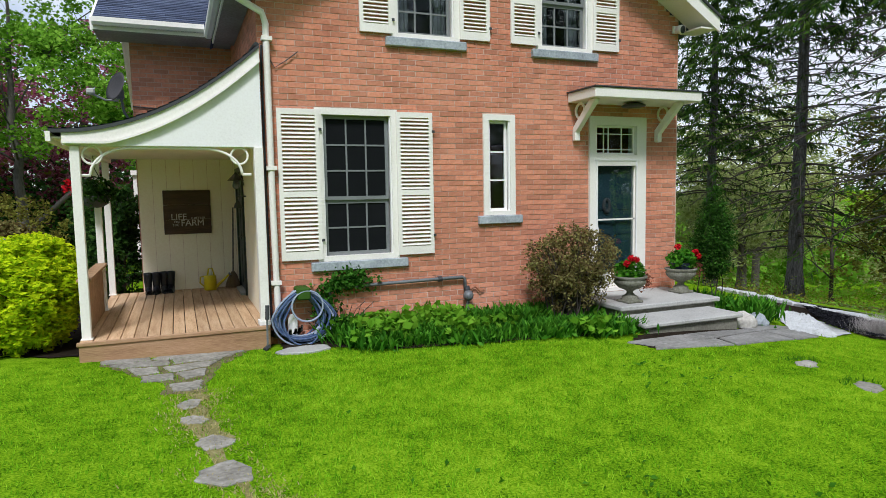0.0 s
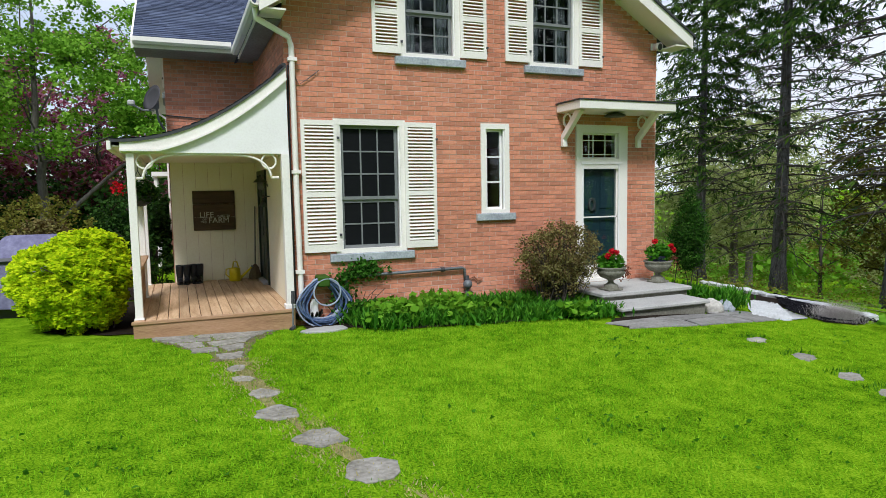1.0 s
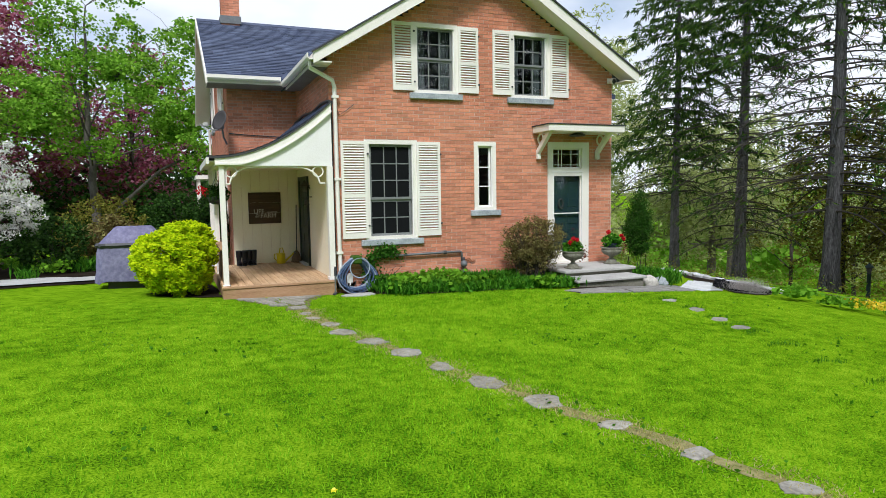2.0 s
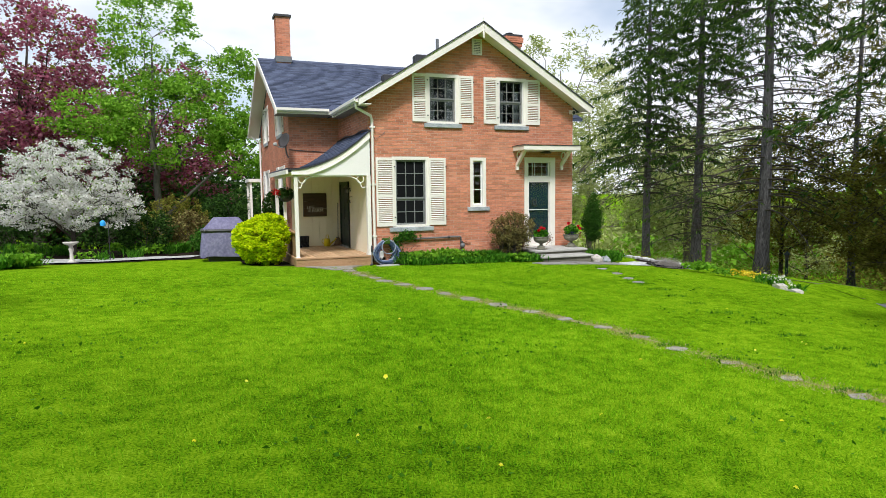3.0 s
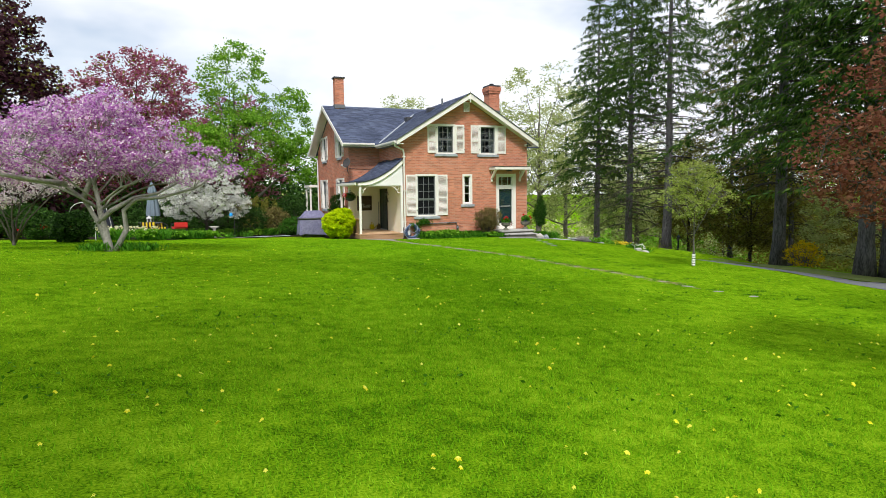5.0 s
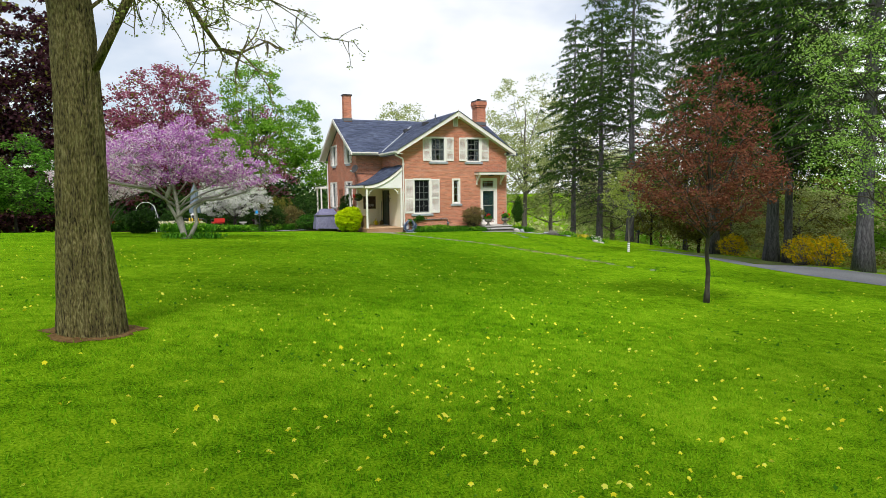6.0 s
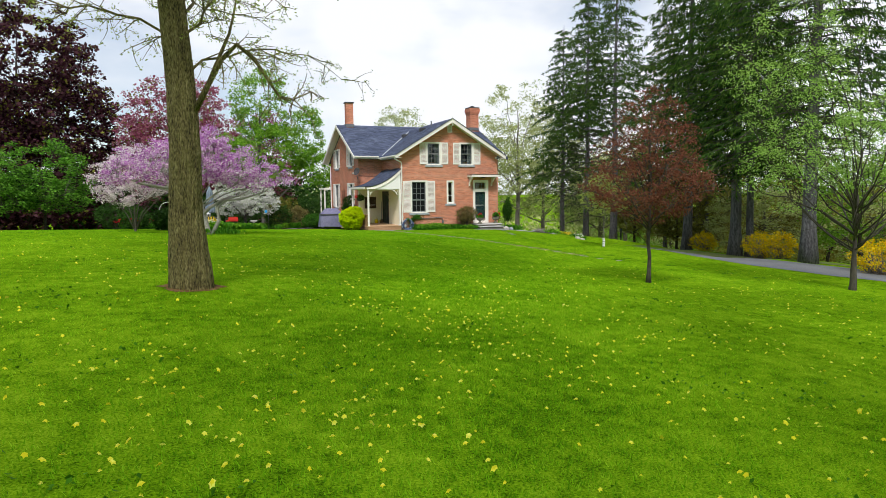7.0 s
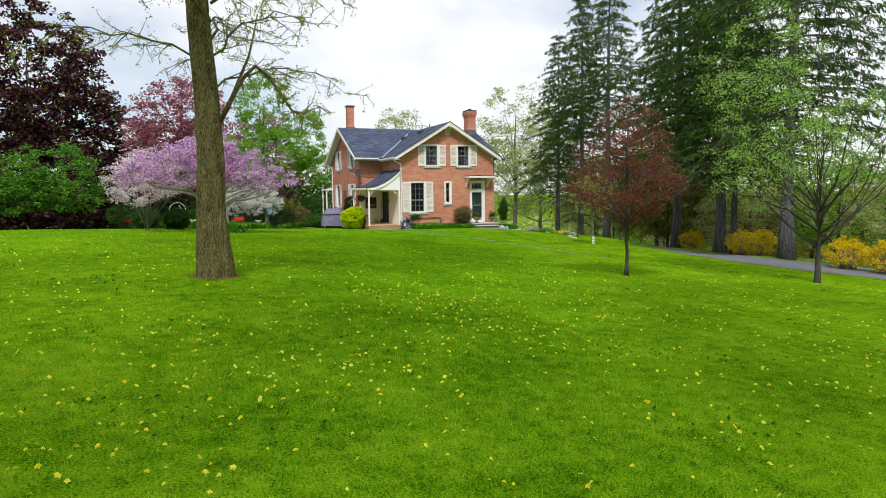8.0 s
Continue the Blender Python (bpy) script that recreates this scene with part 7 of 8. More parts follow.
bath = thing("bird_bath", -8.55, 5.4, gz(-8.55, 5.4), "pale stone bird bath on a slim pedestal", "bird bath")
zb = gz(-8.55, 5.4) + 0.02
part("pedestal", Geo().lathe([(0.15, 0.0), (0.13, 0.05), (0.06, 0.12), (0.05, 0.33), (0.08, 0.46), (0.05, 0.53), (0.09, 0.58)], -8.55, 5.4, zb, 16), PALEROCK, bath, smooth=True)
part("basin", Geo().lathe([(0.09, 0.58), (0.21, 0.64), (0.235, 0.68), (0.21, 0.68), (0.08, 0.62), (0.0, 0.615)], -8.55, 5.4, zb, 20), PALEROCK, bath, smooth=True)

UMB = mat("slate_blue_canvas", [(0.13, 0.17, 0.21), (0.20, 0.25, 0.30)], 2, 20, 0.85, 0.3)
ux, uy = -11.28, 3.55
uz = gz(ux, uy)
umb = thing("patio_umbrella", ux, uy, uz, "closed slate-blue patio umbrella on a pole", "patio umbrella")
part("pole", Geo().tube([(ux, uy, uz), (ux, uy, uz + 2.75)], 0.025, 8), GALV, umb)
fold = []
for h, q in ((1.05, 0.25), (1.2, 0.26), (1.6, 0.21), (2.1, 0.15), (2.2, 0.17), (2.35, 0.13), (2.62, 0.03)):
    fold.append([(ux + q * (1 + 0.22 * math.sin(8 * a)) * math.cos(a), uy + q * (1 + 0.22 * math.sin(8 * a)) * math.sin(a), uz + h) for a in np.linspace(0, 2 * math.pi, 32, endpoint=False)])
g = Geo().add([p for q in fold for p in q], [(j * 32 + i, j * 32 + (i + 1) % 32, (j + 1) * 32 + (i + 1) % 32, (j + 1) * 32 + i) for j in range(6) for i in range(32)])
part("canopy", g, UMB, umb, smooth=True)
part("base", Geo().lathe([(0.28, 0.0), (0.26, 0.06), (0.05, 0.09)], ux, uy, uz, 16), DARKGREY, umb)
table = thing("patio_table", -11.38, 2.75, gz(-11.38, 2.75), "dark metal patio table beside the closed umbrella", "patio table")
tz = gz(-11.38, 2.75) + 0.04
part("tabletop", Geo().lathe([(0.0, 0.66), (0.50, 0.66), (0.52, 0.675), (0.50, 0.69), (0.0, 0.69)], -11.38, 2.75, tz, 24), DARKGREY, table)
for k in range(4):
    c, q = math.cos(0.8 + k * math.pi / 2), math.sin(0.8 + k * math.pi / 2)
    part("leg", Geo().tube([(-11.38 + 0.40 * c, 2.75 + 0.40 * q, tz - 0.03), (-11.38 + 0.32 * c, 2.75 + 0.32 * q, tz + 0.66)], 0.016, 6), DARKGREY, table)
PALEGREY = mat("pale_grey_paint", [(0.42, 0.42, 0.41), (0.58, 0.58, 0.56)], 4, 30, 0.6, 0.1)
lant = thing("garden_lantern", -11.42, 2.75, tz + 0.69, "small pale grey lantern with a pointed cap on the table", "lantern")
part("lantern_box", Geo().box(-11.50, -11.34, 2.67, 2.83, tz + 0.69, tz + 0.86), DARKGREY, lant, bevel=0.01)
for k in range(4):
    part("corner_post", Geo().box(-11.51 + 0.15 * (k % 2), -11.48 + 0.15 * (k % 2), 2.66 + 0.15 * (k // 2), 2.69 + 0.15 * (k // 2), tz + 0.69, tz + 0.87), PALEGREY, lant)
part("cap", Geo().lathe([(0.14, 0.0), (0.10, 0.04), (0.03, 0.11), (0.01, 0.14)], -11.42, 2.75, tz + 0.87, 8), PALEGREY, lant)
# dark cone-shaped cover with pale edging
NAVY = mat("navy_canvas", [(0.006, 0.008, 0.014), (0.014, 0.017, 0.028)], 3, 20, 0.8, 0.3)
qx, qy = -13.5, 5.6
qz = gz(qx, qy)
cone = thing("cone_cover", qx, qy, qz, "dark navy cone-shaped fabric cover with pale edging", "fabric cover")
prof = [(0.46, 0.03), (0.43, 0.20), (0.31, 0.75), (0.13, 1.30), (0.03, 1.53)]
rings = [[(qx + q * (1 + 0.06 * math.sin(7 * a)) * math.cos(a), qy + q * (1 + 0.06 * math.sin(7 * a)) * math.sin(a), qz + h) for a in np.linspace(0, 2 * math.pi, 28, endpoint=False)] for q, h in prof]
part("fabric", Geo().add([p for q in rings for p in q], [(j * 28 + i, j * 28 + (i + 1) % 28, (j + 1) * 28 + (i + 1) % 28, (j + 1) * 28 + i) for j in range(4) for i in range(28)] + [tuple(4 * 28 + i for i in range(28))]), NAVY, cone, smooth=True)
for a in (-0.75, 2.2):
    part("edging", Geo().tube([(qx + (q + 0.02) * math.cos(a), qy + (q + 0.02) * math.sin(a), qz + h) for q, h in prof[1:]], 0.017, 5), PALEGREY, cone, "pale cord edging")

STRIPE_Y = mat("yellow_cushion", [(0.62, 0.42, 0.01), (0.78, 0.58, 0.02)], 3, 30, 0.85, 0.2)
STRIPE_K = mat("black_cushion", [(0.015, 0.015, 0.015), (0.03, 0.03, 0.03)], 3, 30, 0.85, 0.2)
CHAIRRED = mat("red_paint", [(0.55, 0.02, 0.015), (0.70, 0.04, 0.03)], 3, 30, 0.5, 0.1)


def garden_chair(x, y, turn, cushion, label):
    z = gz(x, y) + 0.04
    m = pose(x, y, z, 0, 0, turn)
    c = thing("garden_chair", x, y, z, label, "garden chair", "garden chairs on the patio")
    for a in (-0.26, 0.26):
        for b in (-0.25, 0.25):
            part("leg", Geo().tube([(a, b, 0), (a * 0.95, b * 0.95, 0.42)], 0.018, 6).moved(m), DARKGREY, c)
        part("arm", Geo().tube([(a * 1.1, -0.25, 0.42), (a * 1.1, -0.27, 0.62), (a * 1.1, 0.22, 0.64)], 0.018, 6).moved(m), DARKGREY, c)
    for i in range(8):
        mt = cushion if i % 2 == 0 else STRIPE_K
        part("seat_stripe", Geo().box(-0.28 + i * 0.07, -0.21 + i * 0.07, -0.26, 0.26, 0.42, 0.50).moved(m), mt if cushion is STRIPE_Y else cushion, c)
        part("back_stripe", Geo().box(-0.28 + i * 0.07, -0.21 + i * 0.07, 0.22, 0.30, 0.48, 0.70).moved(m), mt if cushion is STRIPE_Y else cushion, c)
    return c


garden_chair(-11.35, 1.75, 165, STRIPE_Y, "garden chair with black and yellow striped cushions")
garden_chair(-11.05, 3.75, 20, STRIPE_Y, "garden chair with yellow cushions beyond the patio table")
garden_chair(-10.15, 2.0, 195, CHAIRRED, "dark metal garden chair with a red cushion")
fx, fy = -7.68, 6.0
fz = gz(fx, fy)
feeder = thing("bird_feeder", fx, fy, fz, "bright blue bird feeder hung on a thin dark crook", "bird feeder")
part("crook", Geo().tube([(fx + 0.16, fy, fz), (fx + 0.16, fy, fz + 1.45), (fx + 0.10, fy, fz + 1.56), (fx, fy, fz + 1.52), (fx, fy, fz + 1.40)], 0.010, 6), DARKGREY, feeder)
part("seed_tube", Geo().lathe([(0.04, 0.0), (0.085, 0.02), (0.09, 0.12), (0.05, 0.18), (0.01, 0.20)], fx, fy, fz + 1.20, 14), mat("bright_blue_plastic", [(0.02, 0.32, 0.80), (0.04, 0.42, 0.90)], 3, 30, 0.4, 0.05), feeder, "bright blue plastic body")

# low plants round the garden
r1 = rng_of(360)
for i in range(46):
    t = r1.random() * (0.25 if i < 30 else 1.0)
    x = -10.8 + 8.0 * t + r1.normal(0, 0.2)
    y = (-1.0 + 4.6 * min(1.0, t * 1.45)) + r1.uniform(0.0, 0.9) + (4.4 if t > 0.26 else 0.0)
    perennial(x, y, 0.34, 900 + i, 60, "blade" if i % 3 else "broad", "low green garden perennial at the lawn's edge")
for i in range(40):
    x, y = r1.uniform(-15, -4.2), r1.uniform(7.6, 10.5)
    perennial(x, y, 0.42, 960 + i, 60, "blade" if i % 2 else "broad", "low green garden perennial behind the path")
for i in range(22):
    x = r1.uniform(-13.0, -10.6)
    perennial(x, -2.3 + 0.35 * (x + 12) + r1.uniform(0.0, 1.6), 0.44, 1030 + i, 60, "blade" if i % 3 else "broad", "leafy green perennial in the flower bed by the patio")
c = np.stack([r1.uniform(-13.2, -10.9, 170), r1.uniform(-1.9, 0.4, 170), r1.uniform(0.36, 0.56, 170)], -1)
c[:, 2] += ground(c[:, 0], c[:, 1])
tagged(part("daffodil_blooms", many("daffodil_blooms", leaves(r1, np.repeat(c, 4, axis=0) + r1.normal(0, 0.012, (680, 3)), 0.075, 0.8, 0.2)), leaf("cream_petal", [(0.72, 0.62, 0.20), (0.84, 0.80, 0.55), (0.90, 0.88, 0.76)], 0.3)), "cream and yellow spring flowers in the bed", "flowers", kind="stuff")
c = np.stack([r1.normal(-15.4, 0.45, 150), r1.normal(2.2, 0.3, 150), r1.uniform(0.40, 0.60, 150)], -1)
c[:, 2] += ground(c[:, 0], c[:, 1])
tagged(part("red_tulips", many("red_tulips", leaves(r1, np.repeat(c, 4, axis=0) + r1.normal(0, 0.02, (600, 3)), 0.09, 0.8, 0.1)), L_RED), "red tulips in the garden bed", "flowers", kind="stuff")
for i in range(9):
    perennial(-15.4 + r1.normal(0, 0.5), 2.2 + r1.normal(0, 0.3), 0.40, 1060 + i, 60, "blade", "green leaves of the tulips")
# slim white hoop for climbing plants
hoop = [(-13.55 + 0.42 * math.cos(a), -1.2, gz(-13.55, -1.2) + 1.05 + 0.42 * math.sin(a)) for a in np.linspace(math.pi, 0, 11)]
whole("garden_hoop", Geo().tube([(-13.97, -1.2, gz(-13.97, -1.2) - 0.05)] + hoop + [(-13.13, -1.2, gz(-13.13, -1.2) - 0.05)], 0.011, 6), WHITE, "slim white arched hoop in the flower bed", "garden hoop")
for i in range(8):
    x, y = -11.9 + r1.normal(0, 0.4), -8.8 + r1.normal(0, 0.25)
    perennial(x, y, 0.24, 1010 + i, 60, "blade", "green plants round the magnolia's foot")
for i, (x, y, rx, h, m) in enumerate(((-6.5, 8.6, 1.0, 0.85, L_BUSH), (-5.0, 9.6, 0.9, 0.8, L_TWIGGY), (-4.2, 7.6, 0.8, 0.5, L_GREENBUSH), (-12.3, 7.9, 0.9, 0.7, L_BUSH), (-15.3, 0.9, 0.8, 0.6, L_BUSH),
                                      (-16.5, 3.4, 1.1, 0.8, L_BUSH), (-3.2, 14.5, 1.4, 1.4, L_BUSH), (-13.6, -3.0, 0.68, 0.55, L_BUSH), (-5.6, 12.5, 1.5, 1.2, L_BRONZE), (-8.5, 12.5, 1.5, 1.3, L_BUSH), (-11.5, 11.5, 1.5, 1.2, L_BUSH))):
    shrub("garden_bush", "rounded green bush in the side garden" if m is not L_TWIGGY else "brown twiggy bush in the side garden", x, y, [(0, 0, h, rx, rx, h)], 370 + i, 14, 3800, 0.10, m, BARK_DARK, clumps=240, clump=0.16, group="garden bushes")

# ---- trees ----
# the big bare-limbed tree on the lawn
bx, by = -12.75, -27.45
bz = gz(bx, by)
limb_sets = []
r = rng_of(500)
for i in range(20):
    z = 3.25 + 0.30 * i + (0.5 if i > 12 else 0.0)
    a = 2.4 * i + 0.5
    L = r.uniform(2.3, 3.6)
    d, side = np.array([math.cos(a), math.sin(a), 0.0]), np.array([-math.sin(a), math.cos(a), 0.0])
    p0 = np.array([bx + 0.02 * z, by - 0.01 * z, bz + z])
    pts = bezier(p0, p0 + d * L * 0.45 + np.array([0, 0, 0.36 * L]), p0 + d * L + np.array([0, 0, 0.12 * L]), 10)
    pts[1:] += r.normal(0, 0.045, (9, 3))
    limb_sets.append((pts, 0.021 + 0.0014 * i, 0.005))
    for q in range(14):
        s = pts[1 + q % 9]
        l2 = r.uniform(0.45, 1.0) * (1.1 - 0.05 * (q % 9))
        e = s + d * l2 * r.uniform(0.35, 0.8) + side * (1 if q % 2 else -1) * l2 * r.uniform(0.3, 0.75) + np.array([0, 0, l2 * r.uniform(-0.45, 0.35)])
        tw = crooked(r, s, e, 7, 0.07, -0.07)
        limb_sets.append((tw, 0.011, 0.0045))
        for k in range(5):
            s2 = tw[2 + k % 5]
            limb_sets.append((crooked(r, s2, s2 + (e - s) / l2 * r.uniform(0.05, 0.16) + r.normal(0, 0.14, 3) - np.array([0, 0, 0.04]), 4, 0.08, 0.05), 0.006, 0.003))
# one low limb that rises from the trunk and droops again towards its tip
low = [(0.18, 2.72), (0.38, 3.08), (0.60, 3.46), (0.84, 3.68), (1.10, 3.46), (1.30, 3.14), (1.46, 2.90), (1.67, 2.86), (1.94, 2.97)]
low = np.array([(bx + 0.927 * a, by - 0.375 * a, bz + h) for a, h in low])
limb_sets.append((low, 0.05, 0.008))
limb_sets.append((crooked(r, low[1], low[1] + np.array([0.5, -0.15, 1.5]), 7, 0.05, 0.03), 0.035, 0.008))
for q in range(34):
    s = low[2 + q % 7]
    tw = crooked(r, s, s + r.normal(0, 0.24, 3) + np.array([0.1, -0.04, -0.10]), 5, 0.08, -0.05)
    limb_sets.append((tw, 0.010, 0.004))
    limb_sets.append((crooked(r, tw[3], tw[3] + r.normal(0, 0.15, 3), 4, 0.08, 0.05), 0.006, 0.003))
tip_pts = np.array([p[0][-1] for p in limb_sets])
# unseen crown over the limbs, made broad and dense to shade the lawn
broadleaf("honey_locust", "tall locust tree with furrowed bark and small new leaves", bx, by, 15.0, 0.262, [(bx, by, bz + 12.6, 7.5, 7.5, 3.2)], 501, 420, 46, 0.8, 0.20, L_LIGHT, BARK, fork=0.55, limbs=9, lean=(0.2, -0.08), extra_limbs=limb_sets, width=0.4, top=0.98, flare=1.34, furrows=12)
mid_pts = np.array([q for p in limb_sets if p[1] < 0.02 for q in p[0]])
c = np.concatenate([tip_pts[r.integers(0, len(tip_pts), 8000)], mid_pts[r.integers(0, len(mid_pts), 9000)]]) + r.normal(0, 0.03, (17000, 3))
lo = thing("locust_buds", bx, by, bz + 5, "sprigs of small yellow-green leaves on the locust's lower limbs", "leaves", kind="stuff")
part("leaves", many("leaves", leaves(r, c, 0.042, 0.5, 0.2)), L_SAPLING, lo, kind="stuff")

# young trees on the lawn
broadleaf("red_maple_sapling", "young tree with coppery red spring leaves", -1.33, -24.4, 5.2, 0.055, [(-1.33, -24.4, 3.0, 1.65, 1.5, 1.4), (-1.25, -24.4, 3.9, 1.0, 1.0, 1.3), (-1.4, -24.4, 2.6, 1.8, 1.6, 0.8)], 511, 460, 34, 0.24, 0.062, L_COPPER, BARK_DARK, fork=0.3, limbs=22, twig=0.004, width=0.55, top=0.95, flare=1.6, stout=0.4)
gm = []
r = rng_of(515)
zg = gz(5.29, -25.4)
for i in range(17):
    a, hz = 2.4 * i + r.normal(0, 0.3), r.uniform(1.35, 2.9)
    L = r.uniform(1.7, 3.7)
    d = np.array([math.cos(a), math.sin(a), 0.0])
    p0 = np.array([5.29, -25.4, zg + hz * 0.8])
    pts = bezier(p0, p0 + d * L * 0.60 + np.array([0, 0, L * 0.35]), p0 + d * L * 0.85 + np.array([0, 0, L * r.uniform(0.8, 1.5)]), 8)
    pts[2:] += r.normal(0, 0.05, (6, 3))
    gm.append((pts, 0.027, 0.005))
    for q in range(13):
        sp = pts[2 + q % 6]
        gm.append((crooked(r, sp, sp + d * r.uniform(0.1, 0.5) + r.normal(0, 0.4, 3) + np.array([0, 0, 0.45]), 5, 0.06, 0.0), 0.009, 0.003))
broadleaf("green_maple", "young vase-shaped tree in light green leaf", 5.29, -25.4, 8.6, 0.105, [(3.5, -24.8, 4.2, 1.7, 1.9, 2.6), (3.3, -24.7, 6.4, 1.7, 1.8, 1.9), (4.4, -25.2, 3.6, 2.1, 2.1, 1.3), (6.6, -25.9, 4.0, 1.6, 1.8, 1.6)], 512, 470, 40, 0.34, 0.06, L_YOUNG, BARK_DARK, fork=0.5, limbs=16, twig=0.004, width=0.6, top=0.30, flare=1.25, stout=0.9, extra_limbs=gm)
sap = broadleaf("lawn_sapling", "small sapling with pale leaves and a white trunk guard", 6.06, -12.4, 3.2, 0.035, [(6.06, -12.4, 2.1, 1.3, 1.2, 0.85), (6.0, -12.4, 2.6, 0.9, 0.9, 0.75)], 513, 230, 34, 0.18, 0.055, L_SAPLING, BARK_MAPLE, fork=0.35, limbs=8, twig=0.003, width=0.6, top=0.9)
sz = gz(6.06, -12.4)
for k in range(5):
    part("trunk_guard", Geo().lathe([(0.058, 0.0), (0.058, 0.06)], 6.06, -12.4, sz + 0.02 + k * 0.082, 12), WHITE, sap, "white band of the trunk guard")
part("guard_tube", Geo().lathe([(0.052, 0.0), (0.052, 0.42)], 6.06, -12.4, sz + 0.01, 12), DARKGREY, sap, "dark trunk guard")

# magnolia, blossom tree
mx, my = -11.85, -8.95
mz = gz(mx, my)
mag_limbs = []
for pts in ([(0.0, 0, 0), (-0.25, 0.1, 0.8), (-0.6, 0.1, 1.5), (-1.3, 0.2, 2.1), (-2.3, 0.0, 2.6)], [(0.15, 0, 0), (0.45, 0.1, 0.6), (0.4, 0.1, 1.15), (0.75, 0.0, 1.45), (1.4, 0, 1.5), (2.3, 0.2, 1.75), (3.2, 0.2, 2.3)],
            [(-0.25, 0.1, 0.8), (0.1, 0.0, 1.15), (0.7, 0.1, 1.5), (1.3, 0.3, 1.62), (2.0, 0.5, 2.0)], [(-0.6, 0.1, 1.5), (-0.3, 0.4, 2.3), (0.2, 0.6, 3.0), (0.4, 0.6, 3.7)], [(-1.0, 0.15, 1.9), (-1.6, -0.3, 2.0), (-2.6, -0.5, 2.2), (-3.4, -0.5, 2.7)]):
    mag_limbs.append(([(mx + p, my + q, mz + h) for p, q, h in pts], 0.085, 0.025))
broadleaf("magnolia_tree", "spreading magnolia in full pink blossom on pale twisted trunks", mx, my, 4.0, 0.12, [(mx - 0.9, my, mz + 3.1, 2.3, 2.2, 1.05), (mx + 0.9, my + 0.2, mz + 2.9, 1.9, 2.0, 0.95), (mx - 2.2, my, mz + 2.9, 1.6, 1.8, 1.0), (mx - 0.3, my, mz + 3.6, 1.6, 1.6, 0.75), (mx + 2.4, my + 0.3, mz + 2.45, 1.35, 1.4, 0.60), (mx + 1.2, my - 0.6, mz + 2.6, 1.2, 1.0, 0.45), (mx - 2.9, my - 0.3, mz + 2.5, 1.1, 1.1, 0.55), (mx + 0.3, my, mz + 4.1, 0.9, 0.9, 0.5)],
          521, 520, 50, 0.26, 0.082, L_MAGNOLIA, BARK_PALE, fork=0.4, limbs=12, lean=(-0.5, 0.3), extra_limbs=mag_limbs, leaf2=L_MAGPALE, share2=0.30, width=0.55, flat=0.2, stout=0.42)
pz = gz(-14.9, -5.5)
pale_limbs = [([(-14.9, -5.5, pz), (-14.9 + 0.25 * a, -5.5 + 0.2 * b, pz + 0.8), (-14.9 + 0.7 * a, -5.5 + 0.5 * b, pz + 1.6), (-14.9 + 1.2 * a, -5.5 + 0.7 * b, pz + 2.2 + c)], 0.032, 0.012) for a, b, c in ((-1.3, 0.4, 0.2), (-0.5, -0.6, 0.6), (0.4, 0.5, 0.7), (1.2, -0.3, 0.3), (1.6, 0.5, -0.3))]
broadleaf("pale_magnolia", "smaller magnolia with paler pink-white blossom", -14.9, -5.5, 4.0, 0.05, [(-14.5, -5.5, 4.0, 1.4, 1.3, 0.8), (-15.6, -5.5, 3.3, 1.3, 1.2, 0.9), (-14.0, -5.6, 3.3, 1.5, 1.4, 1.0), (-15.2, -5.6, 2.6, 1.4, 1.2, 0.6)], 522, 300, 42, 0.26, 0.072, L_MAGPALE, BARK_TRUNK, fork=0.2, limbs=10, leaf2=L_MAGNOLIA, share2=0.06, width=0.55, flat=0.25, extra_limbs=pale_limbs, top=0.5)
broadleaf("blossom_tree", "rounded crab apple tree covered in white blossom", -8.85, 8.0, 4.2, 0.10, [(-8.85, 8.0, 2.7, 2.0, 2.0, 1.55), (-9.7, 8.0, 2.0, 1.5, 1.6, 1.1), (-8.0, 7.8, 1.85, 1.5, 1.6, 1.05)], 523, 460, 70, 0.25, 0.070, L_WHITE, BARK_DARK, fork=0.25, limbs=12, leaf2=L_LIGHT, share2=0.08, width=0.75, flat=0.2)

# tall trees behind the garden
gx, gy = -6.33, 18.7
g0 = gz(gx, gy)
broadleaf("maple_tree", "tall maple in fresh green leaf behind the side garden", gx, gy, 13.5, 0.22, [(gx + 0.0, gy, g0 + 10.4, 2.4, 2.6, 3.2), (gx + 3.5, gy, g0 + 7.8, 1.9, 2.2, 2.8), (gx - 2.9, gy, g0 + 6.4, 2.1, 2.4, 1.6), (gx + 0.5, gy - 0.5, g0 + 6.5, 3.6, 3.2, 2.2), (gx + 4.6, gy, g0 + 5.2, 2.4, 2.4, 1.6)],
          531, 430, 66, 0.62, 0.16, L_SPRING, BARK_TRUNK, fork=0.36, limbs=9, width=0.75, stout=0.28, extra_limbs=(([(gx, gy, g0 + 1.4), (gx + 1.2, gy - 0.1, g0 + 2.6), (gx + 2.6, gy, g0 + 3.9), (gx + 4.8, gy, g0 + 5.0)], 0.12, 0.03),))
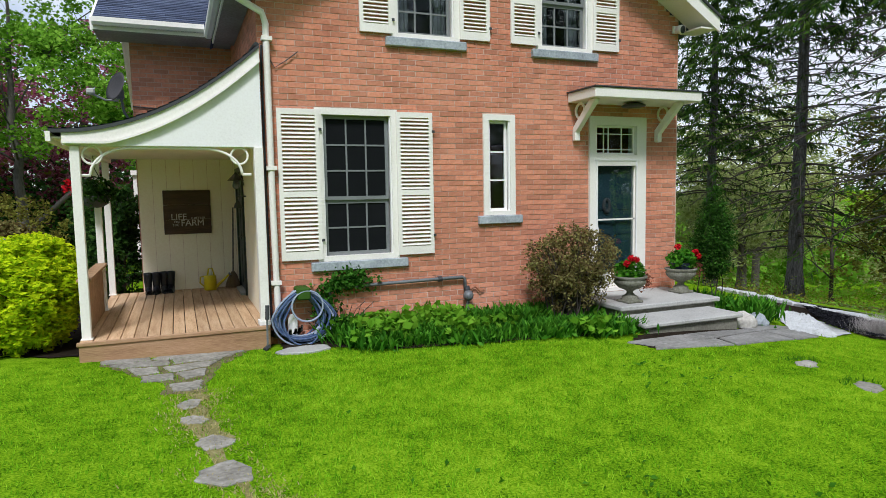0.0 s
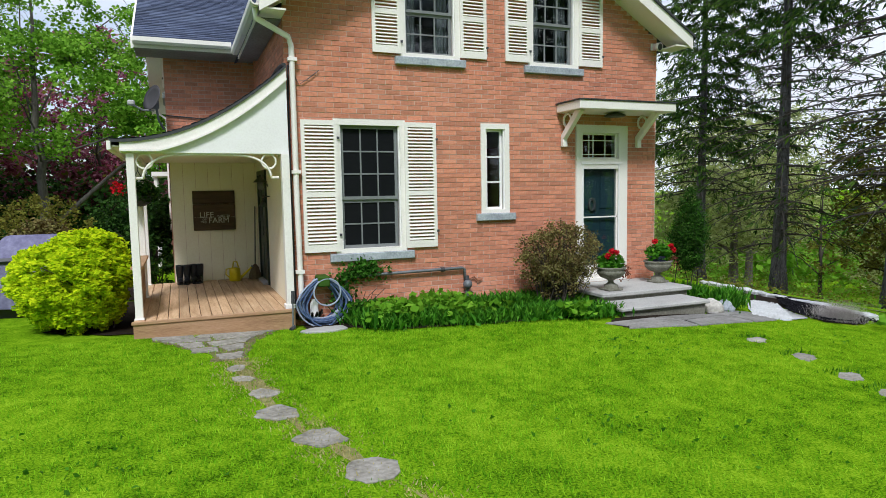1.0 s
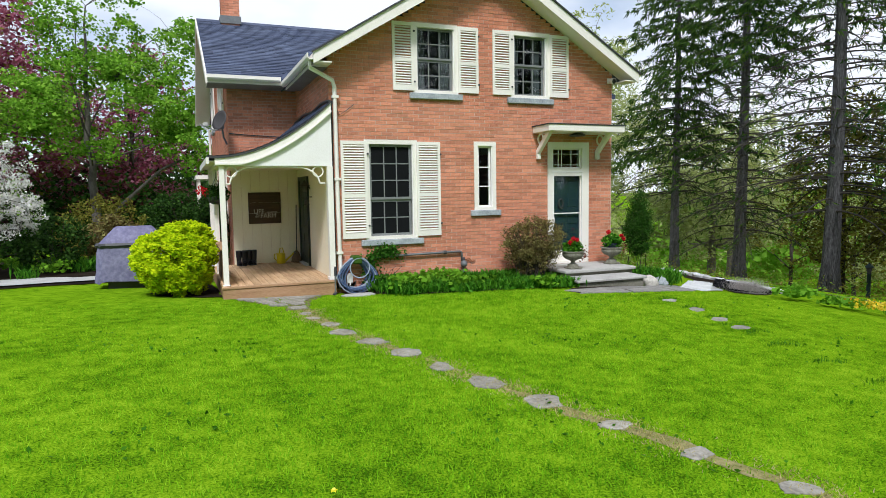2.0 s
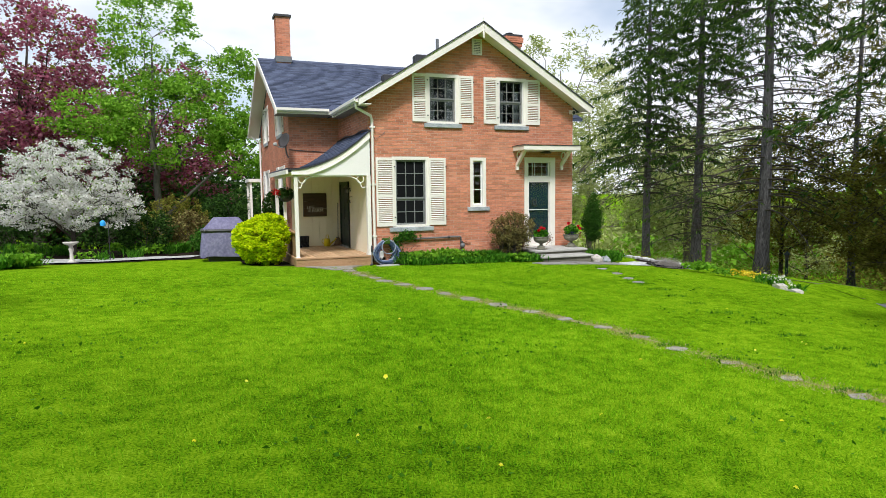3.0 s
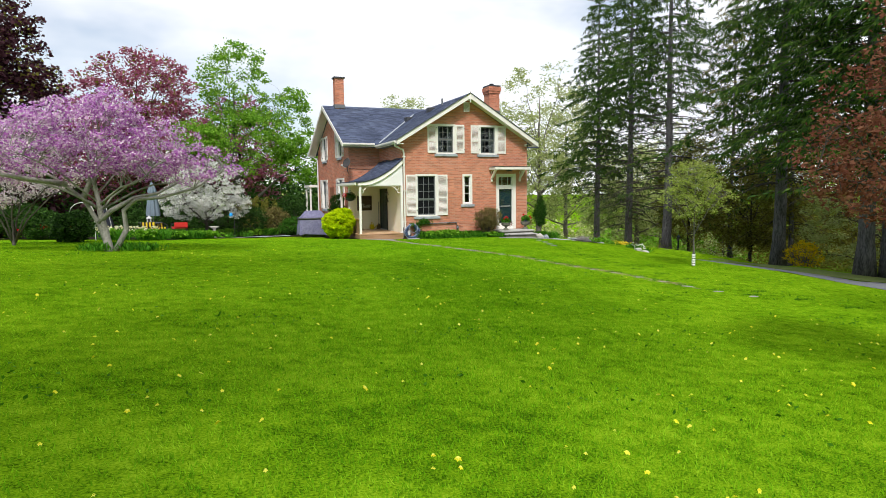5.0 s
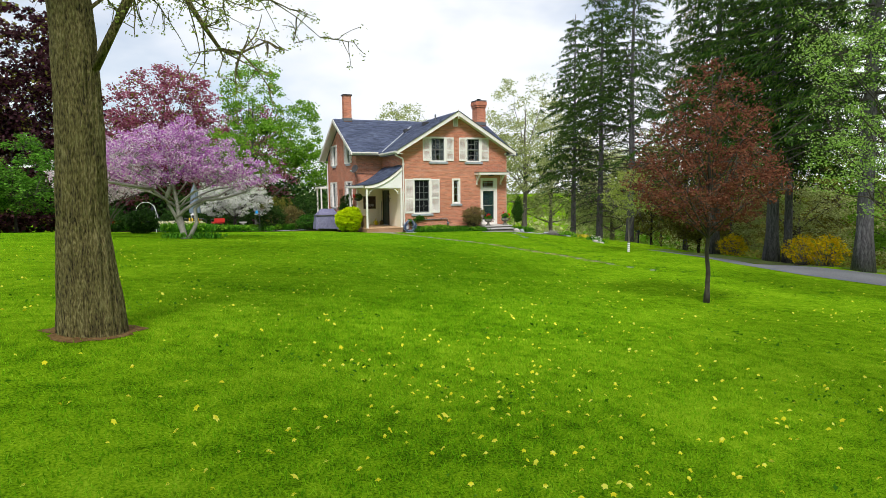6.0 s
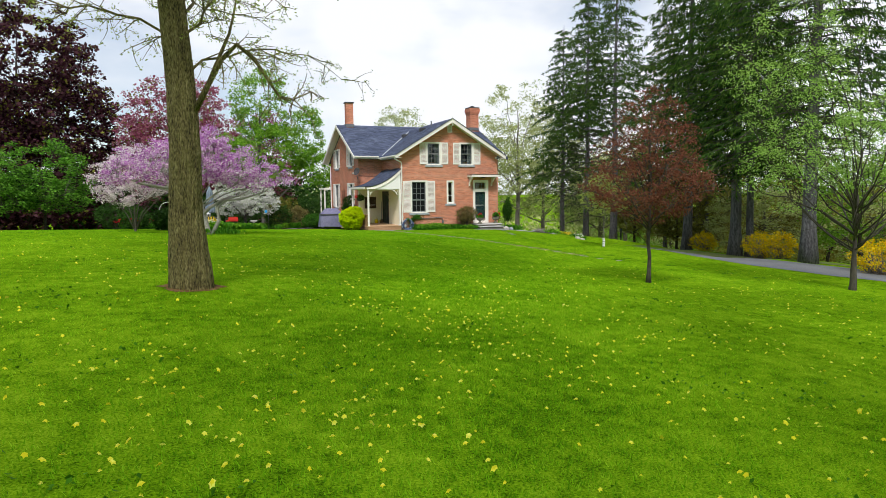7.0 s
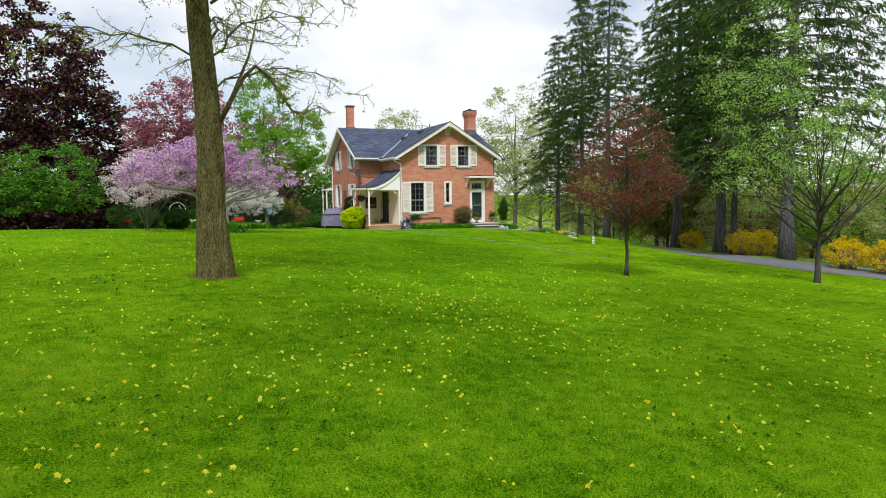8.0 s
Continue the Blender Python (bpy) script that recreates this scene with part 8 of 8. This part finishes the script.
for x, y, h, w, sd, lf, lab in ((-12.9, 24.5, 15.2, 5.0, 541, L_CRIMSON, "tall purple-leaved maple behind the garden"), (-25.3, 27.0, 22.0, 6.6, 542, L_PURPLE, "broad dark purple-leaved maple at the garden's end"), (-5.6, 29.0, 13.0, 3.8, 544, L_CRIMSON, "purple-leaved tree behind the green maple")):
    z = gz(x, y)
    broadleaf("purple_maple", lab, x, y, h, 0.28, [(x, y, z + h * 0.62, w, w, h * 0.33), (x + w * 0.4, y, z + h * 0.45, w * 0.75, w * 0.75, h * 0.25), (x - w * 0.45, y, z + h * 0.42, w * 0.75, w * 0.75, h * 0.25)] + ([(x + 0.5, y - 1, z + h * 0.24, w * 1.1, w * 0.9, h * 0.2)] if w > 5.5 else []), sd, {541: 520, 544: 260}.get(sd, 860), 50, 0.85, 0.23 if sd in (541, 544) else 0.32, lf, BARK_DARK, fork=0.25, limbs=14, width=0.7, group="purple maples", leaf2=L_BRONZE, share2=0.13, stout=0.4)
for x, y, h, w, sd in ((-20.6, 7.0, 5.6, 2.8, 551), (-23.6, 6.0, 4.8, 3.0, 552), (-29.0, 2.5, 5.0, 3.2, 553)):
    z = gz(x, y)
    broadleaf("green_hedge_tree", "dense green shrubby tree at the lawn's far side", x, y, h, 0.10, [(x, y, z + h * 0.60, w, w, h * 0.40), (x - 1.0, y, z + h * 0.45, w, w, h * 0.22), (x + 0.9, y - 0.8, z + h * 0.36, w * 0.7, w * 0.7, h * 0.16)], sd, 300, 46, 0.48, 0.155, L_HEDGE, BARK_DARK, fork=0.1, limbs=9, width=0.6, flat=0.75, group="shrubby trees", leaf2=L_BUSH, share2=0.18)
for x, y, h, w, sd in ((22.5, 26.0, 19.0, 5.2, 561), (30.0, 33.0, 19.0, 6.0, 562), (15.2, 46.0, 18.5, 4.2, 563), (36.0, 24.0, 15.0, 5.5, 564), (28.0, 18.0, 10.5, 4.5, 565)):
    z = gz(x, y)
    broadleaf("willow_tree", "pale yellow-green willow beyond the house", x, y, h, 0.30, [(x, y, z + h * 0.62, w, w, h * 0.36), (x - w * 0.5, y, z + h * 0.45, w * 0.6, w * 0.6, h * 0.3), (x + w * 0.5, y, z + h * 0.45, w * 0.6, w * 0.6, h * 0.3)], sd, 260, 42, 1.05, 0.32, L_PALE, BARK_MAPLE, fork=0.25, limbs=12, width=0.35, group="willows", stout=0.4)

# spruces along the drive
for x, y, h, rad, first, reach, sd, bare, lab in ((19.2, 11.6, 19.5, 0.24, 4.2, 3.9, 601, 5.6, "tall dark spruce with drooping boughs"), (18.8, 7.3, 22.0, 0.27, 2.4, 3.9, 602, 9.4, "tall spruce with bare lower boughs and grey trunk"),
                                                  (18.1, 2.7, 22.0, 0.30, 3.2, 5.0, 603, 9.6, "tall spruce with long bare lower boughs"), (16.4, -6.9, 24.0, 0.30, 4.2, 5.0, 604, 6.4, "tall spruce with a thick grey trunk by the drive"),
                                                  (14.5, -12.4, 23.0, 0.30, 4.0, 5.0, 605, 4.6, "tall spruce by the drive"), (15.0, -12.9, 21.0, 0.20, 4.5, 3.0, 606, 4.6, "slender spruce by the drive"), (12.3, -18.5, 25.0, 0.30, 5.0, 6.0, 607, 5.4, "great spruce with a thick pale grey trunk")):
    spruce(lab, x, y, h, rad, first, reach, sd, sprays={601: 78, 602: 74, 603: 70, 604: 88}.get(sd, 62), bare_to=bare)

for x, y, h, rad, first, reach, sd in ((21.4, -3.4, 17.0, 0.15, 2.6, 2.9, 611), (22.2, 1.6, 19.0, 0.16, 3.4, 3.6, 613)):
    spruce("slender conifer with hanging olive-brown foliage behind the spruces", x, y, h, rad, first, reach, sd, sprays=30, droop=0.55, name="olive_conifer", group="olive conifers in the wood", needle=L_OLIVE)

# forsythia
for i, (x, y, w) in enumerate(((16.4, -8.3, 0.95), (13.2, -15.2, 0.95), (13.0, -16.5, 0.85), (12.0, -21.6, 1.0), (12.6, -22.8, 0.9))):
    shrub("forsythia", "forsythia bush covered in yellow blossom by the drive", x, y, [(0, 0, 0.66, w * 0.9, w * 0.9, 0.56), (0.3, 0.2, 0.85, w * 0.55, w * 0.55, 0.5)], 620 + i, 90, 3000, 0.075, L_FORSYTHIA, BARK_MAPLE, clumps=300, clump=0.13, group="forsythia bushes", leaf2=L_LIGHT, share2=0.1)

# lamp post at the edge of the wood
lx, ly = 17.4, 0.9
lz = gz(lx, ly)
POSTGREEN = mat("dark_green_enamel", [(0.006, 0.018, 0.018), (0.012, 0.032, 0.03)], 4, 30, 0.5, 0.1)
post = thing("lamp_post", lx, ly, lz, "short dark green lamp post at the edge of the wood", "lamp post")
part("pole", Geo().lathe([(0.11, -0.05), (0.10, 0.10), (0.065, 0.16), (0.055, 1.04), (0.08, 1.07)], lx, ly, lz, 12), POSTGREEN, post, smooth=True)
part("lantern_glass", Geo().lathe([(0.055, 1.07), (0.09, 1.25), (0.085, 1.26)], lx, ly, lz, 8), GREYPAINT, post)
part("cap", Geo().lathe([(0.13, 1.26), (0.11, 1.30), (0.03, 1.38), (0.01, 1.42)], lx, ly, lz, 8), POSTGREEN, post)

# woodland
r = rng_of(640)
woods = []
for i in range(34):
    x, y = r.uniform(22, 50), r.uniform(-34, 34)
    if x + 0.35 * abs(y) < 24 or (y > 8 and abs(y - x + 7.3) < 6):
        continue
    woods.append((x, y))
for i, (x, y) in enumerate([(22.0, 5.0), (20.5, -1.5), (24.0, -6.0), (26.0, 1.5), (20.0, -9.5), (18.5, -16.5), (24.0, -14.0), (17.5, -22.0), (22.5, -24.5)] + woods[:20]):
    h = r.uniform(4.8, 6.2) if 3 < i < 9 else r.uniform(6.0, 9.5) if x < 33 else r.uniform(9, 14)
    w = r.uniform(2.4, 3.8)
    z = gz(x, y)
    lf = (L_BRONZE, L_LIGHT, L_BRONZE, L_PALE)[i % 4]
    broadleaf("woodland_tree", ("bronze-leaved woodland tree past the spruces", "light green woodland tree past the spruces", "bronze-leaved woodland tree past the spruces", "pale green woodland tree past the spruces")[i % 4], x, y, h, 0.12, [(x, y, z + h * 0.55, w, w, h * 0.42)], 650 + i, 330 if i < 4 else 190 if i < 9 else 110, 46 if i < 9 else 30, 0.55, 0.14 if i < 9 else 0.19, L_BRONZE if i < 4 else L_PALE if i in (4, 6, 8) else lf, BARK_DARK, fork=0.2, limbs=8, width=0.6, flat=0.65, group="woodland trees")
n = 52000
c = np.stack([12.4 + 33 * r.random(n) ** 1.3, r.uniform(-36, 34, n), r.random(n) ** 1.6 * 1.5], -1)
c = c[(c[:, 0] > 19) | ((c[:, 1] > -3.5) & (c[:, 0] > 12.4 + 0.5 * np.clip(-c[:, 1], 0, 4)))]
c[:, 2] = c[:, 2] * np.clip((c[:, 0] - 13.5) / 6, 0.10, 1) + ground(c[:, 0], c[:, 1])
clump = np.sin(c[:, 0] * 0.9 + 2 * np.sin(c[:, 1] * 0.5)) + np.sin(c[:, 1] * 1.1 + c[:, 0] * 0.3) > -0.35
tagged(part("undergrowth", many("undergrowth", leaves(r, c[clump], 0.085, 0.6, 0.6)), L_BRONZE), "green and bronze undergrowth in the wood", "undergrowth", kind="stuff")
n = 34000
c = np.stack([12.4 + 33 * r.random(n) ** 1.3, r.uniform(-36, 34, n), r.random(n) ** 1.6 * 1.2], -1)
c = c[(c[:, 0] > 18.5) | ((c[:, 1] > -3.5) & (c[:, 0] > 12.4 + 0.5 * np.clip(-c[:, 1], 0, 4)))]
c[:, 2] = c[:, 2] * np.clip((c[:, 0] - 13.5) / 6, 0.10, 1) + ground(c[:, 0], c[:, 1])
tagged(part("undergrowth_green", many("undergrowth_green", leaves(r, c, 0.08, 0.6, 0.6)), L_LIGHT), "green saplings and weeds in the wood", "undergrowth", kind="stuff")


def far_belt(name, pts, height, material, label, seed, count, size):
    """A far belt of crowns along plan points."""
    r = rng_of(seed)
    pts = np.array(pts, float)
    seg = r.integers(0, len(pts) - 1, 260)
    cen = pts[seg] + (pts[seg + 1] - pts[seg]) * r.random((260, 1)) + r.normal(0, 3, (260, 2))
    hh = height * r.uniform(0.55, 1.1, 260)
    k = r.integers(0, 260, count)
    d = rand_unit(r, count) * (r.random(count) ** 0.4)[:, None]
    c = np.stack([cen[k, 0] + d[:, 0] * 4.2, cen[k, 1] + d[:, 1] * 4.2, ground(cen[k, 0], cen[k, 1]) + hh[k] * (0.5 + 0.5 * d[:, 2])], -1)
    return tagged(part(name, many(name, leaves(r, c, size, 0.7, 0.3)), material), label, "far trees", kind="stuff")


far_belt("far_wood_west", [(-55, -20), (-48, 5), (-42, 25), (-28, 38), (-10, 40), (5, 46)], 10, L_BUSH, "dark belt of trees behind the garden", 701, 17000, 0.66)
far_belt("far_wood_bronze", [(-46, 0), (-36, 24), (-22, 33), (-6, 34)], 6, L_PURPLE, "brown-red thicket behind the garden", 702, 12000, 0.45)
far_belt("east_thicket", [(30, -16), (35, 0), (40, 14)], 8, L_BRONZE, "bronze-green thicket past the spruces", 706, 20000, 0.28)
far_belt("garden_thicket", [(-15, 28), (-8, 31), (-1, 31)], 6, L_BUSH, "dark thicket behind the garden maples", 707, 18000, 0.27)
far_belt("far_wood_north", [(0, 75), (30, 85), (70, 70), (95, 40)], 11, L_PALE, "pale green far trees in the valley", 703, 14000, 1.0)
far_belt("far_wood_east", [(60, 60), (70, 20), (72, -15), (60, -45), (40, -60)], 15, L_LIGHT, "light green far trees past the wood", 704, 16000, 1.0)
# never in view: belt added behind the camera for shade and reflections
far_belt("unseen_wood_behind", [(-50, -30), (-38, -52), (-14, -57), (10, -58), (40, -56)], 14, L_SPRING, "unseen green trees added behind the camera", 705, 9000, 1.2)
# unseen trees added behind and beside the camera to shade the lower lawn
for x, y, sd in ((-22.0, -39.5, 711), (-13.0, -44.5, 712), (-4.5, -42.0, 713)):
    z = gz(x, y)
    broadleaf("unseen_shade_tree", "unseen leafy tree added to shade the lower lawn", x, y, 15.0, 0.30, [(x, y, z + 11.5, 8.5, 8.0, 2.8)], sd, 170, 22 if sd == 711 else 17, 1.1, 0.34, L_SPRING, BARK, fork=0.3, limbs=10, group="trees by the lower lawn")

# ---- grass, dandelions ----
r = rng_of(800)
n = 640000
gx_, gy_ = r.uniform(-21, 10.5, n), r.uniform(-37.5, -0.3, n)
worn_line = r.random(n) < 0.42                      # thicker sward along the middle of the lawn
gx_ = np.where(worn_line, -1.2 + (gy_ + 8.5) * 0.387 + r.normal(0, 2.4, n), gx_)
ok = (gx_ < 8.0 - 0.02 * (gy_ + 14) ** 2 * (gy_ < -14)) & ~((gx_ > -0.3) & (gx_ < 4.5) & (gy_ > -0.5 - 0.25 * gx_))
ok &= ~((gx_ > -2.4) & (gx_ < -0.2) & (gy_ > -0.3)) & ~((gx_ > 3.8) & (gx_ < 7.0) & (gy_ > -2.62)) & ~((gx_ > 6.9) & (gy_ > -2.4))
from_trunk = (gx_ + 12.75) ** 2 + (gy_ + 27.45) ** 2
ok &= r.random(n) < (np.sqrt(from_trunk) - 0.33) / 0.30
for ob in [o for o in scene.objects if o.name.split(".")[0] in ("stepping_stone", "flagstone", "paving_slab", "hose_slab")]:
    co = np.array([v.co[:] for v in ob.data.vertices])
    lo, hi = co.min(0), co.max(0)
    cx_, cy_, hx, hy = (lo[0] + hi[0]) / 2, (lo[1] + hi[1]) / 2, (hi[0] - lo[0]) / 2, (hi[1] - lo[1]) / 2
    cover_part = 0.62 if cy_ < -10.5 or (cy_ < -5.8 and cx_ > 2.5) else 0.93
    ok &= ((gx_ - cx_) / hx) ** 2 + ((gy_ - cy_) / hy) ** 2 > cover_part ** 2
tx, ty = np.array([p[0] for p in trail]), np.array([p[1] for p in trail])
off_trail = np.abs(gx_ - np.interp(-gy_, -ty, tx)) / (np.where(gy_ > -9, 0.30, 0.16) + 0.07 * np.sin(gy_ * 5) + 0.04 * np.sin(gy_ * 13))
on_trail = (off_trail < 1) & (gy_ < -1.9) & (gy_ > -16.5)
ok &= ~on_trail | (r.random(n) < np.where(gy_ > -7, 0.42, 0.30) + 0.60 * off_trail ** 2)
gx_, gy_ = gx_[ok], gy_[ok]
b = np.stack([gx_, gy_, ground(gx_, gy_) - 0.004], -1)
ty_ = r.uniform(-16.0, -1.95, 15000)
tx_ = np.interp(-ty_, -ty, tx) + r.normal(0, 0.15, 15000) + 0.05 * np.sin(ty_ * 5)
thatch = np.stack([tx_, ty_, ground(tx_, ty_) - 0.002], -1)[np.sin(ty_ * 2.3 + 1.7 * np.sin(tx_ * 4)) + r.normal(0, 0.6, 15000) > -0.5]
tagged(part("dry_thatch", many("dry_thatch", blades(r, thatch, 0.022, 0.011, 1.9)), leaf("straw", [(0.20, 0.19, 0.05), (0.36, 0.31, 0.11), (0.52, 0.45, 0.21)], 0.2)), "dry straw-coloured blades along the stepping stones", "thatch", kind="stuff")
tagged(part("grass", many("grass", blades(r, b, 0.032, 0.010, 1.2)), L_GRASS), "short bright green grass blades of the lawn", "grass", kind="stuff")

# rough tufts along the far edge of the stones by the front door
tufts = []
for ob in [o for o in scene.objects if o.name.split(".")[0] == "stepping_stone" and (o.data.vertices[0].co.x > 2.9 or o.data.vertices[0].co.y < -10)]:
    co = np.array([v.co[:] for v in ob.data.vertices])
    a, m = r.uniform(0.3, 2.4, 70), co.mean(0)
    tufts.append(np.stack([m[0] + 0.26 * np.cos(a) + r.normal(0, 0.04, 70), m[1] + 0.19 * np.sin(a) + r.normal(0, 0.035, 70)], -1))
tufts = np.concatenate(tufts)
b = np.stack([tufts[:, 0], tufts[:, 1], ground(tufts[:, 0], tufts[:, 1]) - 0.004], -1)
tagged(part("edge_grass", many("edge_grass", blades(r, b, 0.055, 0.012, 1.2)), L_WEED), "longer dark grass along the stepping stones", "grass", kind="stuff")

n = 12500
dx = np.concatenate([r.uniform(-21, 6, n), r.normal(-8.6, 1.5, 560), r.normal(-13.0, 2.4, 800)])
dy = np.concatenate([r.uniform(-38, -9, n), r.normal(-30.0, 1.2, 560), r.normal(-32.8, 1.7, 800)])
clumpy = 0.55 + 0.45 * np.sin(dx * 1.3 + 2 * np.sin(dy * 0.7)) * np.sin(dy * 1.6 + dx * 0.4)
keepd = (r.random(len(dx)) < clumpy * np.clip(0.05 + 0.65 * ((-dy - 9) / 24) ** 2, 0.05, 1.0)) & ((dx + 12.75) ** 2 + (dy + 27.45) ** 2 > 1.0) & (dx < 7.2) & (r.random(len(dx)) < np.clip(1.0 - 0.09 * (dx + 6), 0.25, 1.0))
dx, dy = dx[keepd], dy[keepd]
polys = []
for x, y in zip(dx, dy):
    z = gz(x, y) + r.uniform(0.045, 0.10)
    s = r.uniform(0.012, 0.023)
    a = r.uniform(0, 6.28)
    t = r.normal(0, 0.35, 2)
    for size, up in ((1.0, 0.0), (0.6, 0.008)):
        ring = []
        for k in range(10):
            q, w = a + up * 40 + k * math.pi / 5, s * size * (1.15 if k % 2 else 0.80)
            ring.append((x + w * math.cos(q), y + w * math.sin(q), z + up + w * (t[0] * math.cos(q) + t[1] * math.sin(q)) + (0.0 if k % 2 else 0.005)))
        polys.append(ring)
tagged(part("dandelions", many("dandelions", np.array(polys)), L_DANDELION), "yellow dandelion heads scattered over the lawn", "dandelions", kind="stuff")
n = 30000
wx, wy = r.uniform(-20, 7, n), r.uniform(-38, -3, n)
patchy = np.sin(wx * 1.7 + np.sin(wy * 1.3) * 2) + np.sin(wy * 2.1 + wx * 0.6) + r.normal(0, 0.5, n) > 1.1
wx, wy = wx[patchy], wy[patchy]
b = np.stack([wx, wy, ground(wx, wy) + 0.024], -1)
tagged(part("clover_and_weeds", many("clover_and_weeds", leaves(r, b, 0.046, 0.6, 0.6)), L_WEED), "dark broad weed leaves in the lawn", "weeds", kind="stuff")

# ---- single bricks of the front wall, single shingles of the wing ----
made = {}
for u0, u1, z0, z1 in near_front:
    w = round(u1 - u0, 3)
    if w not in made:
        made[w] = brick_mesh([(-w / 2, w / 2, -(z1 - z0) / 2, (z1 - z0) / 2)], lambda u, o, z: (u, -o, z), 9).mesh("brick")
        made[w].materials.append(BRICK)
    ob = new("brick", made[w])
    ob.location = ((u0 + u1) / 2, 0.0, (z0 + z1) / 2)
    put(ob, wall_south)
for c in near:
    part("shingle", shingle_geo([c]), SHINGLE_ONE, roof_wing)
